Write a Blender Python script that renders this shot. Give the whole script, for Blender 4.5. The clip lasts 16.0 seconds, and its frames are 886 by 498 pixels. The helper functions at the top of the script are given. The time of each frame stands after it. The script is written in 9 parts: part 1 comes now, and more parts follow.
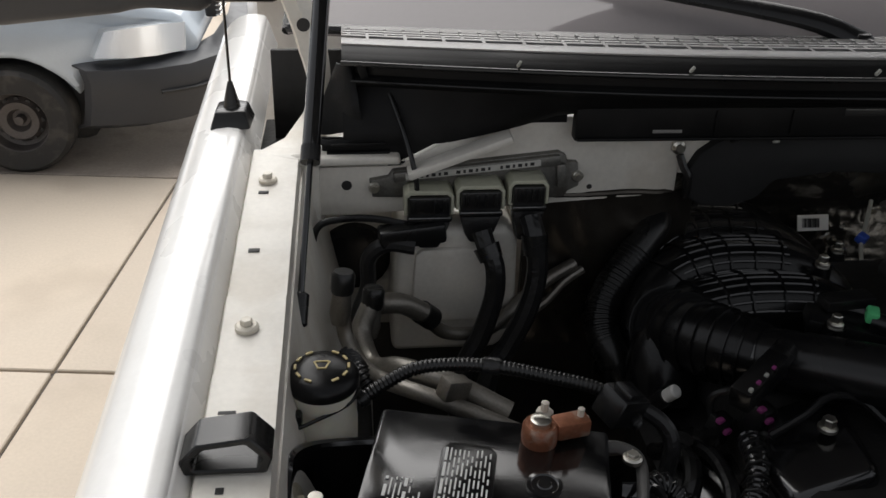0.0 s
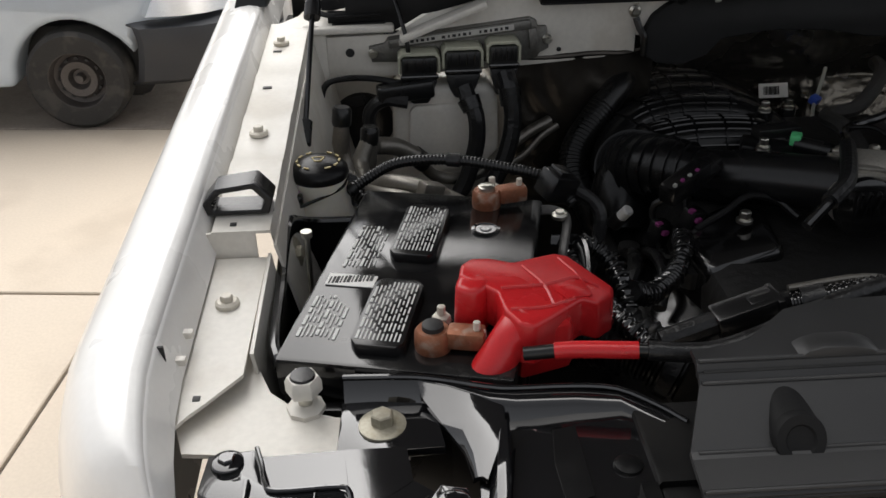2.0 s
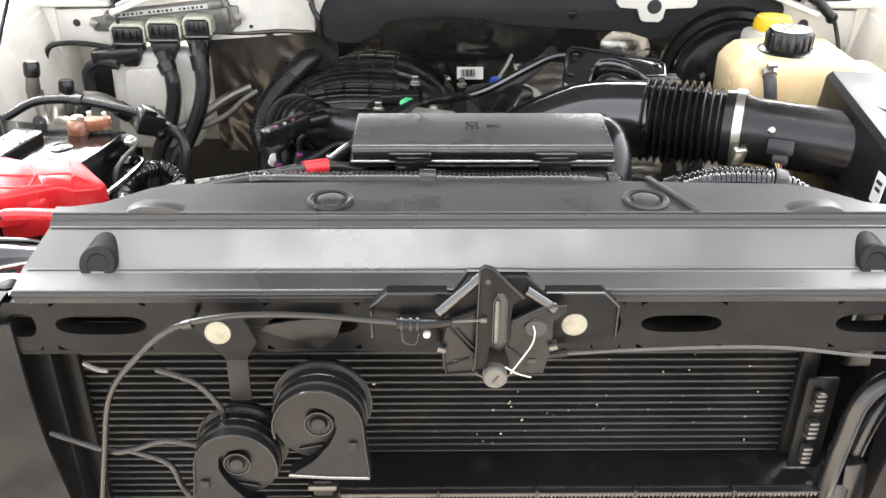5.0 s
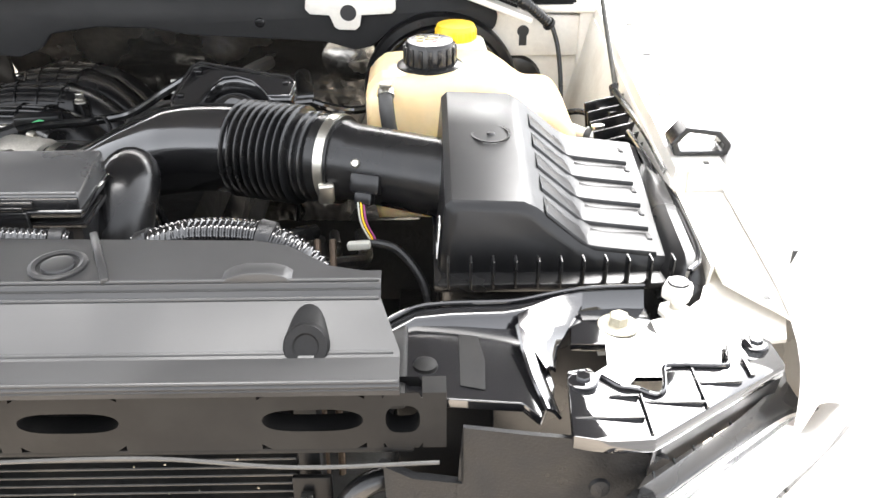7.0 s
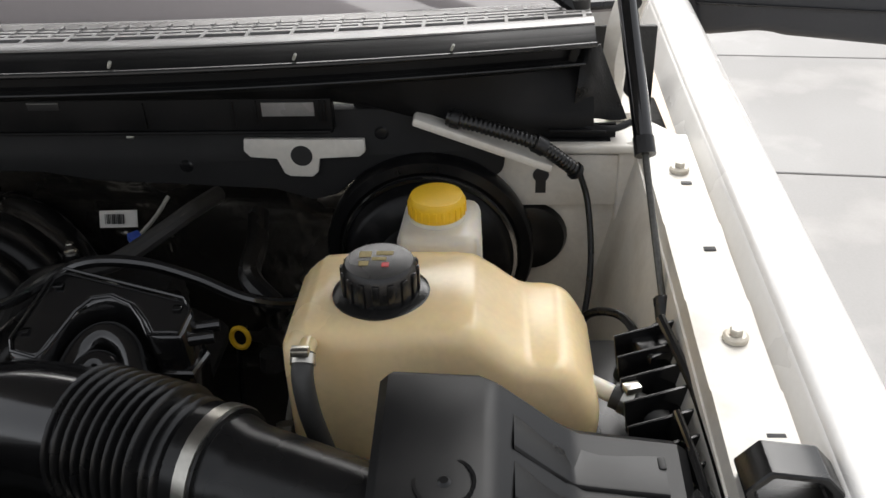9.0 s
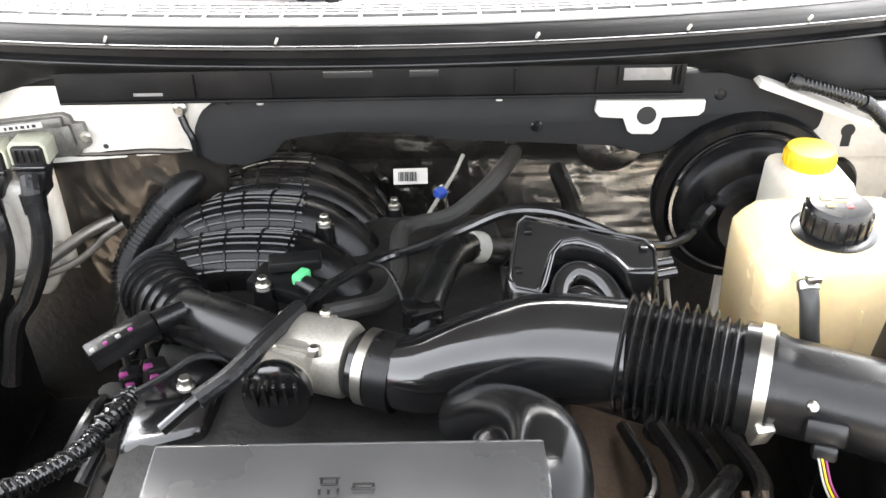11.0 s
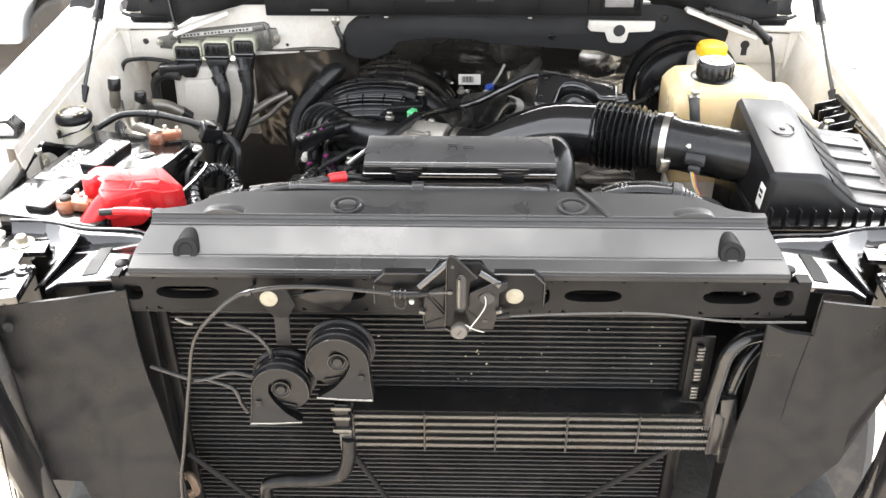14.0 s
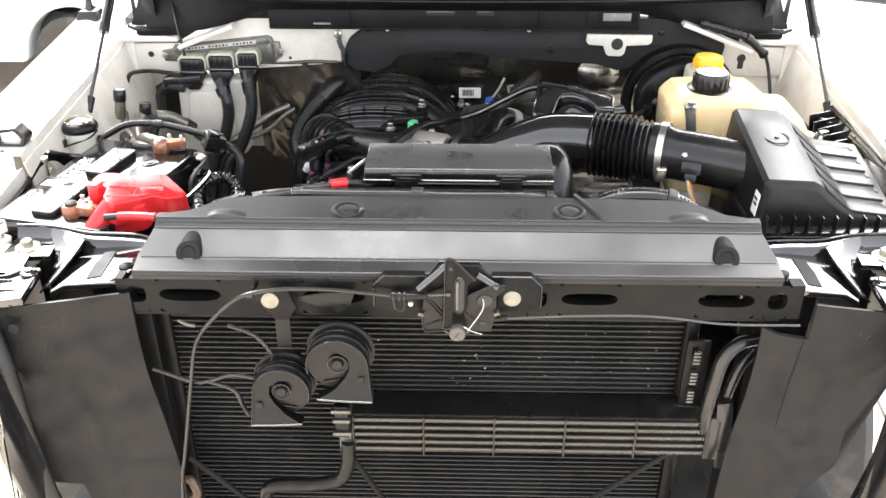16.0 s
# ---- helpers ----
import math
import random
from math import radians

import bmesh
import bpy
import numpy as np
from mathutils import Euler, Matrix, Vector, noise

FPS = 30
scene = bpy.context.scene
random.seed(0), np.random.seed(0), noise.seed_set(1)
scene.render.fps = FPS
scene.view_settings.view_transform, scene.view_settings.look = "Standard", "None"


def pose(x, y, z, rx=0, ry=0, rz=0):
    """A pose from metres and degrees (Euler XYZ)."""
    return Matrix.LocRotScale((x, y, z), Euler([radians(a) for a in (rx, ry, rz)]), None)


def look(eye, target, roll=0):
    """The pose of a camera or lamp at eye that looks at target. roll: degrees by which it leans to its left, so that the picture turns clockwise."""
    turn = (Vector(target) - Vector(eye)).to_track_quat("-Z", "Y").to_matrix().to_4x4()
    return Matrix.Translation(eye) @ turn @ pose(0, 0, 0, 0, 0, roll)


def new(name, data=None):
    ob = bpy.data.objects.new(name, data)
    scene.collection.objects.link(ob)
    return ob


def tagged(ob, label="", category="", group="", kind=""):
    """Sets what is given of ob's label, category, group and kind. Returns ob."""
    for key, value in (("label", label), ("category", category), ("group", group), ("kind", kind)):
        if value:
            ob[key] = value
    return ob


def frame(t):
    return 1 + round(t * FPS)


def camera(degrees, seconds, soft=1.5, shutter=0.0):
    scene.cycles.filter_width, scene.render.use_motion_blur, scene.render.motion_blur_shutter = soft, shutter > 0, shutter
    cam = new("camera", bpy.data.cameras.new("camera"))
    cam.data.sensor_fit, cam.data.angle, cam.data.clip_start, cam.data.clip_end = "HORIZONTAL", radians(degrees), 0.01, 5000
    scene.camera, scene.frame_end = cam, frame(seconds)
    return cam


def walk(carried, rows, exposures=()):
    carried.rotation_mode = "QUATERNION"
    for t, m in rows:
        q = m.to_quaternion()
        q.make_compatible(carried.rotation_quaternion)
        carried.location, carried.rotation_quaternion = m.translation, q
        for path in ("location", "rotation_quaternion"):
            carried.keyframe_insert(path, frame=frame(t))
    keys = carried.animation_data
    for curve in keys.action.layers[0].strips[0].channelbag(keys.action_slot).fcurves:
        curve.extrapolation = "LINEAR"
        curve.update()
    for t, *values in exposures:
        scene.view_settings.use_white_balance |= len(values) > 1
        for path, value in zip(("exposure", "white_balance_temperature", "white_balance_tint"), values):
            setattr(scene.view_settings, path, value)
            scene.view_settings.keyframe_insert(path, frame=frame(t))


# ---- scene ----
cam = camera(52.5, 16.0)
EXPOSURES = [(0.0, 0.12), (2.0, 0.32), (3.7, 0.95), (5.8, 3.82), (6.4, 3.66), (7.2, 3.1), (7.5, 2.85), (8.0, 1.98), (8.5, 1.5), (9.0, 0.92), (9.5, 0.98), (10.2, 2.35), (12.3, 4.0), (13.0, 3.46), (13.6, 3.17), (14.2, 3.12), (16.0, 3.02)]
PATH = [
    (0, -0.6599, -0.1362, 1.6775, 61.592, -1.690, -5.646),
    (0.5, -0.6335, -0.2110, 1.6647, 61.521, -0.484, -4.607),
    (1, -0.6282, -0.2794, 1.6434, 61.496, -0.125, -4.342),
    (1.5, -0.6220, -0.3387, 1.6268, 60.936, -0.139, -3.904),
    (2, -0.5947, -0.3995, 1.6170, 60.168, 1.184, -3.249),
    (2.5, -0.5715, -0.4860, 1.6097, 60.510, 0.762, -3.045),
    (3, -0.5181, -0.5982, 1.6312, 61.568, 1.966, -2.903),
    (3.5, -0.4295, -0.6764, 1.6390, 62.396, 0.818, -3.919),
    (3.7, -0.3775, -0.7025, 1.6449, 62.392, 0.101, -4.061),
    (5.8, 0.1608, -0.6911, 1.6338, 60.250, -0.538, 0.945),
    (6, 0.2173, -0.6586, 1.6253, 60.456, -0.826, 0.991),
    (6.5, 0.3553, -0.5932, 1.6127, 60.360, -0.582, 0.965),
    (7, 0.4585, -0.5292, 1.6188, 60.500, 0.139, -1.071),
    (7.5, 0.5130, -0.3987, 1.6294, 59.605, 0.922, -0.286),
    (8, 0.5479, -0.2492, 1.6517, 58.676, 0.818, 0.933),
    (8.5, 0.5579, -0.1351, 1.6580, 58.382, 1.981, 2.039),
    (9, 0.5567, -0.0677, 1.6863, 58.929, 1.717, 2.816),
    (9.5, 0.4794, -0.0558, 1.7105, 58.070, 1.712, 3.942),
    (10, 0.3012, -0.0706, 1.7371, 56.966, 1.005, 1.067),
    (10.2, 0.2240, -0.0791, 1.7380, 56.330, 0.520, -0.105),
    (12.3, 0.0307, -0.5573, 1.8345, 57.402, 0.842, -0.684),
    (12.5, 0.0290, -0.6248, 1.8549, 57.658, 0.219, -0.361),
    (13, 0.0036, -0.8082, 1.8659, 57.869, 0.279, -1.278),
    (13.5, 0.0067, -0.9399, 1.8624, 57.305, 0.969, -0.278),
    (14, 0.0065, -0.9859, 1.8535, 58.259, 0.060, 1.086),
    (14.5, 0.0064, -1.0004, 1.8496, 58.964, 0.467, 1.284),
    (15, 0.0124, -1.0128, 1.8460, 59.644, 0.310, 0.808),
    (15.5, 0.0085, -1.0159, 1.8458, 59.695, 0.043, 1.054),
    (16, 0.0120, -1.0140, 1.8431, 59.610, 0.037, 1.282),
]
walk(cam, [(t, pose(*p)) for t, *p in PATH], EXPOSURES)
# ---------------------------------------------------------------- light
LIGHT = bpy.data.worlds.new("overcast_daylight")
scene.world = LIGHT
LIGHT.use_nodes = True
_n, _l = LIGHT.node_tree.nodes, LIGHT.node_tree.links
_sky = _n.new("ShaderNodeTexSky")
_sky.sky_type, _sky.sun_disc = "NISHITA", False
_sky.sun_elevation, _sky.sun_rotation = radians(54), radians(0)
_sky.dust_density, _sky.air_density = 3.0, 0.7
_desat = _n.new("ShaderNodeHueSaturation")
_desat.inputs["Saturation"].default_value = 0.15
_l.new(_sky.outputs["Color"], _desat.inputs["Color"])
_l.new(_desat.outputs["Color"], _n["Background"].inputs["Color"])
_n["Background"].inputs["Strength"].default_value = 0.15

SUN = new("sun", bpy.data.lights.new("sun", "SUN"))
SUN.data.energy, SUN.data.angle, SUN.data.color = 3.0, radians(82), (1.0, 0.975, 0.945)
SUN.matrix_world = look((-0.25, 3.0, 5.2), (0, 0.0, 1.0))


# ---------------------------------------------------------------- materials
def mat(name, color, rough=0.5, metal=0.0, vary=0.12, big=7.0, fine=160.0, bump=0.08, rvary=0.12, spec=0.5, coat=0.0,
        stain=None, stain_amount=0.0, stain_scale=18.0, subsurface=0.0, piece=0.0):
    """A surface with broad variation, fine grain, uneven gloss and an optional stain of its own colour."""
    m = bpy.data.materials.new(name)
    m.use_nodes = True
    nt = m.node_tree
    nodes, links = nt.nodes, nt.links
    b = nodes["Principled BSDF"]
    b.inputs["Metallic"].default_value = metal
    b.inputs["Specular IOR Level"].default_value = spec
    b.inputs["Coat Weight"].default_value = coat
    b.inputs["Coat Roughness"].default_value = 0.08
    if subsurface:
        b.inputs["Subsurface Weight"].default_value = subsurface
        b.inputs["Subsurface Radius"].default_value = (0.03, 0.02, 0.008)
        b.inputs["Subsurface Scale"].default_value = 0.6
    tc = nodes.new("ShaderNodeTexCoord")

    def grain(scale, detail):
        n = nodes.new("ShaderNodeTexNoise")
        n.inputs["Scale"].default_value, n.inputs["Detail"].default_value = scale, detail
        links.new(tc.outputs["Object"], n.inputs["Vector"])
        return n.outputs["Fac"]

    wide, small = grain(big, 4), grain(fine, 3)
    ramp = nodes.new("ShaderNodeMapRange")
    ramp.inputs["From Min"].default_value, ramp.inputs["From Max"].default_value = 0.3, 0.7
    ramp.inputs["To Min"].default_value, ramp.inputs["To Max"].default_value = 1 - vary, 1 + vary
    links.new(wide, ramp.inputs["Value"])
    speck = nodes.new("ShaderNodeMapRange")
    speck.inputs["From Min"].default_value, speck.inputs["From Max"].default_value = 0.3, 0.7
    speck.inputs["To Min"].default_value, speck.inputs["To Max"].default_value = 1 - vary * 0.5, 1 + vary * 0.5
    links.new(small, speck.inputs["Value"])
    mul = nodes.new("ShaderNodeMath")
    mul.operation = "MULTIPLY"
    links.new(ramp.outputs[0], mul.inputs[0])
    links.new(speck.outputs[0], mul.inputs[1])
    amount = mul.outputs[0]
    if piece:
        info = nodes.new("ShaderNodeObjectInfo")
        rp = nodes.new("ShaderNodeMapRange")
        rp.inputs["To Min"].default_value, rp.inputs["To Max"].default_value = 1 - piece, 1 + piece
        links.new(info.outputs["Random"], rp.inputs["Value"])
        m2 = nodes.new("ShaderNodeMath")
        m2.operation = "MULTIPLY"
        links.new(amount, m2.inputs[0])
        links.new(rp.outputs[0], m2.inputs[1])
        amount = m2.outputs[0]
    tint = nodes.new("ShaderNodeVectorMath")
    tint.operation = "SCALE"
    tint.inputs[0].default_value = color
    links.new(amount, tint.inputs["Scale"])
    out = tint.outputs[0]
    if stain:
        sm = nodes.new("ShaderNodeMapRange")
        sm.inputs["From Min"].default_value, sm.inputs["From Max"].default_value = 0.52, 0.66
        sm.inputs["To Max"].default_value = stain_amount
        links.new(grain(stain_scale, 6), sm.inputs["Value"])
        mix = nodes.new("ShaderNodeMix")
        mix.data_type = "RGBA"
        links.new(sm.outputs[0], mix.inputs["Factor"])
        links.new(out, mix.inputs["A"])
        mix.inputs["B"].default_value = (*stain, 1)
        out = mix.outputs["Result"]
    links.new(out, b.inputs["Base Color"])
    rr = nodes.new("ShaderNodeMapRange")
    rr.inputs["From Min"].default_value, rr.inputs["From Max"].default_value = 0.3, 0.7
    rr.inputs["To Min"].default_value = max(0.02, rough * (1 - rvary * 2))
    rr.inputs["To Max"].default_value = min(1, rough * (1 + rvary * 2))
    links.new(wide, rr.inputs["Value"])
    links.new(rr.outputs[0], b.inputs["Roughness"])
    if bump:
        bp = nodes.new("ShaderNodeBump")
        bp.inputs["Strength"].default_value, bp.inputs["Distance"].default_value = bump, 0.25 / fine
        links.new(small, bp.inputs["Height"])
        links.new(bp.outputs[0], b.inputs["Normal"])
    return m


WHITE = mat("white_body_paint", (0.80, 0.79, 0.77), 0.28, vary=0.03, bump=0.01, coat=0.5, stain=(0.55, 0.5, 0.42), stain_amount=0.12, stain_scale=9)
PRIMER = mat("thin_white_bay_paint", (0.70, 0.67, 0.61), 0.40, vary=0.08, bump=0.04, stain=(0.40, 0.34, 0.26), stain_amount=0.3, stain_scale=14)
PLASTIC = mat("satin_black_plastic", (0.008, 0.008, 0.0084), 0.27, vary=0.2, bump=0.12, fine=900, stain=(0.026, 0.024, 0.022), stain_amount=0.4, stain_scale=22)
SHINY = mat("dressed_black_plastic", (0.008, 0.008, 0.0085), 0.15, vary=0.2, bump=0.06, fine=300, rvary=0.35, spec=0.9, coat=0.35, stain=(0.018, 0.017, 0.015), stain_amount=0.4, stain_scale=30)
MATTE = mat("matte_black_felt_panel", (0.0095, 0.0095, 0.0098), 0.75, vary=0.25, bump=0.5, fine=700)
BLACKSTEEL = mat("gloss_black_painted_steel", (0.006, 0.006, 0.0065), 0.07, vary=0.15, bump=0.03, fine=120, coat=0.6, rvary=0.4, spec=0.7, stain=(0.02, 0.019, 0.018), stain_amount=0.3, stain_scale=16)
FRONTSTEEL = mat("dusty_black_front_steel", (0.007, 0.007, 0.0072), 0.45, vary=0.2, bump=0.06, fine=200, rvary=0.2, spec=0.13, stain=(0.016, 0.0155, 0.0145), stain_amount=0.5, stain_scale=14)
HORNBLACK = mat("weathered_horn_plastic", (0.0055, 0.0055, 0.006), 0.34, vary=0.25, bump=0.1, fine=300, spec=0.25, stain=(0.022, 0.021, 0.020), stain_amount=0.5, stain_scale=40)
HORNGLOSS = mat("rubbed_horn_edge", (0.007, 0.007, 0.0075), 0.2, vary=0.25, bump=0.1, fine=300, spec=0.4)
HORNTONGUE = mat("dusty_horn_face", (0.0075, 0.0075, 0.008), 0.42, vary=0.25, bump=0.1, fine=300, spec=0.22)
CLAW = mat("worn_dark_steel", (0.11, 0.108, 0.10), 0.3, metal=0.7, vary=0.3, bump=0.2, fine=300)
BUTTON = mat("dull_grey_button", (0.085, 0.08, 0.072), 0.5, metal=0.3, vary=0.2, bump=0.2, fine=400)
BRACKET = mat("dressed_bracket_plastic", (0.007, 0.007, 0.0078), 0.07, vary=0.15, bump=0.015, fine=90, coat=0.5, rvary=0.5, spec=0.8)
PALEBOLT = mat("pale_galvanised_bolt", (0.22, 0.21, 0.165), 0.45, metal=0.3, vary=0.25, bump=0.3, fine=500, stain=(0.12, 0.09, 0.06), stain_amount=0.4, stain_scale=90)
SHIELD = mat("grey_black_moulded_plastic", (0.023, 0.023, 0.0235), 0.35, vary=0.12, bump=0.15, fine=1400, rvary=0.2)
HOODLINER = mat("dark_hood_liner", (0.045, 0.045, 0.047), 0.8, vary=0.2, bump=0.4, fine=400)
RUBBER = mat("black_rubber", (0.008, 0.008, 0.008), 0.28, vary=0.2, bump=0.15, fine=400)
FLAP = mat("dusty_rubber_sheet", (0.0085, 0.0088, 0.0095), 0.5, vary=0.3, bump=0.8, fine=420, big=30, rvary=0.25, stain=(0.013, 0.0132, 0.0135), stain_amount=0.5, stain_scale=60, spec=0.22)
TAPE = mat("cloth_loom_tape", (0.010, 0.010, 0.0105), 0.36, vary=0.25, bump=0.8, fine=180)
ALU = mat("cast_aluminium", (0.25, 0.235, 0.21), 0.42, metal=0.8, vary=0.2, bump=0.5, fine=350, stain=(0.16, 0.13, 0.10), stain_amount=0.5)
ZINC = mat("zinc_plated_steel", (0.62, 0.60, 0.54), 0.32, metal=1.0, vary=0.15, bump=0.1)
PALEBOLTBIG = mat("weathered_beige_bolt", (0.40, 0.37, 0.29), 0.42, metal=0.25, vary=0.25, bump=0.3, fine=300, stain=(0.22, 0.18, 0.11), stain_amount=0.4, stain_scale=70)
BOLTPAINT = mat("painted_bolt_steel", (0.62, 0.58, 0.50), 0.4, metal=0.1, vary=0.15, bump=0.1, stain=(0.35, 0.26, 0.16), stain_amount=0.4, stain_scale=60)
CHROME = mat("chromed_reflector", (0.88, 0.88, 0.88), 0.22, metal=1.0, vary=0.04, bump=0.02)
RED = mat("red_soft_plastic", (0.58, 0.018, 0.022), 0.3, vary=0.08, bump=0.05, fine=300)
COPPER = mat("corroded_copper_clamp", (0.30, 0.12, 0.065), 0.5, metal=0.55, vary=0.3, bump=0.4, fine=220, stain=(0.45, 0.40, 0.34), stain_amount=0.5, stain_scale=70)
AMBER = mat("amber_coolant_tank_plastic", (0.88, 0.69, 0.40), 0.24, vary=0.06, bump=0.03, subsurface=0.4, stain=(0.72, 0.46, 0.18), stain_amount=0.3, stain_scale=10)
MILKY = mat("milky_reservoir_plastic", (0.74, 0.70, 0.60), 0.35, vary=0.06, bump=0.04, subsurface=0.3)
YELLOW = mat("yellow_cap_plastic", (0.85, 0.52, 0.02), 0.4, vary=0.06, bump=0.1)
FOIL = mat("crinkled_foil_insulation", (0.36, 0.345, 0.315), 0.27, metal=0.95, vary=0.2, bump=0.25, fine=90, big=6, stain=(0.13, 0.118, 0.10), stain_amount=0.3, stain_scale=4)
CONCRETE = mat("beige_concrete", (0.50, 0.43, 0.35), 0.85, vary=0.07, bump=0.2, big=1.2, fine=90, stain=(0.36, 0.30, 0.24), stain_amount=0.35, stain_scale=2.2, piece=0.05)
PALESLAB = mat("pale_grey_concrete", (0.22, 0.215, 0.21), 0.8, vary=0.05, bump=0.15, big=1.0, fine=90, stain=(0.42, 0.40, 0.38), stain_amount=0.3, stain_scale=1.6, piece=0.04)
ROUGHSLAB = mat("rough_worn_concrete", (0.34, 0.29, 0.245), 0.9, vary=0.16, bump=0.5, big=2.5, fine=60, stain=(0.20, 0.175, 0.15), stain_amount=0.5, stain_scale=5, piece=0.08)
JOINT = mat("dark_joint_filler", (0.10, 0.09, 0.08), 0.9, vary=0.2, bump=0.3)
BLUE = mat("pale_blue_car_paint", (0.56, 0.63, 0.70), 0.2, vary=0.04, bump=0.01, coat=0.7)
BUMPER = mat("grey_bumper_plastic", (0.035, 0.037, 0.042), 0.5, vary=0.1, bump=0.1)
TYRE = mat("tyre_rubber", (0.025, 0.024, 0.023), 0.7, vary=0.2, bump=0.3, stain=(0.09, 0.08, 0.07), stain_amount=0.4)
RIM = mat("bare_steel_rim", (0.10, 0.09, 0.085), 0.5, metal=0.4, vary=0.25, bump=0.2)
FINS = mat("dark_condenser_fins", (0.013, 0.0128, 0.0125), 0.55, metal=0.3, vary=0.3, bump=0.7, fine=500, stain=(0.045, 0.039, 0.033), stain_amount=0.4, stain_scale=16)
TUBEMETAL = mat("condenser_tube_metal", (0.036, 0.0355, 0.035), 0.4, metal=0.5, vary=0.25, bump=0.2, stain=(0.075, 0.066, 0.056), stain_amount=0.4)
COOLFIN = mat("oil_cooler_metal", (0.115, 0.112, 0.106), 0.42, metal=0.6, vary=0.35, bump=1.0, fine=700, stain=(0.10, 0.085, 0.068), stain_amount=0.6)
LABEL = mat("white_paper_label", (0.78, 0.77, 0.74), 0.6, vary=0.04, bump=0.02)
INK = mat("black_ink", (0.02, 0.02, 0.02), 0.6, vary=0.05, bump=0.0)
PALEINK = mat("pale_print", (0.62, 0.62, 0.60), 0.55, vary=0.05, bump=0.0)
GOLDINK = mat("gold_print", (0.45, 0.36, 0.16), 0.5, vary=0.05, bump=0.0)
GREYPLASTIC = mat("pale_grey_connector", (0.42, 0.42, 0.38), 0.45, vary=0.1, bump=0.1)
GREEN = mat("green_lock_clip", (0.12, 0.62, 0.25), 0.4, vary=0.05)
PINK = mat("magenta_lock_clip", (0.27, 0.045, 0.18), 0.4, vary=0.05)
SKYBLUE = mat("blue_lock_clip", (0.04, 0.10, 0.50), 0.4, vary=0.05)
COWLGREY = mat("weathered_cowl_plastic", (0.24, 0.235, 0.23), 0.3, vary=0.15, bump=0.3, fine=600, stain=(0.36, 0.35, 0.34), stain_amount=0.5, stain_scale=9)
COWLBLACK = mat("dull_black_cowl_plastic", (0.0095, 0.0095, 0.0098), 0.5, vary=0.3, bump=0.15, fine=500, spec=0.16, stain=(0.018, 0.0175, 0.017), stain_amount=0.5, stain_scale=14)
BRASS = mat("worn_manifold_iron", (0.11, 0.078, 0.055), 0.6, metal=0.5, vary=0.3, bump=0.5)
MANIFOLD = mat("dressed_manifold_plastic", (0.006, 0.006, 0.0064), 0.24, vary=0.2, bump=0.1, fine=300, rvary=0.3, spec=0.42, stain=(0.014, 0.013, 0.012), stain_amount=0.4, stain_scale=30)
THROTTLE = mat("pale_cast_throttle_metal", (0.52, 0.495, 0.44), 0.42, metal=0.65, vary=0.2, bump=0.5, fine=350, stain=(0.22, 0.18, 0.13), stain_amount=0.5)
AIRLID = mat("scuffed_air_box_plastic", (0.0085, 0.0085, 0.009), 0.36, vary=0.2, bump=0.12, fine=900, spec=0.32, stain=(0.020, 0.0195, 0.019), stain_amount=0.4, stain_scale=22)
# near black: the shade deep in the bay is part of this colour
DARKVOID = mat("dark_iron_and_bay_shade", (0.012, 0.0115, 0.011), 0.6, vary=0.4, bump=0.5, fine=60)


def glass(name, color, rough=0.0, ior=1.45):
    m = bpy.data.materials.new(name)
    m.use_nodes = True
    b = m.node_tree.nodes["Principled BSDF"]
    b.inputs["Base Color"].default_value = (*color, 1)
    b.inputs["Transmission Weight"].default_value = 1.0
    b.inputs["Roughness"].default_value = rough
    b.inputs["IOR"].default_value = ior
    return m


BROWNFOIL = mat("aged_brown_heat_panel", (0.066, 0.059, 0.051), 0.32, metal=0.8, vary=0.25, bump=0.2, fine=40, big=7, stain=(0.028, 0.025, 0.021), stain_amount=0.5, stain_scale=6)
GREYCABLE = mat("dull_grey_cable", (0.042, 0.041, 0.039), 0.5, vary=0.2, bump=0.1)
# grey raised to carry the sky's sheen on the lid top
FUSELID = mat("sky_lifted_fuse_lid_plastic", (0.046, 0.046, 0.0465), 0.33, vary=0.12, bump=0.12, fine=1400, rvary=0.2, spec=0.9)
LIDGLOSS = mat("scuffed_battery_lid_plastic", (0.007, 0.007, 0.0075), 0.15, vary=0.2, bump=0.06, fine=500, rvary=0.35, spec=0.6, stain=(0.05, 0.048, 0.045), stain_amount=0.4, stain_scale=28)
PCMALU = mat("aged_computer_case", (0.20, 0.195, 0.18), 0.48, metal=0.7, vary=0.3, bump=0.5, fine=300, stain=(0.09, 0.08, 0.065), stain_amount=0.6, stain_scale=30)
LABELGREY = mat("faded_paper_strip", (0.50, 0.49, 0.46), 0.6, vary=0.15, bump=0.02)
SOCKET = mat("pale_green_socket_plastic", (0.46, 0.46, 0.36), 0.45, vary=0.12, bump=0.1)
LENS = glass("clear_headlamp_lens", (0.95, 0.96, 0.95), 0.02)
# opaque grey base carries the reflection seen in the glass
SCREEN = mat("windscreen_reflection_grey", (0.24, 0.222, 0.224), 0.06, vary=0.02, bump=0.0, spec=0.6)


# ---------------------------------------------------------------- geometry helpers
PLACE = {}
SET_OUT = Vector((0, 0, 0))     # offset of the group that is being built


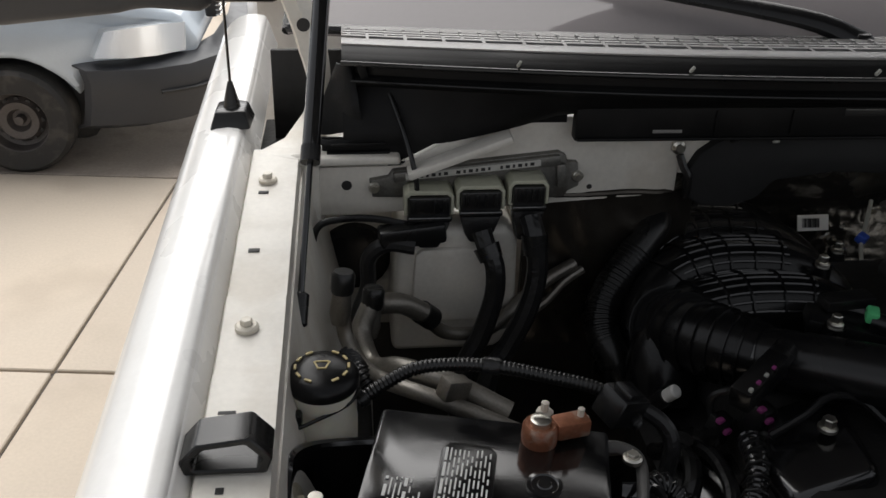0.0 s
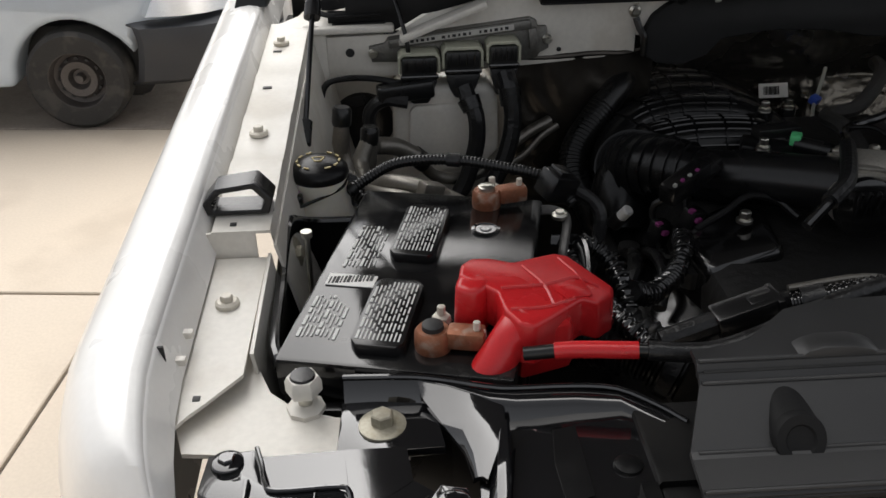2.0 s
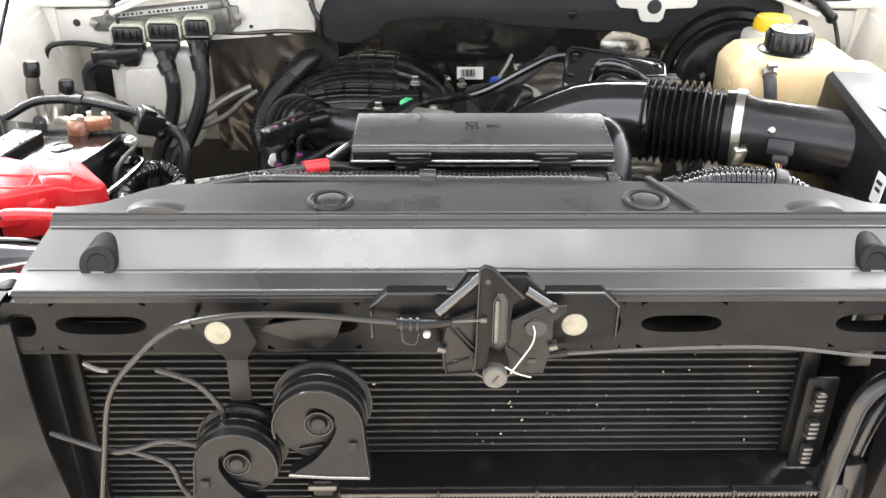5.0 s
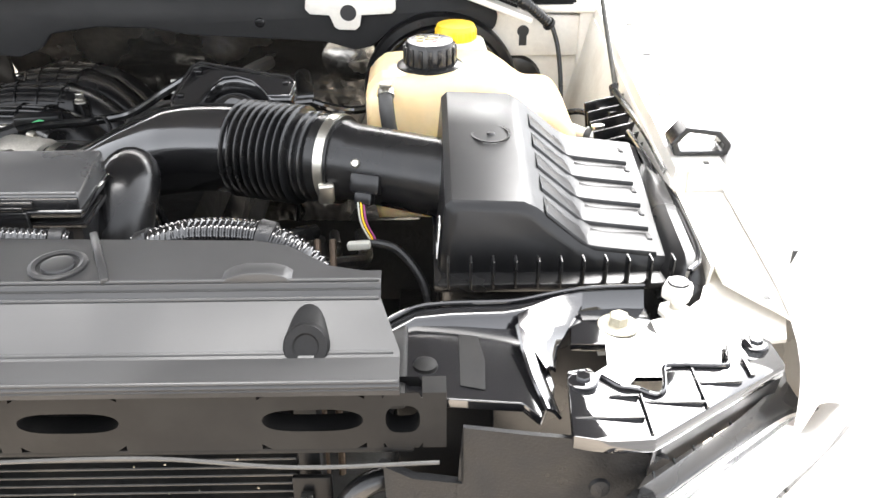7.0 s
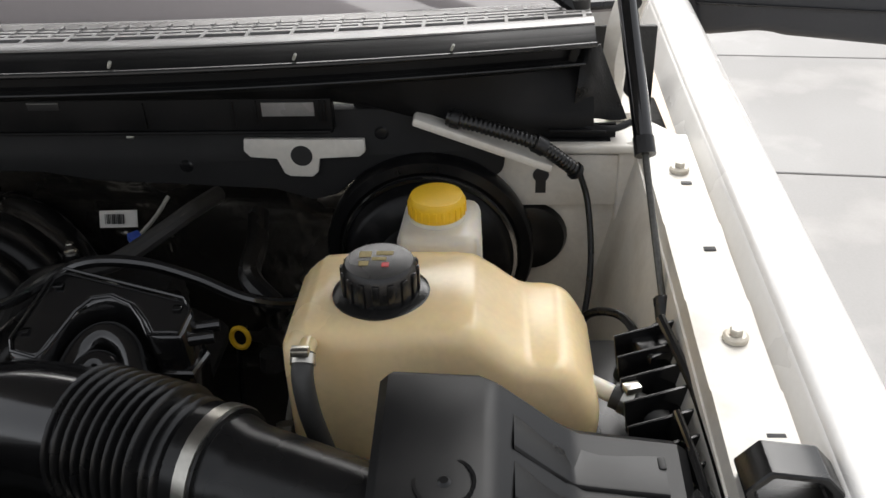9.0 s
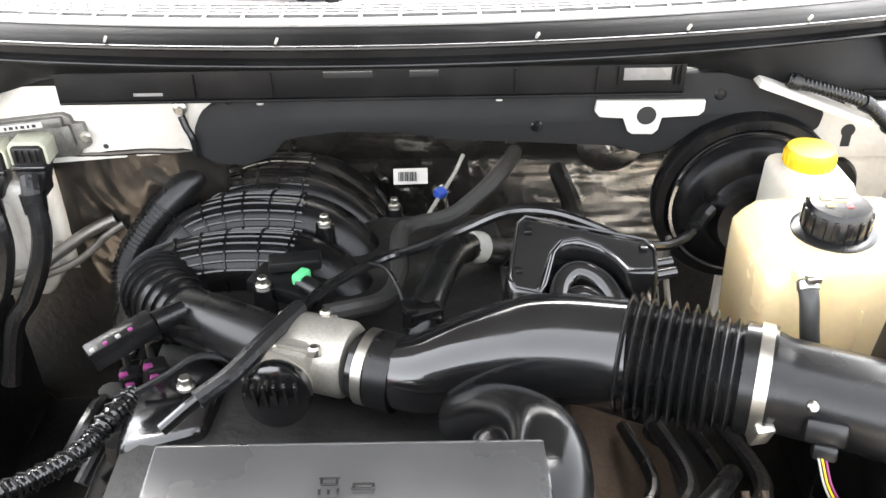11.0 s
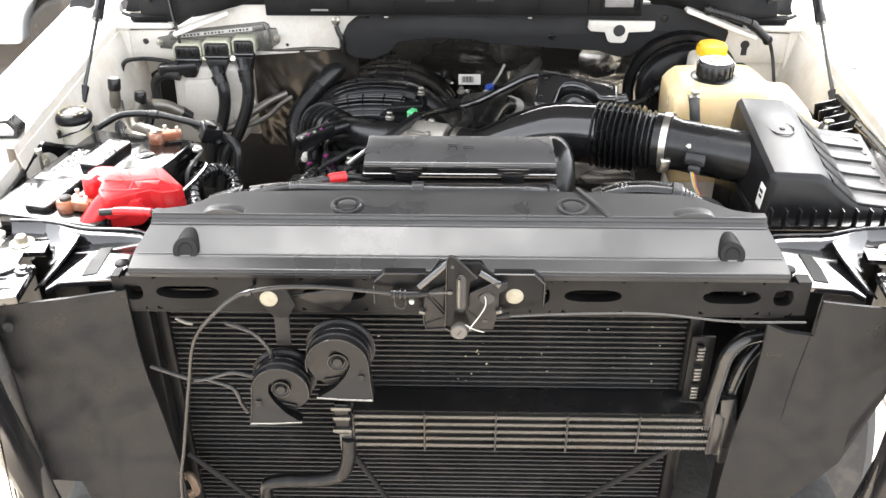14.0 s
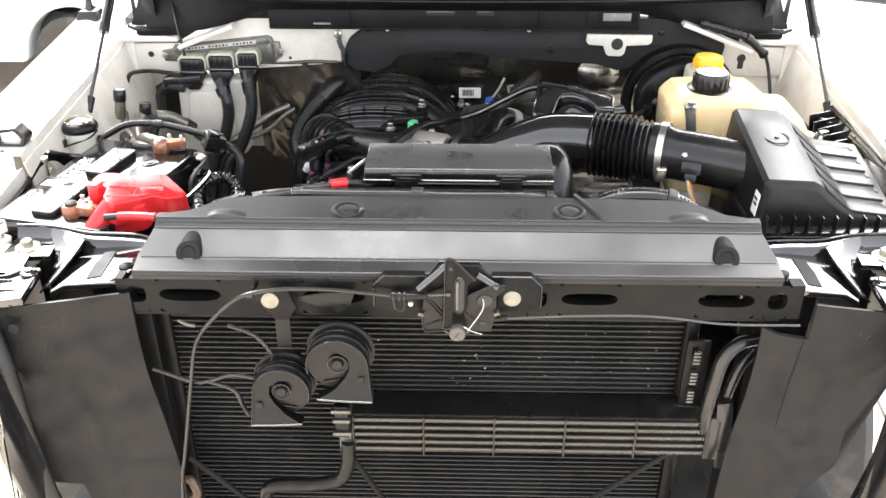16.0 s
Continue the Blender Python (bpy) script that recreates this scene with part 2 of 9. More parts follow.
def finish(name, bm, material, sharp=35):
    bmesh.ops.remove_doubles(bm, verts=bm.verts, dist=1e-5)
    bmesh.ops.recalc_face_normals(bm, faces=bm.faces)
    me = bpy.data.meshes.new(name)
    for f in bm.faces:
        f.smooth = True
    bm.to_mesh(me)
    bm.free()
    me.set_sharp_from_angle(angle=radians(sharp))
    me.materials.append(material)
    return me


def thing(name, at, label, category, group="", kind=""):
    ob = new(name)
    ob.empty_display_size = 0.05
    ob.location = Vector(at) + SET_OUT
    PLACE[ob] = Vector(at)
    return tagged(ob, label, category, group, kind)


def part(name, bm, material, parent, label="", sharp=35, stuff=False):
    """Links a bmesh, given in world metres, as one mesh under a thing or a part."""
    base = PLACE[parent]
    bmesh.ops.translate(bm, verts=bm.verts, vec=-base)
    ob = new(name, finish(name, bm, material, sharp))
    ob.parent = parent
    PLACE[ob] = base
    if stuff:
        ob["kind"] = "stuff"
    return tagged(ob, label)


def solo(name, bm, material, label, category, group="", kind="", sharp=35):
    vs = [v.co for v in bm.verts]
    at = Vector(((min(v.x for v in vs) + max(v.x for v in vs)) / 2, (min(v.y for v in vs) + max(v.y for v in vs)) / 2, min(v.z for v in vs)))
    bmesh.ops.translate(bm, verts=bm.verts, vec=-at)
    ob = new(name, finish(name, bm, material, sharp))
    ob.location = at + SET_OUT
    PLACE[ob] = at
    return tagged(ob, label, category, group, kind)


def B():
    return bmesh.new()


def box(bm, c, s, bevel=0.0, rot=None, seg=2):
    """A box with rounded edges: centre, size, turn in degrees."""
    m = Matrix.LocRotScale(c, Euler([radians(a) for a in (rot or (0, 0, 0))]), s)
    vs = bmesh.ops.create_cube(bm, size=1, matrix=m)["verts"]
    if bevel:
        es = list({e for v in vs for e in v.link_edges})
        bmesh.ops.bevel(bm, geom=es, offset=bevel, segments=seg, affect="EDGES", profile=0.5)
    return bm


def prism(bm, poly, axis, lo, hi, bevel=0.0, seg=2, taper=1.0):
    """A closed outline in the two other axes, drawn out along an axis."""
    def at(p, v):
        return {"z": (p[0], p[1], v), "y": (p[0], v, p[1]), "x": (v, p[0], p[1])}[axis]
    cx, cy = sum(p[0] for p in poly) / len(poly), sum(p[1] for p in poly) / len(poly)
    a = [bm.verts.new(at(p, lo)) for p in poly]
    b = [bm.verts.new(at((cx + (p[0] - cx) * taper, cy + (p[1] - cy) * taper), hi)) for p in poly]
    n = len(poly)
    fs = [bm.faces.new(a), bm.faces.new(b[::-1])]
    fs += [bm.faces.new((a[i], b[i], b[(i + 1) % n], a[(i + 1) % n])) for i in range(n)]
    bmesh.ops.recalc_face_normals(bm, faces=fs)
    if bevel:
        es = [e for e in {e for f in fs for e in f.edges} if e.calc_face_angle(0) > 0.3]
        bmesh.ops.bevel(bm, geom=es, offset=bevel, segments=seg, affect="EDGES", profile=0.5)
    return bm


def spline(pts, steps=8):
    """Points along a smooth line through the given ones."""
    ps = [Vector(p) for p in pts]
    if len(ps) < 3:
        return [ps[0].lerp(ps[-1], k / steps) for k in range(steps + 1)]
    ext = [2 * ps[0] - ps[1], *ps, 2 * ps[-1] - ps[-2]]
    out = []
    for i in range(1, len(ext) - 2):
        p0, p1, p2, p3 = ext[i - 1:i + 3]
        for k in range(steps):
            t = k / steps
            out.append(0.5 * (2 * p1 + (p2 - p0) * t + (2 * p0 - 5 * p1 + 4 * p2 - p3) * t * t + (3 * p1 - p0 - 3 * p2 + p3) * t ** 3))
    return out + [ps[-1]]


def sweep(bm, line, radius, n=12, squash=1.0):
    """A closed round bar along a line; radius is a number or a function of the share of the way."""
    m = len(line)
    rings, up = [], None
    for i, p in enumerate(line):
        d = (line[min(i + 1, m - 1)] - line[max(i - 1, 0)]).normalized()
        if up is None:
            up = d.orthogonal().normalized()
        up = (up - d * up.dot(d)).normalized()
        side = d.cross(up)
        r = radius(i / (m - 1)) if callable(radius) else radius
        rings.append([bm.verts.new(p + r * (math.cos(a) * up + squash * math.sin(a) * side)) for a in (2 * math.pi * k / n for k in range(n))])
    for a, b in zip(rings, rings[1:]):
        for k in range(n):
            bm.faces.new((a[k], a[(k + 1) % n], b[(k + 1) % n], b[k]))
    bm.faces.new(rings[0][::-1])
    bm.faces.new(rings[-1])
    return bm


def hose(bm, pts, radius, n=12, steps=8):
    return sweep(bm, spline(pts, steps), radius, n)


def ribbed(bm, pts, radius, depth, pitch, n=12):
    """A corrugated hose: ridges at an even pitch."""
    line = spline(pts, 24)
    length = sum((b - a).length for a, b in zip(line, line[1:]))
    count = max(2, int(length / pitch))
    even, k = [], 0
    cum = [0.0]
    for a, b in zip(line, line[1:]):
        cum.append(cum[-1] + (b - a).length)
    for j in range(count * 4 + 1):
        s = length * j / (count * 4)
        while k < len(cum) - 2 and cum[k + 1] < s:
            k += 1
        f = (s - cum[k]) / max(1e-9, cum[k + 1] - cum[k])
        even.append(line[k].lerp(line[k + 1], min(1, f)))
    m = count * 4
    return sweep(bm, even, lambda t: radius - (depth if round(t * m) % 4 in (2, 3) else 0.0), n)


def lathe(bm, profile, at, axis=(0, 0, 1), n=28, turn=0.0, ring=False):
    """A turned solid: (radius, height) pairs along an axis from a point."""
    q = Vector((0, 0, 1)).rotation_difference(Vector(axis).normalized()).to_matrix()
    at = Vector(at)
    rings = []
    for r, z in profile:
        if r < 1e-6:
            rings.append([bm.verts.new(at + q @ Vector((0, 0, z)))])
        else:
            rings.append([bm.verts.new(at + q @ Vector((r * math.cos(2 * math.pi * k / n + turn), r * math.sin(2 * math.pi * k / n + turn), z))) for k in range(n)])
    for a, b in list(zip(rings, rings[1:])) + ([(rings[-1], rings[0])] if ring else []):
        for k in range(n):
            u, v = (k, (k + 1) % n)
            if len(a) == 1 and len(b) == 1:
                continue
            if len(a) == 1:
                bm.faces.new((a[0], b[u], b[v]))
            elif len(b) == 1:
                bm.faces.new((a[u], a[v], b[0]))
            else:
                bm.faces.new((a[u], a[v], b[v], b[u]))
    for r in (rings[0], rings[-1]):
        if len(r) > 1 and not ring:
            bm.faces.new(r)
    return bm


def slab(bm, grid, offset):
    """A solid sheet: a grid of points and the step to its other side."""
    off = Vector(offset)
    top = [[bm.verts.new(Vector(p)) for p in row] for row in grid]
    bot = [[bm.verts.new(Vector(p) + off) for p in row] for row in grid]
    R, C = len(grid), len(grid[0])
    for i in range(R - 1):
        for j in range(C - 1):
            bm.faces.new((top[i][j], top[i + 1][j], top[i + 1][j + 1], top[i][j + 1]))
            bm.faces.new((bot[i][j], bot[i][j + 1], bot[i + 1][j + 1], bot[i + 1][j]))
    rim = [(i, 0) for i in range(R)] + [(R - 1, j) for j in range(1, C)] + [(i, C - 1) for i in range(R - 2, -1, -1)] + [(0, j) for j in range(C - 2, 0, -1)]
    for (a, b), (c, d) in zip(rim, rim[1:] + rim[:1]):
        bm.faces.new((top[a][b], top[c][d], bot[c][d], bot[a][b]))
    return bm


def hexbolt(bm, at, axis=(0, 0, 1), head=0.007, washer=0.014, tall=0.009):
    """A flanged hexagon bolt."""
    lathe(bm, [(0, -0.002), (washer, -0.002), (washer, 0.0015), (washer * 0.8, 0.003), (0, 0.003)], at, axis, 20)
    lathe(bm, [(0, 0.002), (head, 0.002), (head, tall - 0.001), (head * 0.85, tall), (0, tall)], at, axis, 6, 0.4)
    return bm


# ---------------------------------------------------------------- ground and surroundings
GROUND = new("ground")
tagged(GROUND, "beige concrete yard in large slabs with dark joints", "ground", kind="structure")
PLACE[GROUND] = Vector((0, 0, 0))
part("joint_bed", box(B(), (0, 3, -0.022), (34, 34, 0.012)), JOINT, GROUND, "dark joints between the slabs")
part("far_yard", box(B(), (0, 3, -0.045), (1200, 1200, 0.02)), CONCRETE, GROUND, "beige concrete reaching the horizon")


def rail(y):
    """Height of the wing flange along the truck."""
    return 1.187 + 0.07 * y


# ---------------------------------------------------------------- truck wings
def wing(s, name, label):
    """One front wing: crown, gutter, inner flange with its bolts and slots. s: side."""
    t = thing(name, (s * 0.86, 0.5, 0.75), label, "car wing", "front wings of the truck")
    # outer skin from the gutter over the crown and down the side
    rows = []
    ys = [0.024, 0.026, 0.032, 0.042, 0.056, 0.08, 0.12, 0.16, 0.1999, 0.2001, 0.21, 0.27, 0.35, 0.45, 0.55, 0.65, 0.75, 0.85, 0.93, 1.0, 1.08, 1.18, 1.32]
    for y in ys:
        pull = max(0.0, (0.17 - y) / 0.14) ** 2 * 0.02
        drop = max(0.0, (0.12 - y) / 0.09) ** 2 * 0.012 + max(0.0, (0.05 - y) / 0.026) ** 2 * 0.045
        floor = 0.0 if y > 0.2 else 1.128
        row = []
        for dx, dz in ((0.776, -0.004), (0.779, 0.004), (0.7875, 0.031), (0.7890, 0.0345), (0.7925, 0.0368), (0.804, 0.0385), (0.818, 0.0375), (0.831, 0.0335), (0.844, 0.024), (0.856, 0.008), (0.866, -0.02), (0.876, -0.06), (0.886, -0.12), (0.892, -0.2), (0.894, -0.32), (0.88, -0.42)):
            z = rail(y) + dz - drop
            tuck = max(0.0, (0.19 - y) / 0.166) ** 2 * 0.045 * max(0.0, (dx - 0.79) / 0.10)
            x = dx - pull - tuck
            if z < floor:
                x, z = row[-1][0] * s if row else x, floor
            row.append((s * x, y, z))
        rows.append(row)
    bm = slab(B(), rows, (-s * 0.003, 0, -0.006))
    part("skin", bm, WHITE, t, "glossy white rounded wing skin")
    # upper flange plate, behind the step
    bm = B()
    plate = [[(s * x, y, rail(y) + (0.013 if x < 0.7755 else 0.006) - (0.014 if x < 0.7195 else 0)) for x in (0.7185, 0.721, 0.748, 0.7745, 0.7775)] for y in (0.336, 0.345, 0.40, 0.47, 0.475, 0.54, 0.58, 0.585, 0.66, 0.70, 0.705, 0.76, 0.80, 0.845, 0.887)]
    for i, row in enumerate(plate):
        if i in (3, 6, 9):
            plate[i] = [(x, y, z + 0.0025) for x, y, z in row]
    slab(bm, plate, (0, 0, -0.003))
    part("flange", bm, PRIMER, t, "thin white painted inner flange")
    # the step down and the lower plate
    bm = B()
    box(bm, (s * 0.758, 0.338, rail(0.338) - 0.004), (0.046, 0.003, 0.030))
    part("step", bm, PRIMER, t)
    bm = B()
    prism(bm, [(s * 0.726, 0.333), (s * 0.727, 0.25), (s * 0.728, 0.17), (s * 0.752, 0.14), (s * 0.765, 0.125), (s * 0.778, 0.105), (s * 0.779, 0.2), (s * 0.779, 0.333)], "z", -0.0015, 0.0015)
    for v in bm.verts:
        v.co.z += rail(v.co.y) - 0.015
    part("front_flange", bm, PRIMER, t, "lower white flange plate with a slanted front edge")
    # bolts, slots and small holes
    for y, dz in ((0.806, 0.015), (0.534, 0.015), (0.262, -0.012)):
        part("bolt", hexbolt(B(), (s * 0.753, y, rail(y) + dz), head=0.0056, washer=0.0105, tall=0.0085), BOLTPAINT, t)
    for y, x, w, l, dz in ((0.780, 0.756, 0.011, 0.006, 0.0135), (0.661, 0.757, 0.011, 0.007, 0.0135), (0.428, 0.759, 0.014, 0.006, 0.0135), (0.348, 0.756, 0.006, 0.006, 0.0135), (0.145, 0.760, 0.006, 0.006, -0.0135)):
        part("slot", box(B(), (s * x, y, rail(y) + dz), (w, l, 0.0012), 0.0004), INK, t, "dark punched slot")
    for y in (0.205, 0.172):
        part("tab", box(B(), (s * 0.776, y, rail(y) + 0.001), (0.012, 0.007, 0.006), 0.001), PRIMER, t)
    # split in the front lip
    part("seam", box(B(), (s * 0.7835, 0.157, rail(0.157) + 0.012), (0.006, 0.0025, 0.03), 0.0004), INK, t, "narrow dark seam in the lip")
    return t


wing(-1, "wing", "glossy white front wing with bolted inner flange and antenna")
wing(1, "wing", "glossy white front wing with bolted inner flange")


def apron(s):
    """Inner wall of the bay below the flange, and the front shelf."""
    t = thing("inner_apron", (s * 0.70, 0.5, 0.8), "white painted inner wall of the engine bay", "body panel", "inner aprons")
    g = [[(s * (0.7165 - 0.02 * k), y, rail(y) - 0.002 - 0.09 * k) for y in (0.335, 0.5, 0.62, 0.75, 0.93)] for k in range(5)]
    part("wall_panel", slab(B(), g, (s * 0.003, 0, 0)), PRIMER, t)
    g = [[(s * (0.722 - 0.006 * k), y, rail(y) - 0.01 - 0.05 * k) for y in (0.19, 0.26, 0.334)] for k in range(5)]
    part("lower_panel", slab(B(), g, (s * 0.003, 0, 0)), PRIMER, t)
    # shelf with a curved inner edge
    inner = [(0.727, 0.24), (0.722, 0.20), (0.708, 0.165), (0.686, 0.143), (0.655, 0.131), (0.628, 0.129)]
    poly = [(s * x, y) for x, y in inner] + [(s * 0.60, 0.127), (s * 0.60, 0.085), (s * 0.70, 0.092), (s * 0.765, 0.10), (s * 0.775, 0.13), (s * 0.77, 0.2), (s * 0.765, 0.24)]
    bm = prism(B(), poly, "z", -0.004, 0.0)
    for v in bm.verts:
        v.co.z += 1.170
    part("shelf", bm, PRIMER, t, "white shelf ahead of the flange")
    g = [[(s * x, y, 1.168 - 0.06 * k) for x, y in inner] for k in range(4)]
    part("shelf_skirt", slab(B(), g, (s * 0.002, -0.002, 0)), PRIMER, t)
    return t


apron(-1)
apron(1)

# black splash liner inside the apron on the air box side
t = thing("splash_liner", (0.71, 0.3, 0.95), "glossy black plastic splash liner below the wing flange", "liner")
edge = [(0.700, 0.182), (0.7125, 0.198), (0.7170, 0.225), (0.7170, 0.28), (0.7155, 0.332), (0.7085, 0.362), (0.7050, 0.42), (0.6990, 0.475)]
g = [[(p.x - 0.008 * k, p.y, rail(p.y) - 0.010 - 0.05 * k) for p in spline([(x, y, 0) for x, y in edge], 4)] for k in range(5)]
part("sheet", slab(B(), g, (-0.003, 0, 0)), SHINY, t)
part("rolled_rim", sweep(B(), [Vector(p) for p in g[0]], 0.003, 8), SHINY, t)
part("bolt", hexbolt(B(), (0.701, 0.405, 1.186), (-1, -0.3, 0.35), 0.0065, 0.014, 0.009), PALEBOLTBIG, t)

# ---------------------------------------------------------------- radiator shield
def shield():
    t = thing("radiator_shield", (0, 0.03, 1.2), "grey-black moulded plastic cover over the radiator", "cover")
    prof = [(-0.032, 1.222), (-0.036, 1.2295), (-0.033, 1.2325), (-0.010, 1.237), (-0.005, 1.239), (0.034, 1.261), (0.0385, 1.2655), (0.0415, 1.2645), (0.0435, 1.269), (0.0465, 1.271), (0.11, 1.2715)]
    xs = [-0.445, -0.43, -0.40, -0.36, -0.33, -0.2, -0.1, 0.0, 0.1, 0.2, 0.33, 0.36, 0.40, 0.43, 0.445]

    def rear(x):
        a = abs(x)
        return 0.058 if a > 0.41 else 0.058 + (0.41 - a) / 0.06 * 0.05 if a > 0.35 else 0.108 + (0.35 - a) / 0.35 * 0.012
    rows = []
    for y, z in prof:
        # the notch for the latch
        rows.append([(x * (1.0 if y < 0.03 else 0.965), (y if y < 0.1 else rear(x)), z) for x in xs])
    part("cover", slab(B(), rows, (0, 0.001, -0.004)), SHIELD, t, sharp=7)
    for s in (-1, 1):
        x = s * 0.373
        bm = B()
        lathe(bm, [(0, -0.02), (0.0185, -0.02), (0.018, 0.0), (0.0165, 0.0025), (0.0105, 0.0025), (0.009, 0.001), (0, 0.001)], (x, -0.004, 1.243), (0, -1, 0.55), 28)
        g = [[(x + 0.0185 * math.cos(a) * (1 - k * 0.12), 0.0 + 0.010 * k + 0.004 * math.sin(a), 1.2380 + 0.0042 * k + 0.017 * (1 - 0.16 * k) * max(0, math.sin(a)) ** 0.7) for a in [math.pi * j / 12 for j in range(13)]] for k in range(6)]
        slab(bm, g, (0, 0, -0.003))
        part("fixing_boss", bm, COWLBLACK, t)
        x = s * 0.160 + 0.0025
        bm = B()
        lathe(bm, [(0.0175, 0), (0.0235, 0), (0.0235, 0.002), (0.0205, 0.003), (0.0175, 0.002)], (x, 0.070, 1.2715), n=32, ring=True)
        lathe(bm, [(0, 0), (0.014, 0), (0.013, 0.0025), (0.008, 0.0035), (0, 0.0025)], (x, 0.070, 1.2715), n=24)
        part("push_clip", bm, SHIELD, t)
        # arched pads on the rear edge
        bm = prism(B(), [(s * 0.362, 0.0), (s * 0.352, 0.007), (s * 0.342, 0.010), (s * 0.320, 0.010), (s * 0.308, 0.007), (s * 0.296, 0.0)], "y", 0.044, 0.062, 0.002)
        for v in bm.verts:
            v.co.z += 1.268
        part("pad", bm, SHIELD, t)
    for y, z, r, w in ((-0.0335, 1.2325, 0.0016, 0.444), (-0.006, 1.2385, 0.0014, 0.440), (0.034, 1.2612, 0.0016, 0.428), (0.0455, 1.2708, 0.0016, 0.428)):
        part("edge_bead", sweep(B(), [Vector((-w, y, z)), Vector((0, y, z)), Vector((w, y, z))], r, 8), SHIELD, t)
    # dark strip painted in for the shade of the moulded crease
    part("groove", box(B(), (0, 0.0405, 1.2652), (0.85, 0.003, 0.0012)), INK, t)
    bm = B()
    box(bm, (0.192, 0.083, 1.2725), (0.007, 0.085, 0.005), 0.0015, (0, 0, 24))
    part("rib", bm, SHIELD, t, "pale worn rib across the cover")
    return t


SET_OUT = Vector((0.006, 0.022, -0.016))
shield().scale.x = 0.965
SET_OUT = Vector((0, 0, 0))

# ---------------------------------------------------------------- radiator support and front panel
def support():
    t = thing("radiator_support", (0, -0.05, 1.0), "gloss black steel radiator support with oval holes", "radiator support")
    # face with oval openings, built as strips round the holes
    top, bot, y = 1.199, 1.146, -0.010
    holes = [(-0.427, 0.013, 0.013), (-0.354, 0.042, 0.0105), (-0.158, 0.042, 0.0105), (0.186, 0.038, 0.0095), (0.369, 0.038, 0.0105), (0.437, 0.013, 0.013), (0.117, 0.012, 0.014)]
    zc = 1.174
    edges = [-0.453]
    n = 14
    for cx, a, b in sorted(holes):
        x0, x1 = cx - a - 0.002, cx + a + 0.002
        bm = B()
        for yy in (y, y + 0.02):
            for k in range(n * 2):
                a0, a1 = math.pi * k / n, math.pi * (k + 1) / n

                def rim(u):
                    c, q = math.cos(u), math.sin(u)
                    e = 0.6
                    return (cx + a * math.copysign(abs(c) ** e, c), yy, zc + b * math.copysign(abs(q) ** 0.9, q))

                def outer(u):
                    c, q = math.cos(u), math.sin(u)
                    m = max(abs(c), abs(q))
                    zz = zc + (top - zc) * q / m if q > 0 else zc + (zc - bot) * q / m
                    return (cx + (a + 0.002) * c / m, yy, zz)
                bm.faces.new([bm.verts.new(p) for p in (rim(a0), rim(a1), outer(a1), outer(a0))])
                if yy == y:
                    r0, r1 = rim(a0), rim(a1)
                    bm.faces.new([bm.verts.new(p) for p in (r0, r1, (r1[0], y + 0.02, r1[2]), (r0[0], y + 0.02, r0[2]))])
        part("hole_panel", bm, FRONTSTEEL, t)
        edges += [x0, x1]
    edges.append(0.470)
    for x0, x1 in zip(edges[::2], edges[1::2]):
        if x1 - x0 > 0.0005:
            part("face_panel", box(B(), ((x0 + x1) / 2, y + 0.01, (top + bot) / 2), (x1 - x0, 0.02, top - bot)), FRONTSTEEL, t)
    part("top_rail", box(B(), (0, 0.045, 1.186), (0.88, 0.10, 0.016), 0.004), FRONTSTEEL, t)
    part("lower_lip", box(B(), (0.005, 0.006, 1.143), (0.88, 0.03, 0.006), 0.002), FRONTSTEEL, t)
    for s in (-1, 1):
        # outboard arm with a pressed dimple
        def plate(name, poly, z0, z1, label="", slope=0.0774, mat_=BRACKET, bevel=0.002):
            bm = prism(B(), [(s * x, y) for x, y in poly], "z", z0, z1, bevel)
            for v in bm.verts:
                v.co.z += (0.727 - abs(v.co.x)) * slope
            return part(name, bm, mat_, t, label)
        plate("arm", [(0.405, -0.002), (0.528, -0.004), (0.540, -0.020), (0.555, 0.018), (0.553, 0.05), (0.540, 0.085), (0.536, 0.112), (0.405, 0.092)], 1.158, 1.168)
        # stepped ridge along the rear edge, rising from the cover to the bolt pad
        run = [(0.404, 0.050, 0.072, -0.004), (0.420, 0.066, 0.088, -0.002), (0.446, 0.090, 0.107, 0.0), (0.478, 0.094, 0.113, 0.0), (0.521, 0.095, 0.114, 0.0), (0.540, 0.098, 0.116, 0.001), (0.566, 0.110, 0.122, 0.003), (0.592, 0.121, 0.129, 0.003), (0.620, 0.128, 0.133, 0.002), (0.648, 0.132, 0.137, 0.0)]
        g = [[(s * x, y, z + dz) for x, y, z, dz in row] for row in (
            [(x, a - 0.004, 1.180, d) for x, a, b, d in run], [(x, a + 0.002, 1.192, d) for x, a, b, d in run], [(x, a + 0.006, 1.196, d) for x, a, b, d in run],
            [(x, b - 0.003, 1.197, d) for x, a, b, d in run], [(x, b + 0.001, 1.194, d) for x, a, b, d in run], [(x, b + 0.003, 1.176, d) for x, a, b, d in run])]
        part("rear_ridge", slab(B(), g, (0, 0.002, -0.002)), BRACKET, t, sharp=50)
        lip = spline([(s * x, b - 0.001, 1.1985 + d) for x, a, b, d in run], 3)
        part("rear_lip", sweep(B(), lip, 0.0022, 8), BRACKET, t)
        bm = prism(B(), [(s * 0.481, 0.012), (s * 0.500, 0.008), (s * 0.502, 0.045), (s * 0.498, 0.078), (s * 0.482, 0.080)], "z", 1.1685, 1.1694, 0.0)
        for v in bm.verts:
            v.co.z += (0.727 - abs(v.co.x)) * 0.0774
        part("worn_patch", bm, FRONTSTEEL, t, "matte worn patch in the gloss paint")
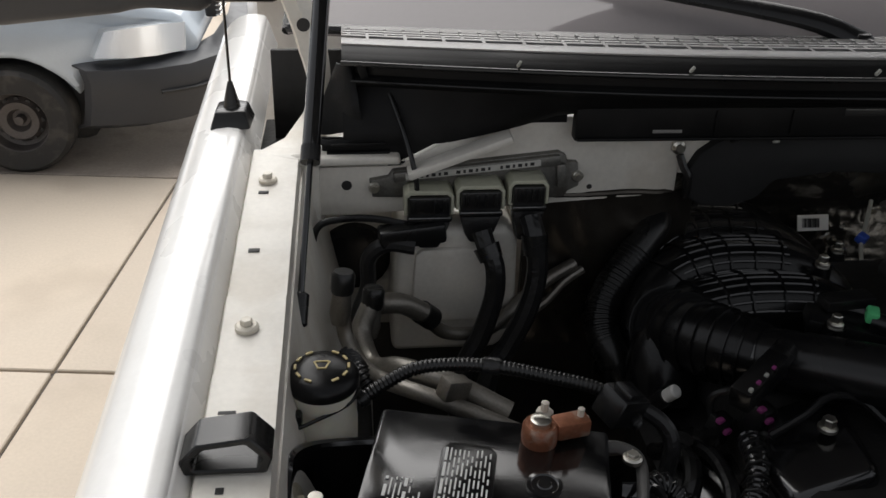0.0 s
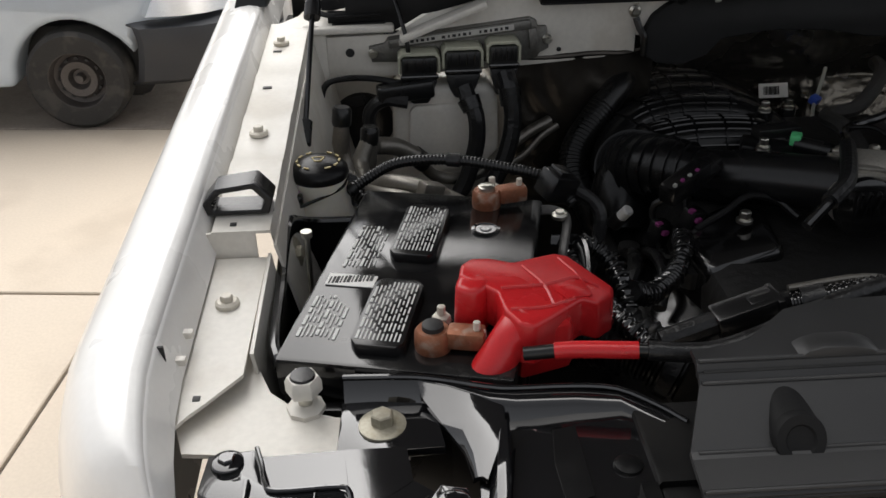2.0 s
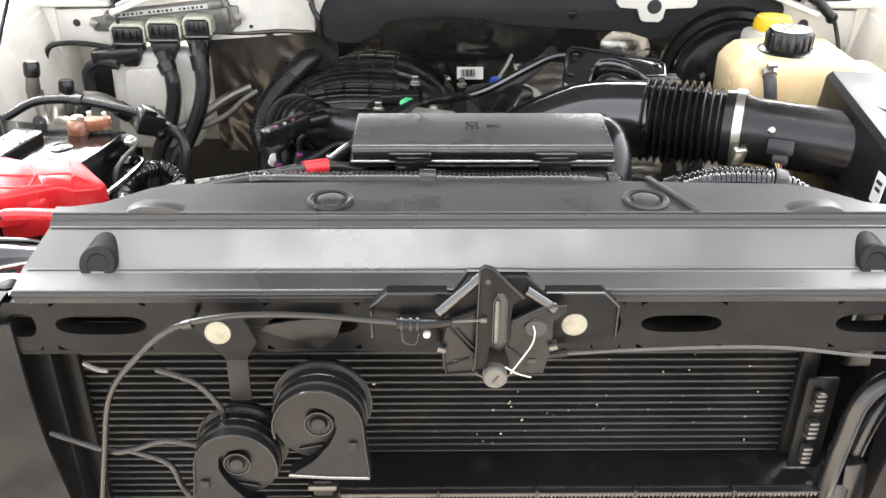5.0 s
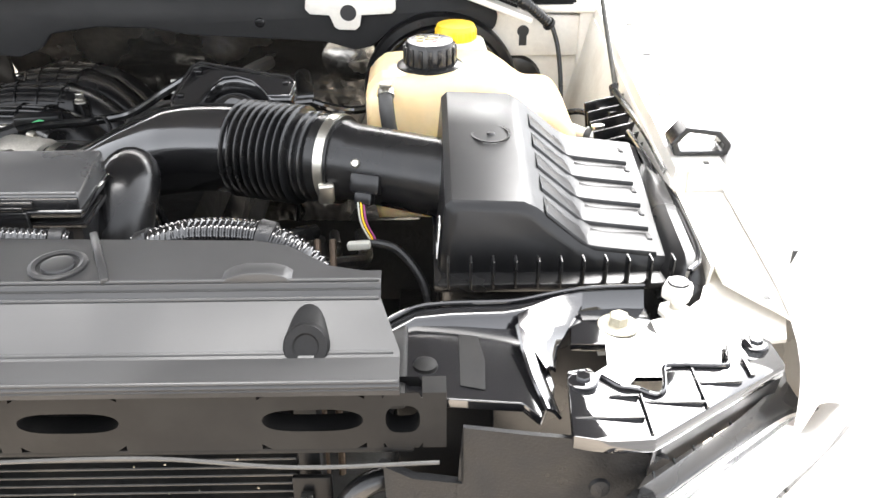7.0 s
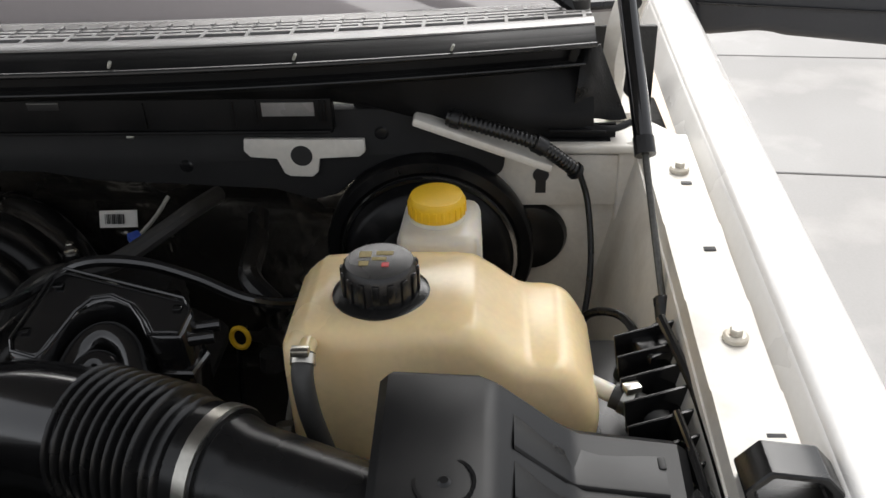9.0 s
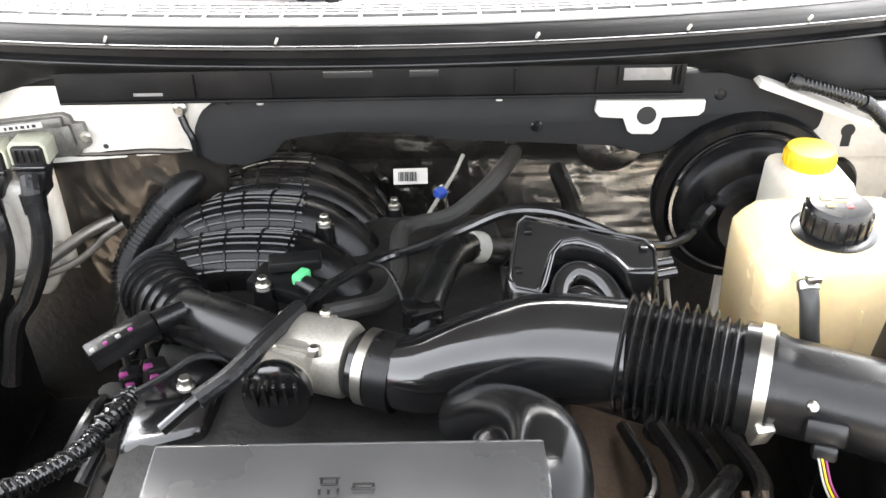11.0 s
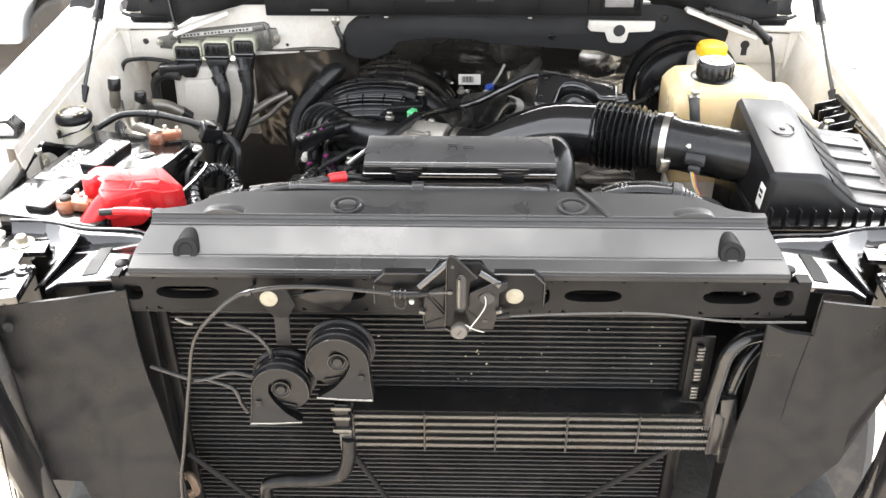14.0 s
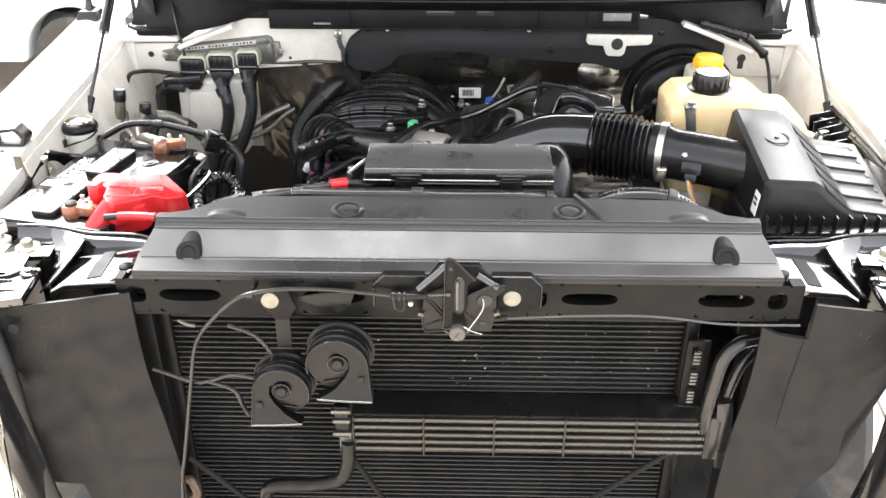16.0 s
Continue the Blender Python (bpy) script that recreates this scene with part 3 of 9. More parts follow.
        part("dimple", lathe(B(), [(0, -0.003), (0.0105, -0.003), (0.0095, 0.001), (0.006, 0.0026), (0, 0.003)], (s * 0.454, 0.036, 1.1905)), FRONTSTEEL, t, "pale worn round dimple")
        # crest turned up between the arm and the bolt pad
        g = [[(s * x, y, z) for x, y, z in row] for row in (
            ((0.532, 0.094, 1.1985), (0.548, 0.104, 1.1995), (0.570, 0.116, 1.2005), (0.592, 0.126, 1.199)),
            ((0.532, 0.082, 1.198), (0.548, 0.092, 1.1975), (0.568, 0.104, 1.196), (0.590, 0.115, 1.193)),
            ((0.534, 0.066, 1.196), (0.547, 0.076, 1.195), (0.562, 0.086, 1.192), (0.578, 0.094, 1.188)),
            ((0.541, 0.050, 1.194), (0.548, 0.056, 1.1925), (0.556, 0.060, 1.189), (0.562, 0.062, 1.186)),
            ((0.549, 0.030, 1.190), (0.552, 0.034, 1.189), (0.555, 0.036, 1.187), (0.558, 0.037, 1.184)))]
        part("raised_flange", slab(B(), g, (0, 0, -0.004)), BRACKET, t, "glossy turned-up flange", sharp=60)
        # folded gusset in front of the crest
        g = [[(s * x, y, z) for x, y, z in row] for row in (
            ((0.531, 0.080, 1.1985), (0.533, 0.050, 1.196), (0.537, 0.018, 1.193), (0.545, -0.016, 1.188)),
            ((0.536, 0.072, 1.197), (0.541, 0.044, 1.195), (0.545, 0.014, 1.191), (0.551, -0.017, 1.186)),
            ((0.540, 0.060, 1.190), (0.546, 0.038, 1.187), (0.551, 0.010, 1.183), (0.556, -0.018, 1.180)))]
        part("gusset", slab(B(), g, (-s * 0.002, 0, -0.002)), BRACKET, t, sharp=50)
        plate("bolt_pad", [(0.574, 0.068), (0.652, 0.072), (0.650, 0.128), (0.582, 0.126)], 1.166, 1.1745)
        bm = hexbolt(B(), (s * 0.619, 0.097, 1.183), head=0.0085, washer=0.0175, tall=0.012)
        part("large_bolt", bm, PALEBOLTBIG, t)
        part("bolt", lathe(B(), [(0, 0), (0.0115, 0), (0.0115, 0.002), (0.009, 0.003), (0, 0.003)], ((-0.238, 0.080)[s > 0], (-0.041, -0.038)[s > 0], (1.187, 1.193)[s > 0]), (0, -1, 0)), PALEBOLT, t, "pale round fixing bolt")
        # post beside the condenser
        part("side_post", box(B(), (s * 0.470, 0.06, 0.92), (0.08, 0.05, 0.5), 0.004), FRONTSTEEL, t)
    return t


SET_OUT = Vector((0, 0.007, 0))
support()
SET_OUT = Vector((0, 0, 0))

# ---------------------------------------------------------------- condenser, cooler
def condenser():
    t = thing("condenser", (-0.02, 0.05, 0.62), "dark finned air conditioning condenser", "condenser")
    x0, x1, z0, z1, y = -0.415, 0.338, 0.62, 1.178, 0.035
    part("core", box(B(), ((x0 + x1) / 2, y + 0.016, (z0 + z1) / 2), (x1 - x0, 0.016, z1 - z0)), FINS, t, "fin pack")
    n = 58
    for k in range(n):
        z = z0 + (k + 0.5) * (z1 - z0) / n
        part("tube", box(B(), ((x0 + x1) / 2, y + 0.006, z), (x1 - x0, 0.012, 0.0026), 0.0008, seg=1), TUBEMETAL, t)
    rng = random.Random(8)
    bits = B()
    for k in range(80):
        q = rng.uniform(0.0008, 0.0022)
        u = rng.gauss(0.12, 0.13)
        if x0 + 0.02 < u < x1 - 0.02:
            box(bits, (u, y - 0.001, min(z1 - 0.02, rng.gauss(1.06, 0.08))), (q, 0.0012, q * rng.uniform(0.5, 1.4)), 0, (0, rng.uniform(0, 90), 0))
    part("debris", bits, PALEBOLT, t, "pale grit and insect debris", stuff=True)
    part("header", box(B(), (x1 + 0.012, y + 0.01, 0.9), (0.022, 0.03, 0.56), 0.006), FRONTSTEEL, t)
    part("header", box(B(), (x0 - 0.010, y + 0.01, 0.9), (0.02, 0.03, 0.56), 0.006), FRONTSTEEL, t)
    return t


SET_OUT = Vector((0.002, 0.032, -0.034))
condenser()
SET_OUT = Vector((0, 0, 0))


def oil_cooler():
    t = thing("oil_cooler", (0.105, -0.02, 0.9), "flat finned metal oil cooler with a plastic top", "oil cooler")
    xa, xb, za, zb, y = -0.149, 0.381, 0.913, 0.983, -0.018
    part("core", box(B(), ((xa + xb) / 2, y + 0.02, (za + zb) / 2), (xb - xa, 0.022, zb - za)), FINS, t)
    for k in range(5):
        z = za + (k + 0.5) * (zb - za) / 5
        part("bar", box(B(), ((xa + xb) / 2, y + 0.006, z), (xb - xa, 0.012, 0.0062), 0.001, seg=1), COOLFIN, t)
        fins = B()
        for m in range(120):
            box(fins, (xa + 0.004 + m * (xb - xa - 0.008) / 119, y - 0.0005, z + 0.0005 * (m % 3)), (0.0016, 0.003, 0.0056))
        part("fin_strip", fins, COOLFIN, t, "serrated fin strip", stuff=True)
        part("tube_edge", box(B(), ((xa + xb) / 2, y - 0.001, z + 0.0058), (xb - xa, 0.006, 0.0012)), TUBEMETAL, t)
    for k in range(6):
        x = xa + k * (xb - xa) / 5
        part("rib", box(B(), (x, y + 0.003, (za + zb) / 2), (0.003, 0.015, zb - za + 0.004), 0.001, seg=1), TUBEMETAL, t)
    g = [[(x, y + 0.004 + 0.05 * k, zb + 0.002 + 0.006 * k) for x in (xa, 0.0, 0.2, xb - 0.02)] for k in range(2)]
    part("top_plate", slab(B(), g, (0, 0, -0.004)), PLASTIC, t)
    for x in (xa - 0.012, xb + 0.012):
        part("end_tank", box(B(), (x, y + 0.012, (za + zb) / 2), (0.022, 0.03, 0.085), 0.006), COOLFIN if x < 0 else PLASTIC, t)
    return t


SET_OUT = Vector((0.002, 0.032, -0.034))
oil_cooler()
SET_OUT = Vector((0, 0, 0))


def air_guide(s, label):
    if s > 0:
        top = [(0.418, -0.015, 1.140), (0.444, -0.020, 1.130), (0.4815, -0.020, 1.125), (0.482, -0.021, 1.181), (0.530, -0.030, 1.182), (0.573, -0.036, 1.180), (0.628, -0.050, 1.172)]
        low = [(0.408, -0.012, 0.74), (0.425, -0.018, 0.76), (0.455, -0.028, 0.795), (0.456, -0.030, 0.797), (0.507, -0.043, 0.862), (0.548, -0.046, 0.925), (0.590, -0.050, 1.09)]
    else:
        top = [(0.434, -0.010, 1.180), (0.450, -0.014, 1.180), (0.470, -0.020, 1.180), (0.501, -0.030, 1.180), (0.545, -0.040, 1.180), (0.592, -0.050, 1.180), (0.628, -0.058, 1.168)]
        low = [(0.412, -0.010, 0.72), (0.450, -0.014, 0.73), (0.500, -0.020, 0.75), (0.540, -0.026, 0.78), (0.552, -0.030, 0.852), (0.588, -0.044, 0.868), (0.600, -0.054, 1.05)]
    top, low = spline(top, 1), spline(low, 1)
    rows = []
    for k in range(22):
        v = k / 21
        rows.append([(s * (a.x + (b.x - a.x) * v + 0.007 * math.sin(6 * v) * max(0, 1 - j / 3)), a.y + (b.y - a.y) * v + 0.008 * math.sin(4 * v) + 0.004 * noise.noise(Vector((7 * a.x, 5 * v, 3.0 + s))), min(a.z, 1.181 + (b.z - 1.181) * v)) for j, (a, b) in enumerate(zip(top, low))])
    bm = slab(B(), rows, (0, 0.004, 0))
    t = thing("air_guide", (s * 0.54, -0.02, 0.7), label, "rubber flap", "air guides")
    part("sheet", bm, FLAP, t)
    part("push_pin", lathe(B(), [(0, 0), (0.008, 0), (0.007, 0.003), (0, 0.004)], (s * 0.579, -0.052, 1.150), (0, -1, 0.1)), FLAP, t)
    return t


air_guide(-1, "dusty black rubber air guide beside the condenser")
air_guide(1, "dusty black rubber air guide beside the condenser")


# ---------------------------------------------------------------- headlamps and their brackets
def headlamp(s):
    t = thing("headlamp", (s * 0.70, 0.0, 0.8), "clear glass headlamp with chromed reflector and black housing", "headlamp", "headlamps")
    plan = spline([(s * 0.885, 0.20, 0), (s * 0.862, 0.128, 0), (s * 0.826, 0.076, 0), (s * 0.788, 0.040, 0), (s * 0.736, -0.008, 0), (s * 0.677, -0.062, 0), (s * 0.615, -0.112, 0), (s * 0.590, -0.115, 0)], 6)
    inner = spline([(s * 0.835, 0.20, 0), (s * 0.818, 0.135, 0), (s * 0.790, 0.088, 0), (s * 0.755, 0.055, 0), (s * 0.712, 0.015, 0), (s * 0.660, -0.030, 0), (s * 0.610, -0.075, 0), (s * 0.600, -0.080, 0)], 6)

    def wall(line, z0, z1, lean, flute=0.0):
        return [[(p.x, p.y - lean * (1 - k / 5) + flute * (1 if (i // 2) % 2 else -1), z0 + (z1 - z0) * k / 5) for i, p in enumerate(line)] for k in range(6)]
    part("lens", slab(B(), wall(plan, 0.78, 1.108, 0.06), (0, 0.004, 0)), LENS, t, "clear lens")
    part("reflector", slab(B(), wall(inner, 0.78, 1.112, 0.05, 0.006), (0, 0.006, 0)), CHROME, t, "fluted chrome reflector")
    part("bowl", lathe(B(), [(0, -0.02), (0.03, -0.018), (0.055, 0.0), (0.06, 0.012)], (s * 0.70, -0.035, 0.93), (-0.35 * -s, -1, 0), 28), CHROME, t)
    part("gasket", sweep(B(), spline([(s * 0.606, -0.066, 1.152), (s * 0.597, -0.072, 1.08), (s * 0.594, -0.076, 0.99), (s * 0.586, -0.080, 0.89), (s * 0.572, -0.082, 0.78)], 6), 0.015, 10, 0.6), RUBBER, t, "black rubber edge gasket")
    part("inner_trim", box(B(), (s * 0.592, -0.098, 0.95), (0.012, 0.05, 0.34), 0.004, (8, 0, s * 20)), SHINY, t)
    edge = [Vector((s * x, y, 0)) for x, y in ((0.768, 0.048), (0.742, 0.036), (0.702, 0.006), (0.652, -0.032), (0.602, -0.072))]
    front = [Vector((s * x, y, 0)) for x, y in ((0.826, 0.074), (0.790, 0.040), (0.737, -0.008), (0.677, -0.062), (0.616, -0.112))]

    def across(v, z):
        return [p + Vector((0, 0, z)) for p in spline([p.lerp(q, v) for p, q in zip(edge, front)], 5)]
    g = [across(v, z) for v, z in ((0.0, 1.128), (0.12, 1.134), (0.3, 1.136), (0.55, 1.133), (0.78, 1.126), (0.93, 1.117), (1.0, 1.108), (1.01, 1.096))]
    part("top_rim", slab(B(), g, (0, 0.004, -0.006)), CHROME, t, "bright chromed upper rim")
    part("rim_bead", sweep(B(), across(0.03, 1.1325), 0.0028, 8), CHROME, t)
    rear = [Vector((s * x, y, 0)) for x, y in ((0.757, 0.074), (0.738, 0.050), (0.700, 0.014), (0.655, -0.022), (0.606, -0.060))]
    g = [[p + Vector((0, 0, z)) for p in spline([p.lerp(q, v) for p, q in zip(edge, rear)], 5)] for v, z in ((0.0, 1.127), (0.15, 1.138), (0.5, 1.143), (0.85, 1.148), (1.0, 1.156))]
    part("housing", slab(B(), g, (0, 0.002, -0.012)), PLASTIC, t, "black plastic housing")
    for i in range(6):
        u = 0.22 + 0.13 * i
        p, q = Vector((s * (0.745 - 0.14 * u), 0.048 - 0.108 * u, 1.146)), Vector((s * (0.740 - 0.14 * u), 0.062 - 0.108 * u, 1.156))
        part("clip", sweep(B(), [p, q], 0.0013, 6), PLASTIC, t)
    part("end_cap", box(B(), (s * 0.772, 0.056, 1.128), (0.014, 0.022, 0.016), 0.004, (0, 0, s * 35)), SHINY, t, "black corner cap")
    return t


headlamp(-1)
headlamp(1)


def lamp_bracket(s):
    t = thing("lamp_bracket", (s * 0.66, 0.03, 1.15), "ribbed gloss black plastic headlamp bracket", "bracket", "lamp brackets")

    def lift(x):
        return 1.186 + (0.727 - abs(x)) * 0.0774

    def sheet(name, poly, top, thick, bevel, label=""):
        bm = prism(B(), [(s * x, y) for x, y in poly], "z", top - thick, top, bevel)
        for v in bm.verts:
            v.co.z += lift(v.co.x)
        return part(name, bm, BRACKET, t, label)
    front = [(0.740, 0.080), (0.742, 0.044), (0.615, -0.053), (0.582, -0.057), (0.557, -0.053), (0.563, 0.022), (0.581, 0.028)]
    wave = [(0.588, 0.016), (0.600, 0.005), (0.613, 0.003), (0.625, -0.003), (0.633, 0.002), (0.637, 0.016), (0.640, 0.030), (0.648, 0.0345), (0.688, 0.037), (0.696, 0.045), (0.700, 0.062), (0.706, 0.081)]
    sheet("plate", front + wave, 0.0, 0.012, 0.0015)
    # raised bead that follows the wavy rear edge
    bead = spline([(s * x, y, lift(x) + 0.001) for x, y in wave], 4)
    part("edge_bead", sweep(B(), bead, 0.0018, 8), BRACKET, t)
    # lower rear deck with a square hole, in four strips
    for poly in ([(0.640, 0.034), (0.700, 0.038), (0.708, 0.080), (0.646, 0.078)], [(0.616, 0.027), (0.640, 0.029), (0.646, 0.078), (0.602, 0.074), (0.598, 0.04)], [(0.584, 0.028), (0.590, 0.014), (0.606, 0.010), (0.618, 0.027), (0.598, 0.041)]):
        sheet("rear_deck", poly, -0.007, 0.004, 0.0)

    def rib(p, q, w=0.0019):
        (ax, ay), (bx, by) = p, q
        L = math.hypot(bx - ax, by - ay)
        bm = box(B(), (s * (ax + bx) / 2, (ay + by) / 2, lift((ax + bx) / 2) + 0.0003), (L, w, 0.004), 0.0006, (0, 0, math.degrees(math.atan2(by - ay, s * (bx - ax)))))
        part("rib", bm, BRACKET, t)
    for p, q in (((0.697, 0.016), (0.661, 0.014)), ((0.662, 0.031), (0.662, -0.016)), ((0.661, -0.012), (0.615, -0.012)), ((0.614, -0.004), (0.614, -0.049)), ((0.611, -0.033), (0.561, -0.033)), ((0.612, -0.007), (0.590, -0.008))):
        rib(p, q)
    rib((0.709, 0.050), (0.709, 0.026), 0.004)
    for x, y in ((0.725, 0.069), (0.573, 0.008)):
        bm = hexbolt(B(), (s * x, y, lift(x) + 0.001), head=0.006, washer=0.0115, tall=0.006)
        part("bolt", bm, BRACKET, t)
    # front skirt that falls to the lamp
    g = [[(s * ((0.742 if u < 1 else 0.742) - 0.127 * u), 0.044 - 0.097 * u + 0.0035 * k, lift(0.742 - 0.127 * u) - 0.004 - 0.0135 * k) for u in [i / 6 for i in range(7)]] for k in range(4)]
    part("skirt", slab(B(), g, (0, 0.003, 0)), HORNBLACK, t)
    return t


lamp_bracket(-1)
lamp_bracket(1)


def hood_stop(s):
    """Adjustable rubber-topped hexagon stop."""
    t = thing("hood_stop", (s * 0.678, 0.142, 1.17), "white painted hexagon hood stop with a rubber top", "hood stop", "hexagon hood stops")
    at = (s * 0.678, 0.142, 1.170)
    part("base", lathe(B(), [(0, 0), (0.0150, 0), (0.0150, 0.004), (0.010, 0.007), (0, 0.007)], at, n=8), PRIMER, t)
    part("stem", lathe(B(), [(0, 0.006), (0.0055, 0.006), (0.0055, 0.018), (0, 0.018)], at), ZINC, t)
    part("head", lathe(B(), [(0, 0.017), (0.0125, 0.017), (0.0140, 0.019), (0.0140, 0.028), (0.012, 0.032), (0, 0.032)], at, n=6), PRIMER, t)
    part("pad", lathe(B(), [(0, 0.0315), (0.0100, 0.0315), (0.009, 0.034), (0, 0.0345)], at), RUBBER, t, "dark rubber pad")


hood_stop(-1)
hood_stop(1)


def rubber_stop(s):
    """Open pentagon rubber buffer on the flange."""
    y = 0.378
    z = rail(y) + 0.014
    outer = [(-0.030, 0.0), (0.028, 0.0), (0.033, 0.014), (0.018, 0.032), (-0.020, 0.027), (-0.033, 0.012)]
    inner = [(-0.0235, 0.0045), (0.0215, 0.0045), (0.0255, 0.0135), (0.0145, 0.0262), (-0.0155, 0.0222), (-0.0255, 0.0118)]
    bm = B()
    n = len(outer)
    def ring(pts, yy):
        return [bm.verts.new((s * (0.752 - p[0]), yy, z + p[1])) for p in pts]
    oa, ob_, ia, ib = ring(outer, y - 0.017), ring(outer, y + 0.015), ring(inner, y - 0.017), ring(inner, y + 0.015)
    for i in range(n):
        j = (i + 1) % n
        bm.faces.new((oa[i], oa[j], ob_[j], ob_[i]))
        bm.faces.new((ia[i], ib[i], ib[j], ia[j]))
        bm.faces.new((oa[i], ia[i], ia[j], oa[j]))
        bm.faces.new((ob_[i], ob_[j], ib[j], ib[i]))
    bmesh.ops.bevel(bm, geom=[e for e in bm.edges], offset=0.0012, segments=1, affect="EDGES")
    t = thing("rubber_buffer", (s * 0.752, y, z), "hollow black rubber hood buffer on the flange", "rubber buffer", "hollow rubber buffers")
    part("loop", bm, RUBBER, t)
    part("foot_pad", box(B(), (s * 0.752, y - 0.001, z + 0.0005), (0.050, 0.028, 0.003), 0.001), RUBBER, t)


rubber_stop(-1)
rubber_stop(1)


# ---------------------------------------------------------------- battery
def battery():
    t = thing("battery", (-0.58, 0.31, 1.0), "black car battery with printed labels and corroded terminals", "battery")
    fl, rl, rr, fr = Vector((-0.697, 0.158)), Vector((-0.630, 0.455)), Vector((-0.445, 0.412)), Vector((-0.512, 0.115))

    def on(u, v):
        """u across from the wing, v back from the front, on the lid."""
        p = fl.lerp(fr, u).lerp(rl.lerp(rr, u), v)
        return p

    def block(us, vs, z0, z1, bevel):
        bm = B()
        poly = [on(us[0], vs[0]), on(us[1], vs[0]), on(us[1], vs[1]), on(us[0], vs[1])]
        prism(bm, [(p.x, p.y) for p in poly], "z", z0, z1, bevel)
        return bm
    part("case", block((0.015, 0.985), (0.015, 0.985), 1.0, 1.165, 0.003), PLASTIC, t)
    lid = part("lid", block((0, 1), (0, 1), 1.160, 1.196, 0.004), LIDGLOSS, t, "glossy black lid")
    for v0 in (0.05, 0.52):
        bm = B()
        poly = [on(0.30, v0 + 0.025), on(0.33, v0), on(0.50, v0), on(0.53, v0 + 0.025), on(0.53, v0 + 0.305), on(0.50, v0 + 0.33), on(0.33, v0 + 0.33), on(0.30, v0 + 0.305)]
        prism(bm, [(p.x, p.y) for p in poly], "z", 1.195, 1.206, 0.002)
        cap = part("vent_cap", bm, PLASTIC, t, "raised vent cap with warning print")
        rng = random.Random(int(v0 * 100))
        for r in range(11):
            w = 0.07
            while w < 0.86:
                ln = rng.uniform(0.05, 0.16)
                e, f = on(0.325 + 0.018 * r, v0 + 0.33 * w), on(0.325 + 0.018 * r, v0 + 0.33 * min(0.92, w + ln))
                c = (e + f) / 2
                part("print_bar", box(B(), (c.x, c.y, 1.2063), ((f - e).length, 0.0013 if r else 0.0022, 0.0005), 0, (0, 0, math.degrees(math.atan2(f.y - e.y, f.x - e.x)))), PALEINK, cap)
                w += ln + rng.uniform(0.02, 0.05)
    # printed blocks on the lid
    rng = random.Random(3)
    for u0, rows_, w0, w1 in ((0.05, 9, 0.10, 0.31), (0.10, 8, 0.47, 0.73)):
        for r in range(rows_):
            w = w0 + rng.uniform(0, 0.02)
            while w < w1 - (0.05 if r > 5 else 0):
                ln = rng.uniform(0.02, 0.06)
                e, f = on(u0 + 0.020 * r, w), on(u0 + 0.020 * r, min(w1, w + ln))
                c = (e + f) / 2
                part("print_bar", box(B(), (c.x, c.y, 1.1966), ((f - e).length, 0.0012 if r % 4 else 0.0026, 0.0005), 0, (0, 0, math.degrees(math.atan2(f.y - e.y, f.x - e.x)))), PALEINK, lid)
                w += ln + rng.uniform(0.008, 0.02)
    c = on(0.17, 0.395)
    ang = math.degrees(math.atan2(fr.y - fl.y, fr.x - fl.x))
    tag = part("barcode_label", box(B(), (c.x, c.y, 1.1969), (0.044, 0.019, 0.0008), 0, (0, 0, ang)), LABEL, t, "white barcode label")
    for k in range(12):
        part("stripe", box(B(), (c.x - 0.019 + 0.0034 * k, c.y + 0.002, 1.1974), (0.0012 + 0.0008 * (k % 3), 0.011, 0.0005), 0, (0, 0, ang)), INK, tag)
    c = on(0.73, 0.76)
    part("charge_eye", lathe(B(), [(0.006, 0), (0.014, 0), (0.014, 0.0015), (0.011, 0.002), (0.010, 0.001), (0.006, 0.001), (0.005, 0.002), (0, 0.002)], (c.x, c.y, 1.196)), SHINY, t)
    # terminals
    for u, v, side in ((0.70, 0.93, 1), (0.64, 0.11, -1)):
        p = on(u, v)
        z = 1.196
        term = part("terminal_clamp", lathe(B(), [(0.0088, 0), (0.0145, 0), (0.0150, 0.004), (0.0146, 0.015), (0.0125, 0.018), (0.0088, 0.018)], (p.x, p.y, z), n=24), COPPER, t, "corroded copper terminal clamp")
        part("post", lathe(B(), [(0, 0), (0.0092, 0), (0.0085, 0.022), (0.006, 0.0235), (0, 0.0235)], (p.x, p.y, z)), ZINC if side > 0 else INK, term)
        part("lug", box(B(), (p.x + 0.026, p.y + 0.004 * side, z + 0.011), (0.03, 0.018, 0.016), 0.003, (0, 0, 12 * side)), COPPER, term)
        part("stud", lathe(B(), [(0, 0), (0.0085, 0), (0.0075, 0.006), (0.0035, 0.007), (0.0035, 0.015), (0, 0.016)], (p.x + 0.008, p.y - 0.026 * side if side < 0 else p.y + 0.022, z + 0.006), n=6), BOLTPAINT, term)
        part("stud", lathe(B(), [(0, 0), (0.008, 0), (0.007, 0.006), (0.003, 0.007), (0.003, 0.014), (0, 0.015)], (p.x + 0.034, p.y + 0.006 * side, z + 0.012), n=6), BOLTPAINT, term)
    # carrying loop beside the case
    q = [on(1.06, 0.86), on(1.22, 0.84), on(1.24, 0.50), on(1.06, 0.46)]
    part("carry_loop", sweep(B(), spline([(p.x, p.y, 1.172) for p in q], 6), 0.007, 8, 0.6), SHINY, t, "grey worn carrying loop")
    return t


SET_OUT = Vector((-0.007, 0.016, 0.0))
battery()
SET_OUT = Vector((0, 0, 0))


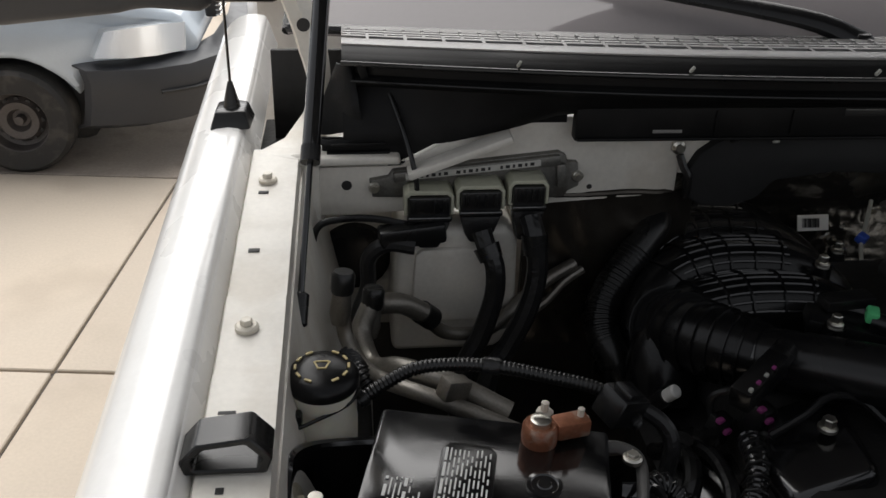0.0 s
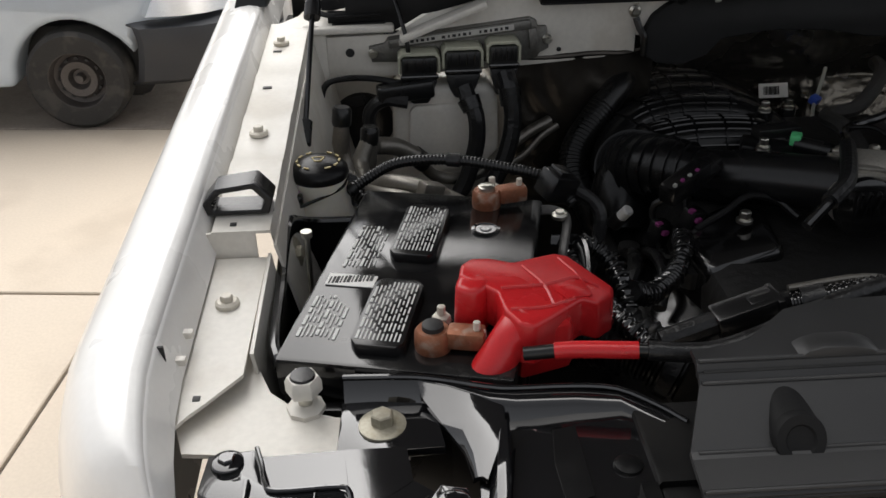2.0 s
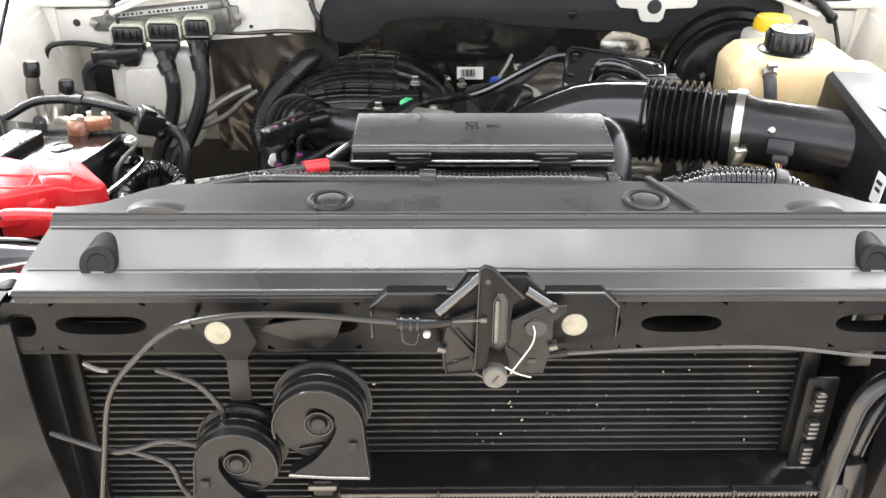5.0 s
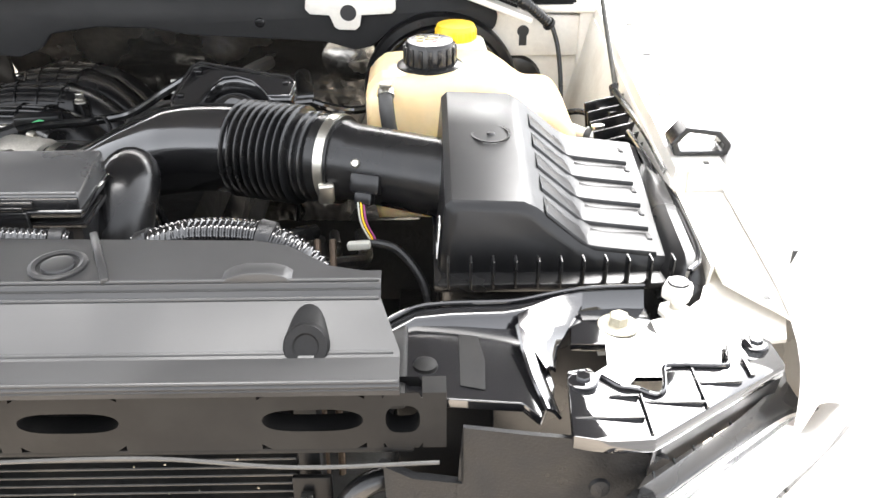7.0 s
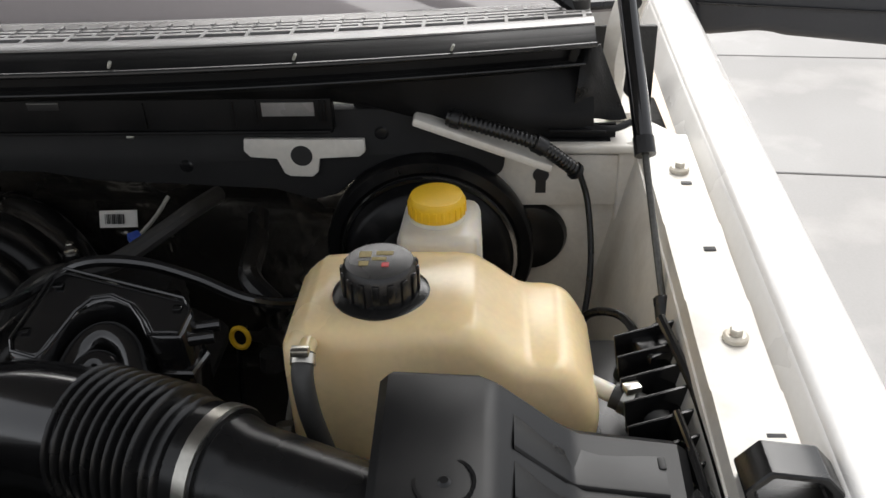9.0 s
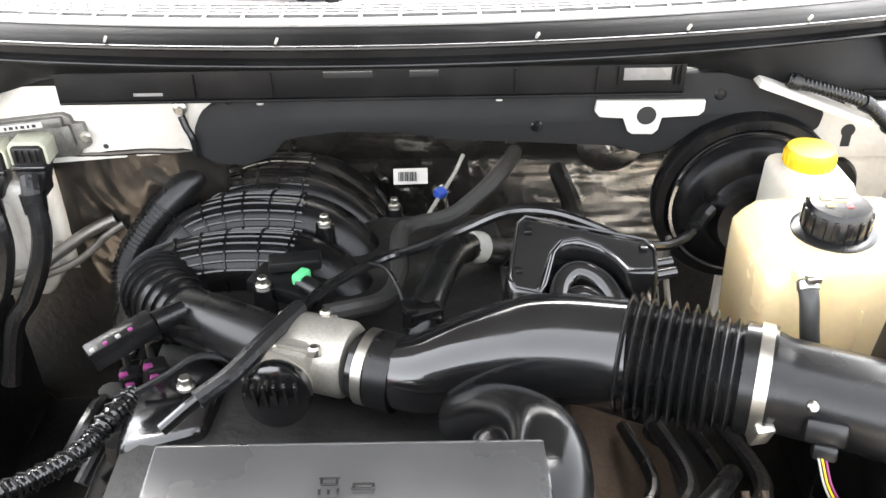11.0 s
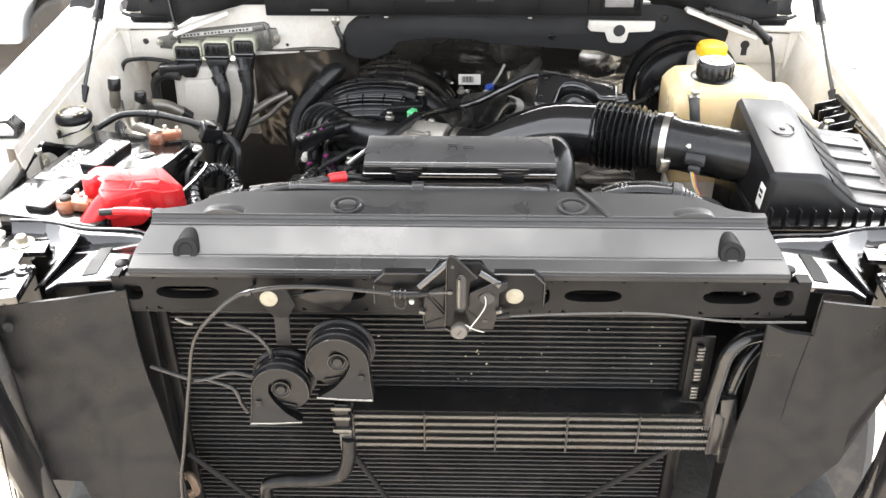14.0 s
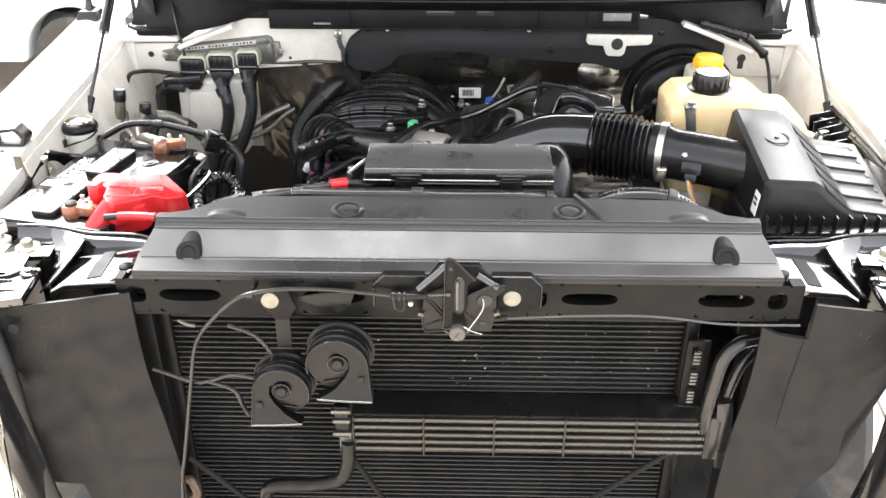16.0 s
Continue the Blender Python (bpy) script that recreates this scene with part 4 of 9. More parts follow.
def battery_tray():
    t = thing("battery_tray", (-0.60, 0.31, 0.95), "black plastic battery tray with a tall side wall", "tray")
    out = [(-0.704, 0.20), (-0.712, 0.24), (-0.714, 0.395), (-0.700, 0.455), (-0.660, 0.470), (-0.62, 0.468)]
    line = spline([(x, y, 0) for x, y in out], 6)
    g = [[(p.x, p.y, (1.172 + 0.018 * max(0.0, 1 - abs(p.y - 0.41) / 0.10) if i > 1 else 1.165) + 0.01 * p.y - 0.45 * max(0.0, p.y - 0.415) - 0.06 * k) for i, p in enumerate(line)] for k in range(5)]
    part("side_wall", slab(B(), g, (0.004, -0.003, 0)), SHINY, t)
    part("rim", sweep(B(), [Vector((p.x, p.y, (1.172 + 0.018 * max(0.0, 1 - abs(p.y - 0.41) / 0.10) if i > 1 else 1.165) + 0.01 * p.y - 0.45 * max(0.0, p.y - 0.415))) for i, p in enumerate(line)], 0.005, 8), SHINY, t)
    part("floor_pan", box(B(), (-0.59, 0.31, 0.985), (0.25, 0.33, 0.02), 0.004), PLASTIC, t)
    part("front_wall", box(B(), (-0.61, 0.155, 1.10), (0.18, 0.012, 0.12), 0.003, (0, 0, -3)), PLASTIC, t)
    part("bolt", hexbolt(B(), (-0.7085, 0.392, 1.166), (1, -0.2, 0.25), 0.007, 0.017, 0.009), PALEBOLTBIG, t)
    rod = B()
    sweep(rod, spline([(-0.692, 0.352, 1.05), (-0.690, 0.352, 1.207)], 4), 0.0028, 8)
    lathe(rod, [(0, 0), (0.0055, 0), (0.0055, 0.006), (0, 0.006)], (-0.690, 0.352, 1.206), n=10)
    part("hold_down_rod", rod, ZINC, t)


battery_tray()


# ---------------------------------------------------------------- chassis that carries it all
def chassis():
    t = thing("chassis", (0, 0.6, 0.45), "unseen chassis and undertray, coloured near black like the shaded bay", "chassis")
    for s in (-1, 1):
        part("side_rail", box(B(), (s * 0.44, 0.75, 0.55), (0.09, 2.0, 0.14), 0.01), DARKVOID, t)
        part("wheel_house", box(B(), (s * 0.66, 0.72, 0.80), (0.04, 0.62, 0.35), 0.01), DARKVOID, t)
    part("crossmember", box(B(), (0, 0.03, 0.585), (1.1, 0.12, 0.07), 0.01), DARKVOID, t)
    # unseen panel, added so bright ground stays hidden behind the engine
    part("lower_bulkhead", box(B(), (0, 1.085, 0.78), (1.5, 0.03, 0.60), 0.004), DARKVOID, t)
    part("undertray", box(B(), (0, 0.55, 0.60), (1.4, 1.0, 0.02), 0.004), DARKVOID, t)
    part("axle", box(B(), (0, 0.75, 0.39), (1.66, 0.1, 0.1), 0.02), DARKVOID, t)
    return t


chassis()
for s in (-1, 1):
    t = thing("truck_wheel", (s * 0.84, 0.75, 0), "large black truck tyre under the wing", "wheel", "truck wheels")
    part("tyre", lathe(B(), [(0.22, -0.11), (0.37, -0.115), (0.39, -0.09), (0.395, 0.0), (0.39, 0.09), (0.37, 0.115), (0.22, 0.11)], (s * 0.76, 0.75, 0.395), (1, 0, 0), 40), TYRE, t)
    part("rim", lathe(B(), [(0, -0.05), (0.22, -0.08), (0.22, 0.08), (0, 0.05)], (s * 0.76, 0.75, 0.395), (1, 0, 0), 32), RIM, t)


# ---------------------------------------------------------------- firewall and cowl
def seal_at(x, back=0.0, up=0.0):
    return Vector((x, 0.736 + 0.36 * x * x + back, 1.404 - 0.065 * x * x + up))


def firewall():
    t = thing("firewall", (0, 0.9, 0.62), "white painted firewall behind the engine", "firewall", kind="structure")
    part("panel", prism(B(), [(-0.70, 1.18), (-0.44, 1.190), (-0.25, 1.203), (-0.25, 1.307), (-0.44, 1.307), (-0.505, 1.299), (-0.60, 1.246), (-0.70, 1.244)], "y", 0.885, 0.905, 0.002), PRIMER, t)
    part("panel", prism(B(), [(0.44, 1.18), (0.70, 1.18), (0.70, 1.244), (0.62, 1.246), (0.50, 1.296), (0.44, 1.300)], "y", 0.885, 0.905, 0.002), PRIMER, t)
    part("middle_panel", box(B(), (0.095, 0.897, 1.27), (0.69, 0.02, 0.08), 0.003), PRIMER, t)
    # stepped white wall on the battery side
    part("left_panel", box(B(), (-0.575, 0.960, 1.088), (0.30, 0.02, 0.224), 0.004), PRIMER, t)
    bm = prism(B(), [(-0.612, 1.0), (-0.607, 1.165), (-0.597, 1.178), (-0.470, 1.180), (-0.455, 1.165), (-0.452, 1.03), (-0.475, 1.0)], "y", 0.845, 0.955, 0.010, 3)
    part("pressed_bulge", bm, PRIMER, t, "white pressed metal bulge")
    bm = prism(B(), [(-0.588, 1.05), (-0.583, 1.145), (-0.575, 1.153), (-0.495, 1.155), (-0.486, 1.145), (-0.486, 1.05)], "y", 0.838, 0.85, 0.004)
    part("pressed_field", bm, PRIMER, t)
    part("right_panel", box(B(), (0.60, 0.905, 0.99), (0.24, 0.02, 0.40), 0.004), PRIMER, t)
    for s in (-1, 1):
        part("corner_wall", box(B(), (s * 0.712, 0.930, 1.05), (0.03, 0.10, 0.42), 0.004), PRIMER, t)
        bm = prism(B(), [(s * 0.60, 0.876), (s * 0.725, 0.872), (s * 0.764, 0.885), (s * 0.768, 0.905), (s * 0.742, 0.945), (s * 0.722, 1.04), (s * 0.712, 1.25), (s * 0.60, 1.25)], "z", 1.250, 1.261, 0.004, 3)
        part("hinge_shelf", bm, PRIMER, t, "white shelf below the hood hinge")
        part("bolt", hexbolt(B(), (s * 0.706, 0.975, 1.262), head=0.007, washer=0.012, tall=0.009), BOLTPAINT, t)
        # two added dark sheets give the shade of the open gap by the hinge
        part("cowl_side", box(B(), (s * 0.714, 1.085, 1.265), (0.100, 0.008, 0.135), 0.002), DARKVOID, t, "added dark panel for the shaded gap behind the hinge")
        part("hinge_well", box(B(), (s * 0.745, 1.03, 1.200), (0.075, 0.26, 0.012), 0.003), DARKVOID, t, "added dark plate for the shade beside the hinge")
        bm = sweep(B(), spline([(s * 0.698, 0.880, 1.253), (s * 0.712, 0.878, 1.259), (s * 0.724, 0.880, 1.259), (s * 0.736, 0.886, 1.253)], 5), 0.006, 10, 0.5)
        part("shelf_fold", bm, PRIMER, t, "rounded fold in the white shelf")
    # slanted white stays under the cowl
    for s, xa, xb in ((-1, -0.592, -0.470), (1, 0.468, 0.62)):
        za, zb = (1.243, 1.290) if s < 0 else (1.300, 1.242)
        L = math.hypot(xb - xa, zb - za)
        part("stay", box(B(), ((xa + xb) / 2, 0.858, (za + zb) / 2 + 0.004), (L, 0.028, 0.010), 0.003, (0, -math.degrees(math.atan2(zb - za, xb - xa)), 0)), PRIMER, t)
    for x, z in ((-0.665, 1.221), (-0.362, 1.215)):
        part("hole", lathe(B(), [(0, 0), (0.0065 if x < -0.5 else 0.0035, 0), (0, 0.001)], (x, 0.884, z), (0, -1, 0), 16), INK, t)
    # keyhole opening
    bm = lathe(B(), [(0, 0), (0.0095, 0), (0, 0.001)], (0.610, 0.8845, 1.220), (0, -1, 0), 16)
    box(bm, (0.610, 0.8845, 1.207), (0.012, 0.001, 0.02))
    part("keyhole", bm, INK, t)
    part("grommet_plate", lathe(B(), [(0, 0), (0.046, 0), (0.042, 0.008), (0.02, 0.014), (0, 0.012)], (0.598, 0.892, 1.135), (0, -1, 0)), RUBBER, t, "round black rubber grommet")
    part("vent_plate", lathe(B(), [(0, 0), (0.05, 0), (0.047, 0.01), (0.02, 0.016), (0, 0.012)], (-0.656, 0.952, 1.088), (0, -1, 0)), RUBBER, t, "round black rubber grommet")
    return t


SET_OUT = Vector((0, -0.014, 0))
firewall()


def felt_pad():
    outline = [(-0.184, 1.309), (-0.187, 1.288), (-0.212, 1.276), (-0.230, 1.262), (-0.240, 1.242), (-0.243, 1.220), (-0.236, 1.202), (-0.218, 1.191), (-0.18, 1.187), (-0.145, 1.200), (-0.125, 1.224), (-0.05, 1.234), (0.03, 1.231), (0.09, 1.220), (0.20, 1.214), (0.30, 1.208), (0.345, 1.194), (0.372, 1.200), (0.41, 1.233), (0.45, 1.248), (0.49, 1.250), (0.53, 1.240), (0.556, 1.222), (0.566, 1.230), (0.569, 1.250), (0.560, 1.264), (0.497, 1.294), (0.465, 1.309)]
    bm = prism(B(), outline, "y", 0.868, 0.886, 0.005)
    pad = thing("sound_pad", (0.14, 0.877, 1.20), "matte black felt sound pad on the firewall", "sound pad")
    part("felt", bm, MATTE, pad)
    for x, z in ((-0.19, 1.285), (0.06, 1.288), (0.20, 1.240), (0.43, 1.280)):
        part("fastener", lathe(B(), [(0, 0), (0.008, 0), (0.006, 0.002), (0, 0.003)], (x, 0.8675, z), (0, -1, 0), 14), PLASTIC, pad)
    t = thing("bracket_plate", (0.342, 0.864, 1.230), "white T-shaped steel bracket plate with a hole", "bracket")
    bm = prism(B(), [(0.274, 1.277), (0.272, 1.262), (0.279, 1.254), (0.309, 1.252), (0.316, 1.234), (0.322, 1.230), (0.348, 1.229), (0.355, 1.235), (0.358, 1.252), (0.404, 1.254), (0.411, 1.260), (0.411, 1.275)], "y", 0.860, 0.8675, 0.0015)
    part("plate", bm, PRIMER, t)
    part("hole", lathe(B(), [(0, 0), (0.0125, 0), (0.0125, 0.001), (0, 0.001)], (0.338, 0.8603, 1.256), (0, -1, 0), 20), INK, t, "dark round hole")


SET_OUT = Vector((0, -0.010, 0))
felt_pad()
SET_OUT = Vector((0, 0, 0))


def foil():
    random.seed(5)
    rows = []
    for i in range(80):
        z = 0.80 + 0.475 * i / 79
        row = []
        for j in range(200):
            x = -0.27 + 0.71 * j / 199
            base = 1.035
            rough = max(0.0, 0.25 + noise.noise(Vector((x * 7, z * 8, 7.0))) * 1.6)
            d = 0.007 * noise.noise(Vector((x * 6, z * 8, 1.0))) + rough * 0.009 * abs(noise.noise(Vector((x * 55 + z * 30, z * 48, 4.0)))) + 0.004 * abs(noise.noise(Vector((x * 9, z * 65, 9.0))))
            row.append((x, base + d - 0.075 * max(0, (z - 1.10) / 0.14), z))
        rows.append(row)
    t = thing("foil_insulation", (0, 0.98, 0.80), "crinkled dark foil insulation on the lower firewall", "insulation")
    part("sheet", slab(B(), rows, (0, 0.012, 0)), FOIL, t, sharp=60)
    disc = []
    for i in range(7):
        r = 0.048 * i / 6 + 0.0005
        disc.append([(0.325 + r * math.cos(a), 0.972 + 0.02 * (r / 0.05) ** 2 + 0.0012 * math.sin(40 * a + 9 * i), 1.140 + r * 0.85 * math.sin(a)) for a in [2 * math.pi * k / 48 for k in range(49)]])
    part("round_patch", slab(B(), disc, (0, 0.003, 0)), FOIL, t, "round embossed foil patch")
    rows = []
    for i in range(40):
        z = 0.985 + 0.221 * i / 39
        rows.append([(x, 0.870 + 0.35 * max(0.0, x + 0.27) + 0.009 * noise.noise(Vector((x * 9, z * 5, 3.0))) + 0.007 * abs(noise.noise(Vector((x * 30 + z * 12, z * 14, 6.0)))), z + 0.008 * noise.noise(Vector((x * 9, 0.0, 2.0)))) for x in [-0.440 + 0.225 * j / 60 for j in range(61)]])
    p = thing("heat_panel", (-0.35, 0.87, 0.84), "aged brown metallic heat panel on the firewall", "insulation")
    part("panel", slab(B(), rows, (0, 0.010, 0)), BROWNFOIL, p, sharp=60)
    part("hem", sweep(B(), [Vector(q) + Vector((0, -0.001, 0)) for q in rows[-1]], 0.004, 8), BROWNFOIL, p)


foil()


def cowl():
    t = thing("cowl", (0, 0.85, 1.30), "weathered grey plastic cowl grille with a black front panel", "cowl")
    xs = [-0.668 + 1.336 * k / 32 for k in range(33)]

    def foot(x):
        """Lower edge of the front panel, which dips towards the corners."""
        return 1.330 - 0.048 * min(1, max(0, (abs(x) - 0.40) / 0.16))

    # black front panel hanging from the seal
    prof = [(0.030, 0.003), (0.010, -0.001), (0.001, -0.007), (0.002, -0.011), (0.014, -0.013), (0.015, -0.027), (0.004, -0.030), (0.006, -0.034), (0.026, -0.044)]
    rows = [[seal_at(x, b, u) for x in xs] for b, u in prof]
    rows.append([Vector((x, max(0.826, min(seal_at(x).y + 0.030, 0.864 + 0.09 * max(0, abs(x) - 0.44))), foot(x) + 0.014)) for x in xs])
    rows.append([Vector((x, max(0.840, min(seal_at(x).y + 0.034, 0.862 + 0.07 * max(0, abs(x) - 0.44))), foot(x))) for x in xs])
    rows.append([Vector((x, max(0.858, min(seal_at(x).y + 0.036, 0.864 + 0.07 * max(0, abs(x) - 0.44))), foot(x) - 0.012)) for x in xs])
    part("front_panel", slab(B(), rows, (0, 0.004, 0.002)), COWLBLACK, t, "black plastic front panel")
    part("seal", sweep(B(), [seal_at(x, -0.001, -0.009) for x in xs], 0.0030, 10), RUBBER, t, "black rubber hood seal")
    part("seal_lip", sweep(B(), [seal_at(x, 0.003, -0.031) for x in xs], 0.0018, 8), RUBBER, t, "thin rubber lip under the seal")
    # tray under the panel, flush with it
    part("tray_bar", box(B(), (-0.008, 0.8505, 1.3075), (0.774, 0.018, 0.041), 0.002), COWLBLACK, t)
    part("tray_edge", box(B(), (-0.008, 0.8395, 1.290), (0.770, 0.006, 0.004), 0.0015), COWLBLACK, t)
    part("opening", box(B(), (-0.283, 0.8410, 1.299), (0.036, 0.0016, 0.004), 0.0005), COWLGREY, t, "narrow pale slit")
    part("opening", box(B(), (0.331, 0.8410, 1.316), (0.058, 0.0016, 0.016), 0.0005), COWLGREY, t, "small pale opening")
    for x in (0.296, 0.366, 0.372):
        part("rib", box(B(), (x, 0.8405, 1.314), (0.0022, 0.004, 0.024), 0.0006), COWLBLACK, t)
    for x in (-0.146, 0.150):
        part("pin", lathe(B(), [(0, 0), (0.0045, 0), (0.004, 0.002), (0, 0.0025)], (x, 0.838, 1.2865), (0, -0.6, -1), 12), GREYPLASTIC, t, "pale plastic push pin")
    for x, w in ((-0.035, 0.060), (0.058, 0.036)):
        part("slot", box(B(), (x, 0.8412, 1.321), (w, 0.0016, 0.008), 0.0004), INK, t, "dark slot")
        # pale strip colours in the highlight along the slot's upper edge
        part("slot_edge", box(B(), (x, 0.8405, 1.3255), (w, 0.003, 0.0012), 0.0004), COWLGREY, t)
    for x in (-0.225, -0.13, 0.17, 0.27):
        part("rib", box(B(), (x, 0.8405, 1.310), (0.0025, 0.004, 0.030), 0.0006), COWLBLACK, t)
    for x in (-0.472, -0.293, -0.099, 0.184, 0.358, 0.513):
        p = seal_at(x, 0.004, -0.002)
        part("clip", box(B(), (p.x, p.y, p.z), (0.003, 0.004, 0.008), 0.0008, (20, 25, 0)), GREYPLASTIC, t)
    # grille deck: rails and slats
    deck = [(0.030, 0.006), (0.043, 0.009), (0.052, 0.007)]
    part("front_deck", slab(B(), [[seal_at(x, b, u) for x in xs] for b, u in deck], (0, 0, -0.006)), COWLGREY, t)
    for b, u in ((0.066, 0.006), (0.080, 0.005), (0.094, 0.004)):
        part("rail", slab(B(), [[seal_at(x, b + k, u) for x in xs] for k in (0, 0.006)], (0, 0, -0.008)), COWLGREY, t)
    part("rear_deck", slab(B(), [[seal_at(x, b, u) for x in xs] for b, u in ((0.107, 0.003), (0.136, 0.000), (0.148, -0.006))], (0, 0, -0.006)), COWLGREY, t)
    part("basin", slab(B(), [[seal_at(x, b, -0.03) for x in xs] for b in (0.04, 0.13)], (0, 0, -0.006)), PLASTIC, t)
    for b0 in (0.052, 0.072, 0.086, 0.100):
        wide = 0.014 if b0 == 0.052 else 0.008
        for k in range(60):
            x = -0.67 + 1.34 * (k + 0.5) / 60
            if b0 == 0.052 and k % 2 == 0:
                continue
            p = seal_at(x, b0 + wide / 2, 0.003)
            part("slat", box(B(), p, (0.004, wide, 0.006)), COWLGREY, t)
    for s in (-1, 1):
        # soft folded rubber that closes the end of the panel
        g = []
        for k in range(12):
            v = k / 11
            left, right = 0.655 - 0.012 * v, 0.674 + 0.034 * v
            g.append([(s * (left + (right - left) * w), 0.905 - 0.012 * v - 0.010 * math.sin(3.4 * w + 2.2 * v) + 0.004 * noise.noise(Vector((w * 3, v * 6, 2.0 + s))), 1.366 - 0.088 * v + 0.004 * math.sin(5 * w + v)) for w in [m / 8 for m in range(9)]])
        part("corner_fold", slab(B(), g, (0, 0.005, 0)), FLAP, t, "creased rubber corner fold")
        part("fold_lip", sweep(B(), spline([(s * 0.640, 0.889, 1.282), (s * 0.662, 0.880, 1.276), (s * 0.690, 0.878, 1.274), (s * 0.712, 0.890, 1.277)], 5), 0.0042, 8, 0.6), FLAP, t)
        part("corner_prong", box(B(), (s * 0.644, 0.893, 1.358), (0.010, 0.006, 0.022), 0.002, (0, s * 18, 0)), COWLBLACK, t)
        under = [(0.40, 1.302), (0.44, 1.302), (0.505, 1.298), (0.56, 1.272), (0.60, 1.249), (0.64, 1.247), (0.694, 1.247)]
        g = [[(s * x, 0.866 + 0.07 * max(0, x - 0.44), z + (foot(x) - 0.004 - z) * v) for x, z in under] for v in (0, 0.35, 0.7, 1.0)]
        part("corner_panel", slab(B(), g, (0, 0.004, 0)), COWLBLACK, t)
        for k in range(3):
            part("louvre", box(B(), (s * 0.650, 0.877, 1.250 + 0.0115 * k), (0.088 - 0.012 * k, 0.010, 0.0035), 0.001, (0, s * 2, 0)), COWLBLACK, t)
    return t


cowl()

# windscreen
rows = []
for k in range(9):
    v = k / 8
    rows.append([(x * (1 - 0.13 * v), seal_at(x).y + 0.140 + 0.62 * v - 0.10 * v * (x / 0.7) ** 2 * -1, seal_at(x).z - 0.012 + 0.52 * v) for x in [-0.74 + 1.48 * j / 16 for j in range(17)]])
t = thing("windscreen", (0, 1.1, 1.40), "windscreen with the sky's reflection put into its grey", "windscreen")
part("glass", slab(B(), rows, (0, 0.003, -0.005)), SCREEN, t)
part("lower_seal", sweep(B(), [Vector(p) + Vector((0, 0.004, 0.004)) for p in rows[0]], 0.007, 8), RUBBER, t, "black rubber edge seal")
for side in (0, -1):
    part("side_seal", sweep(B(), [Vector(r[side]) for r in rows], 0.008, 8), RUBBER, t, "black rubber edge seal")


def wiper(pivot, elbow, tip, name="wiper"):
    t = thing(name, pivot, "black windscreen wiper arm resting on the glass", "wiper", "wipers")
    p, e, q = Vector(pivot), Vector(elbow), Vector(tip)
    part("arm", sweep(B(), spline([p, p.lerp(e, 0.25) + Vector((0, 0, 0.012)), e], 6), lambda u: 0.017 - 0.007 * u, 10, 0.6), PLASTIC, t)
    part("pivot_cap", lathe(B(), [(0, -0.02), (0.014, -0.02), (0.014, 0.006), (0.008, 0.012), (0, 0.012)], p), PLASTIC, t)
    part("blade", sweep(B(), [e + Vector((0, 0, 0.002)), e.lerp(q, 0.5), q], 0.006, 6, 0.5), RUBBER, t)


wiper((-0.05, 0.868, 1.398), (-0.33, 0.965, 1.445), (-0.62, 1.10, 1.505))
wiper((0.655, 0.99, 1.385), (0.46, 0.985, 1.430), (0.05, 0.985, 1.490))


# ---------------------------------------------------------------- raised hood, hinges, struts
def hood():
    t = thing("raised_hood", (0, 0.9, 1.5), "open white hood held up over the engine bay", "hood")
    base, tilt = Vector((0, 0.93, 1.53)), radians(54)
    rows = []
    for k in range(13):
        v = k / 12 * 1.12
        bow = 0.04 * math.sin(math.pi * k / 12)
        rows.append([base + Vector((x, -math.cos(tilt) * v + math.sin(tilt) * (bow + 0.03 * (1 - (x / 0.78) ** 2)), math.sin(tilt) * v + math.cos(tilt) * (bow + 0.03 * (1 - (x / 0.78) ** 2)))) for x in [-0.78 + 1.56 * j / 16 for j in range(17)]])
    part("outer_skin", slab(B(), rows, (0, 0.004, 0.004)), WHITE, t)
    inner = [[p + Vector((0, -0.024, -0.018)) for p in row] for row in rows]
    part("inner_panel", slab(B(), inner, (0, 0.012, 0.008)), HOODLINER, t, "dark liner under the hood")
    for s in (-1, 1):
        pts = [(s * 0.700, 0.945, 1.262), (s * 0.697, 0.940, 1.30), (s * 0.695, 0.935, 1.335), (s * 0.706, 0.945, 1.385), (s * 0.728, 0.955, 1.45), (s * 0.742, 0.93, 1.54), (s * 0.73, 0.88, 1.63)]
        line = spline(pts, 6)
        g = [[p + Vector((s * w * (0.25 + 0.75 * min(1, k / 16)), abs(w) * 0.5 - 0.35 * w, 0)) for k, p in enumerate(line)] for w in (-0.016, -0.008, 0.0, 0.008, 0.016)]
        part("hinge_arm", slab(B(), g, (s * 0.003, 0.004, 0.0)), PRIMER, t, "white painted hinge arm")
        part("hinge_foot", box(B(), (s * 0.703, 0.955, 1.268), (0.030, 0.06, 0.012), 0.004), PRIMER, t)
        part("hinge_hole", lathe(B(), [(0, 0), (0.008, 0), (0.008, 0.0012), (0, 0.0012)], (s * 0.712, 0.937, 1.400), (0, -1, 0.1), 16), INK, t)
    return t


hood()


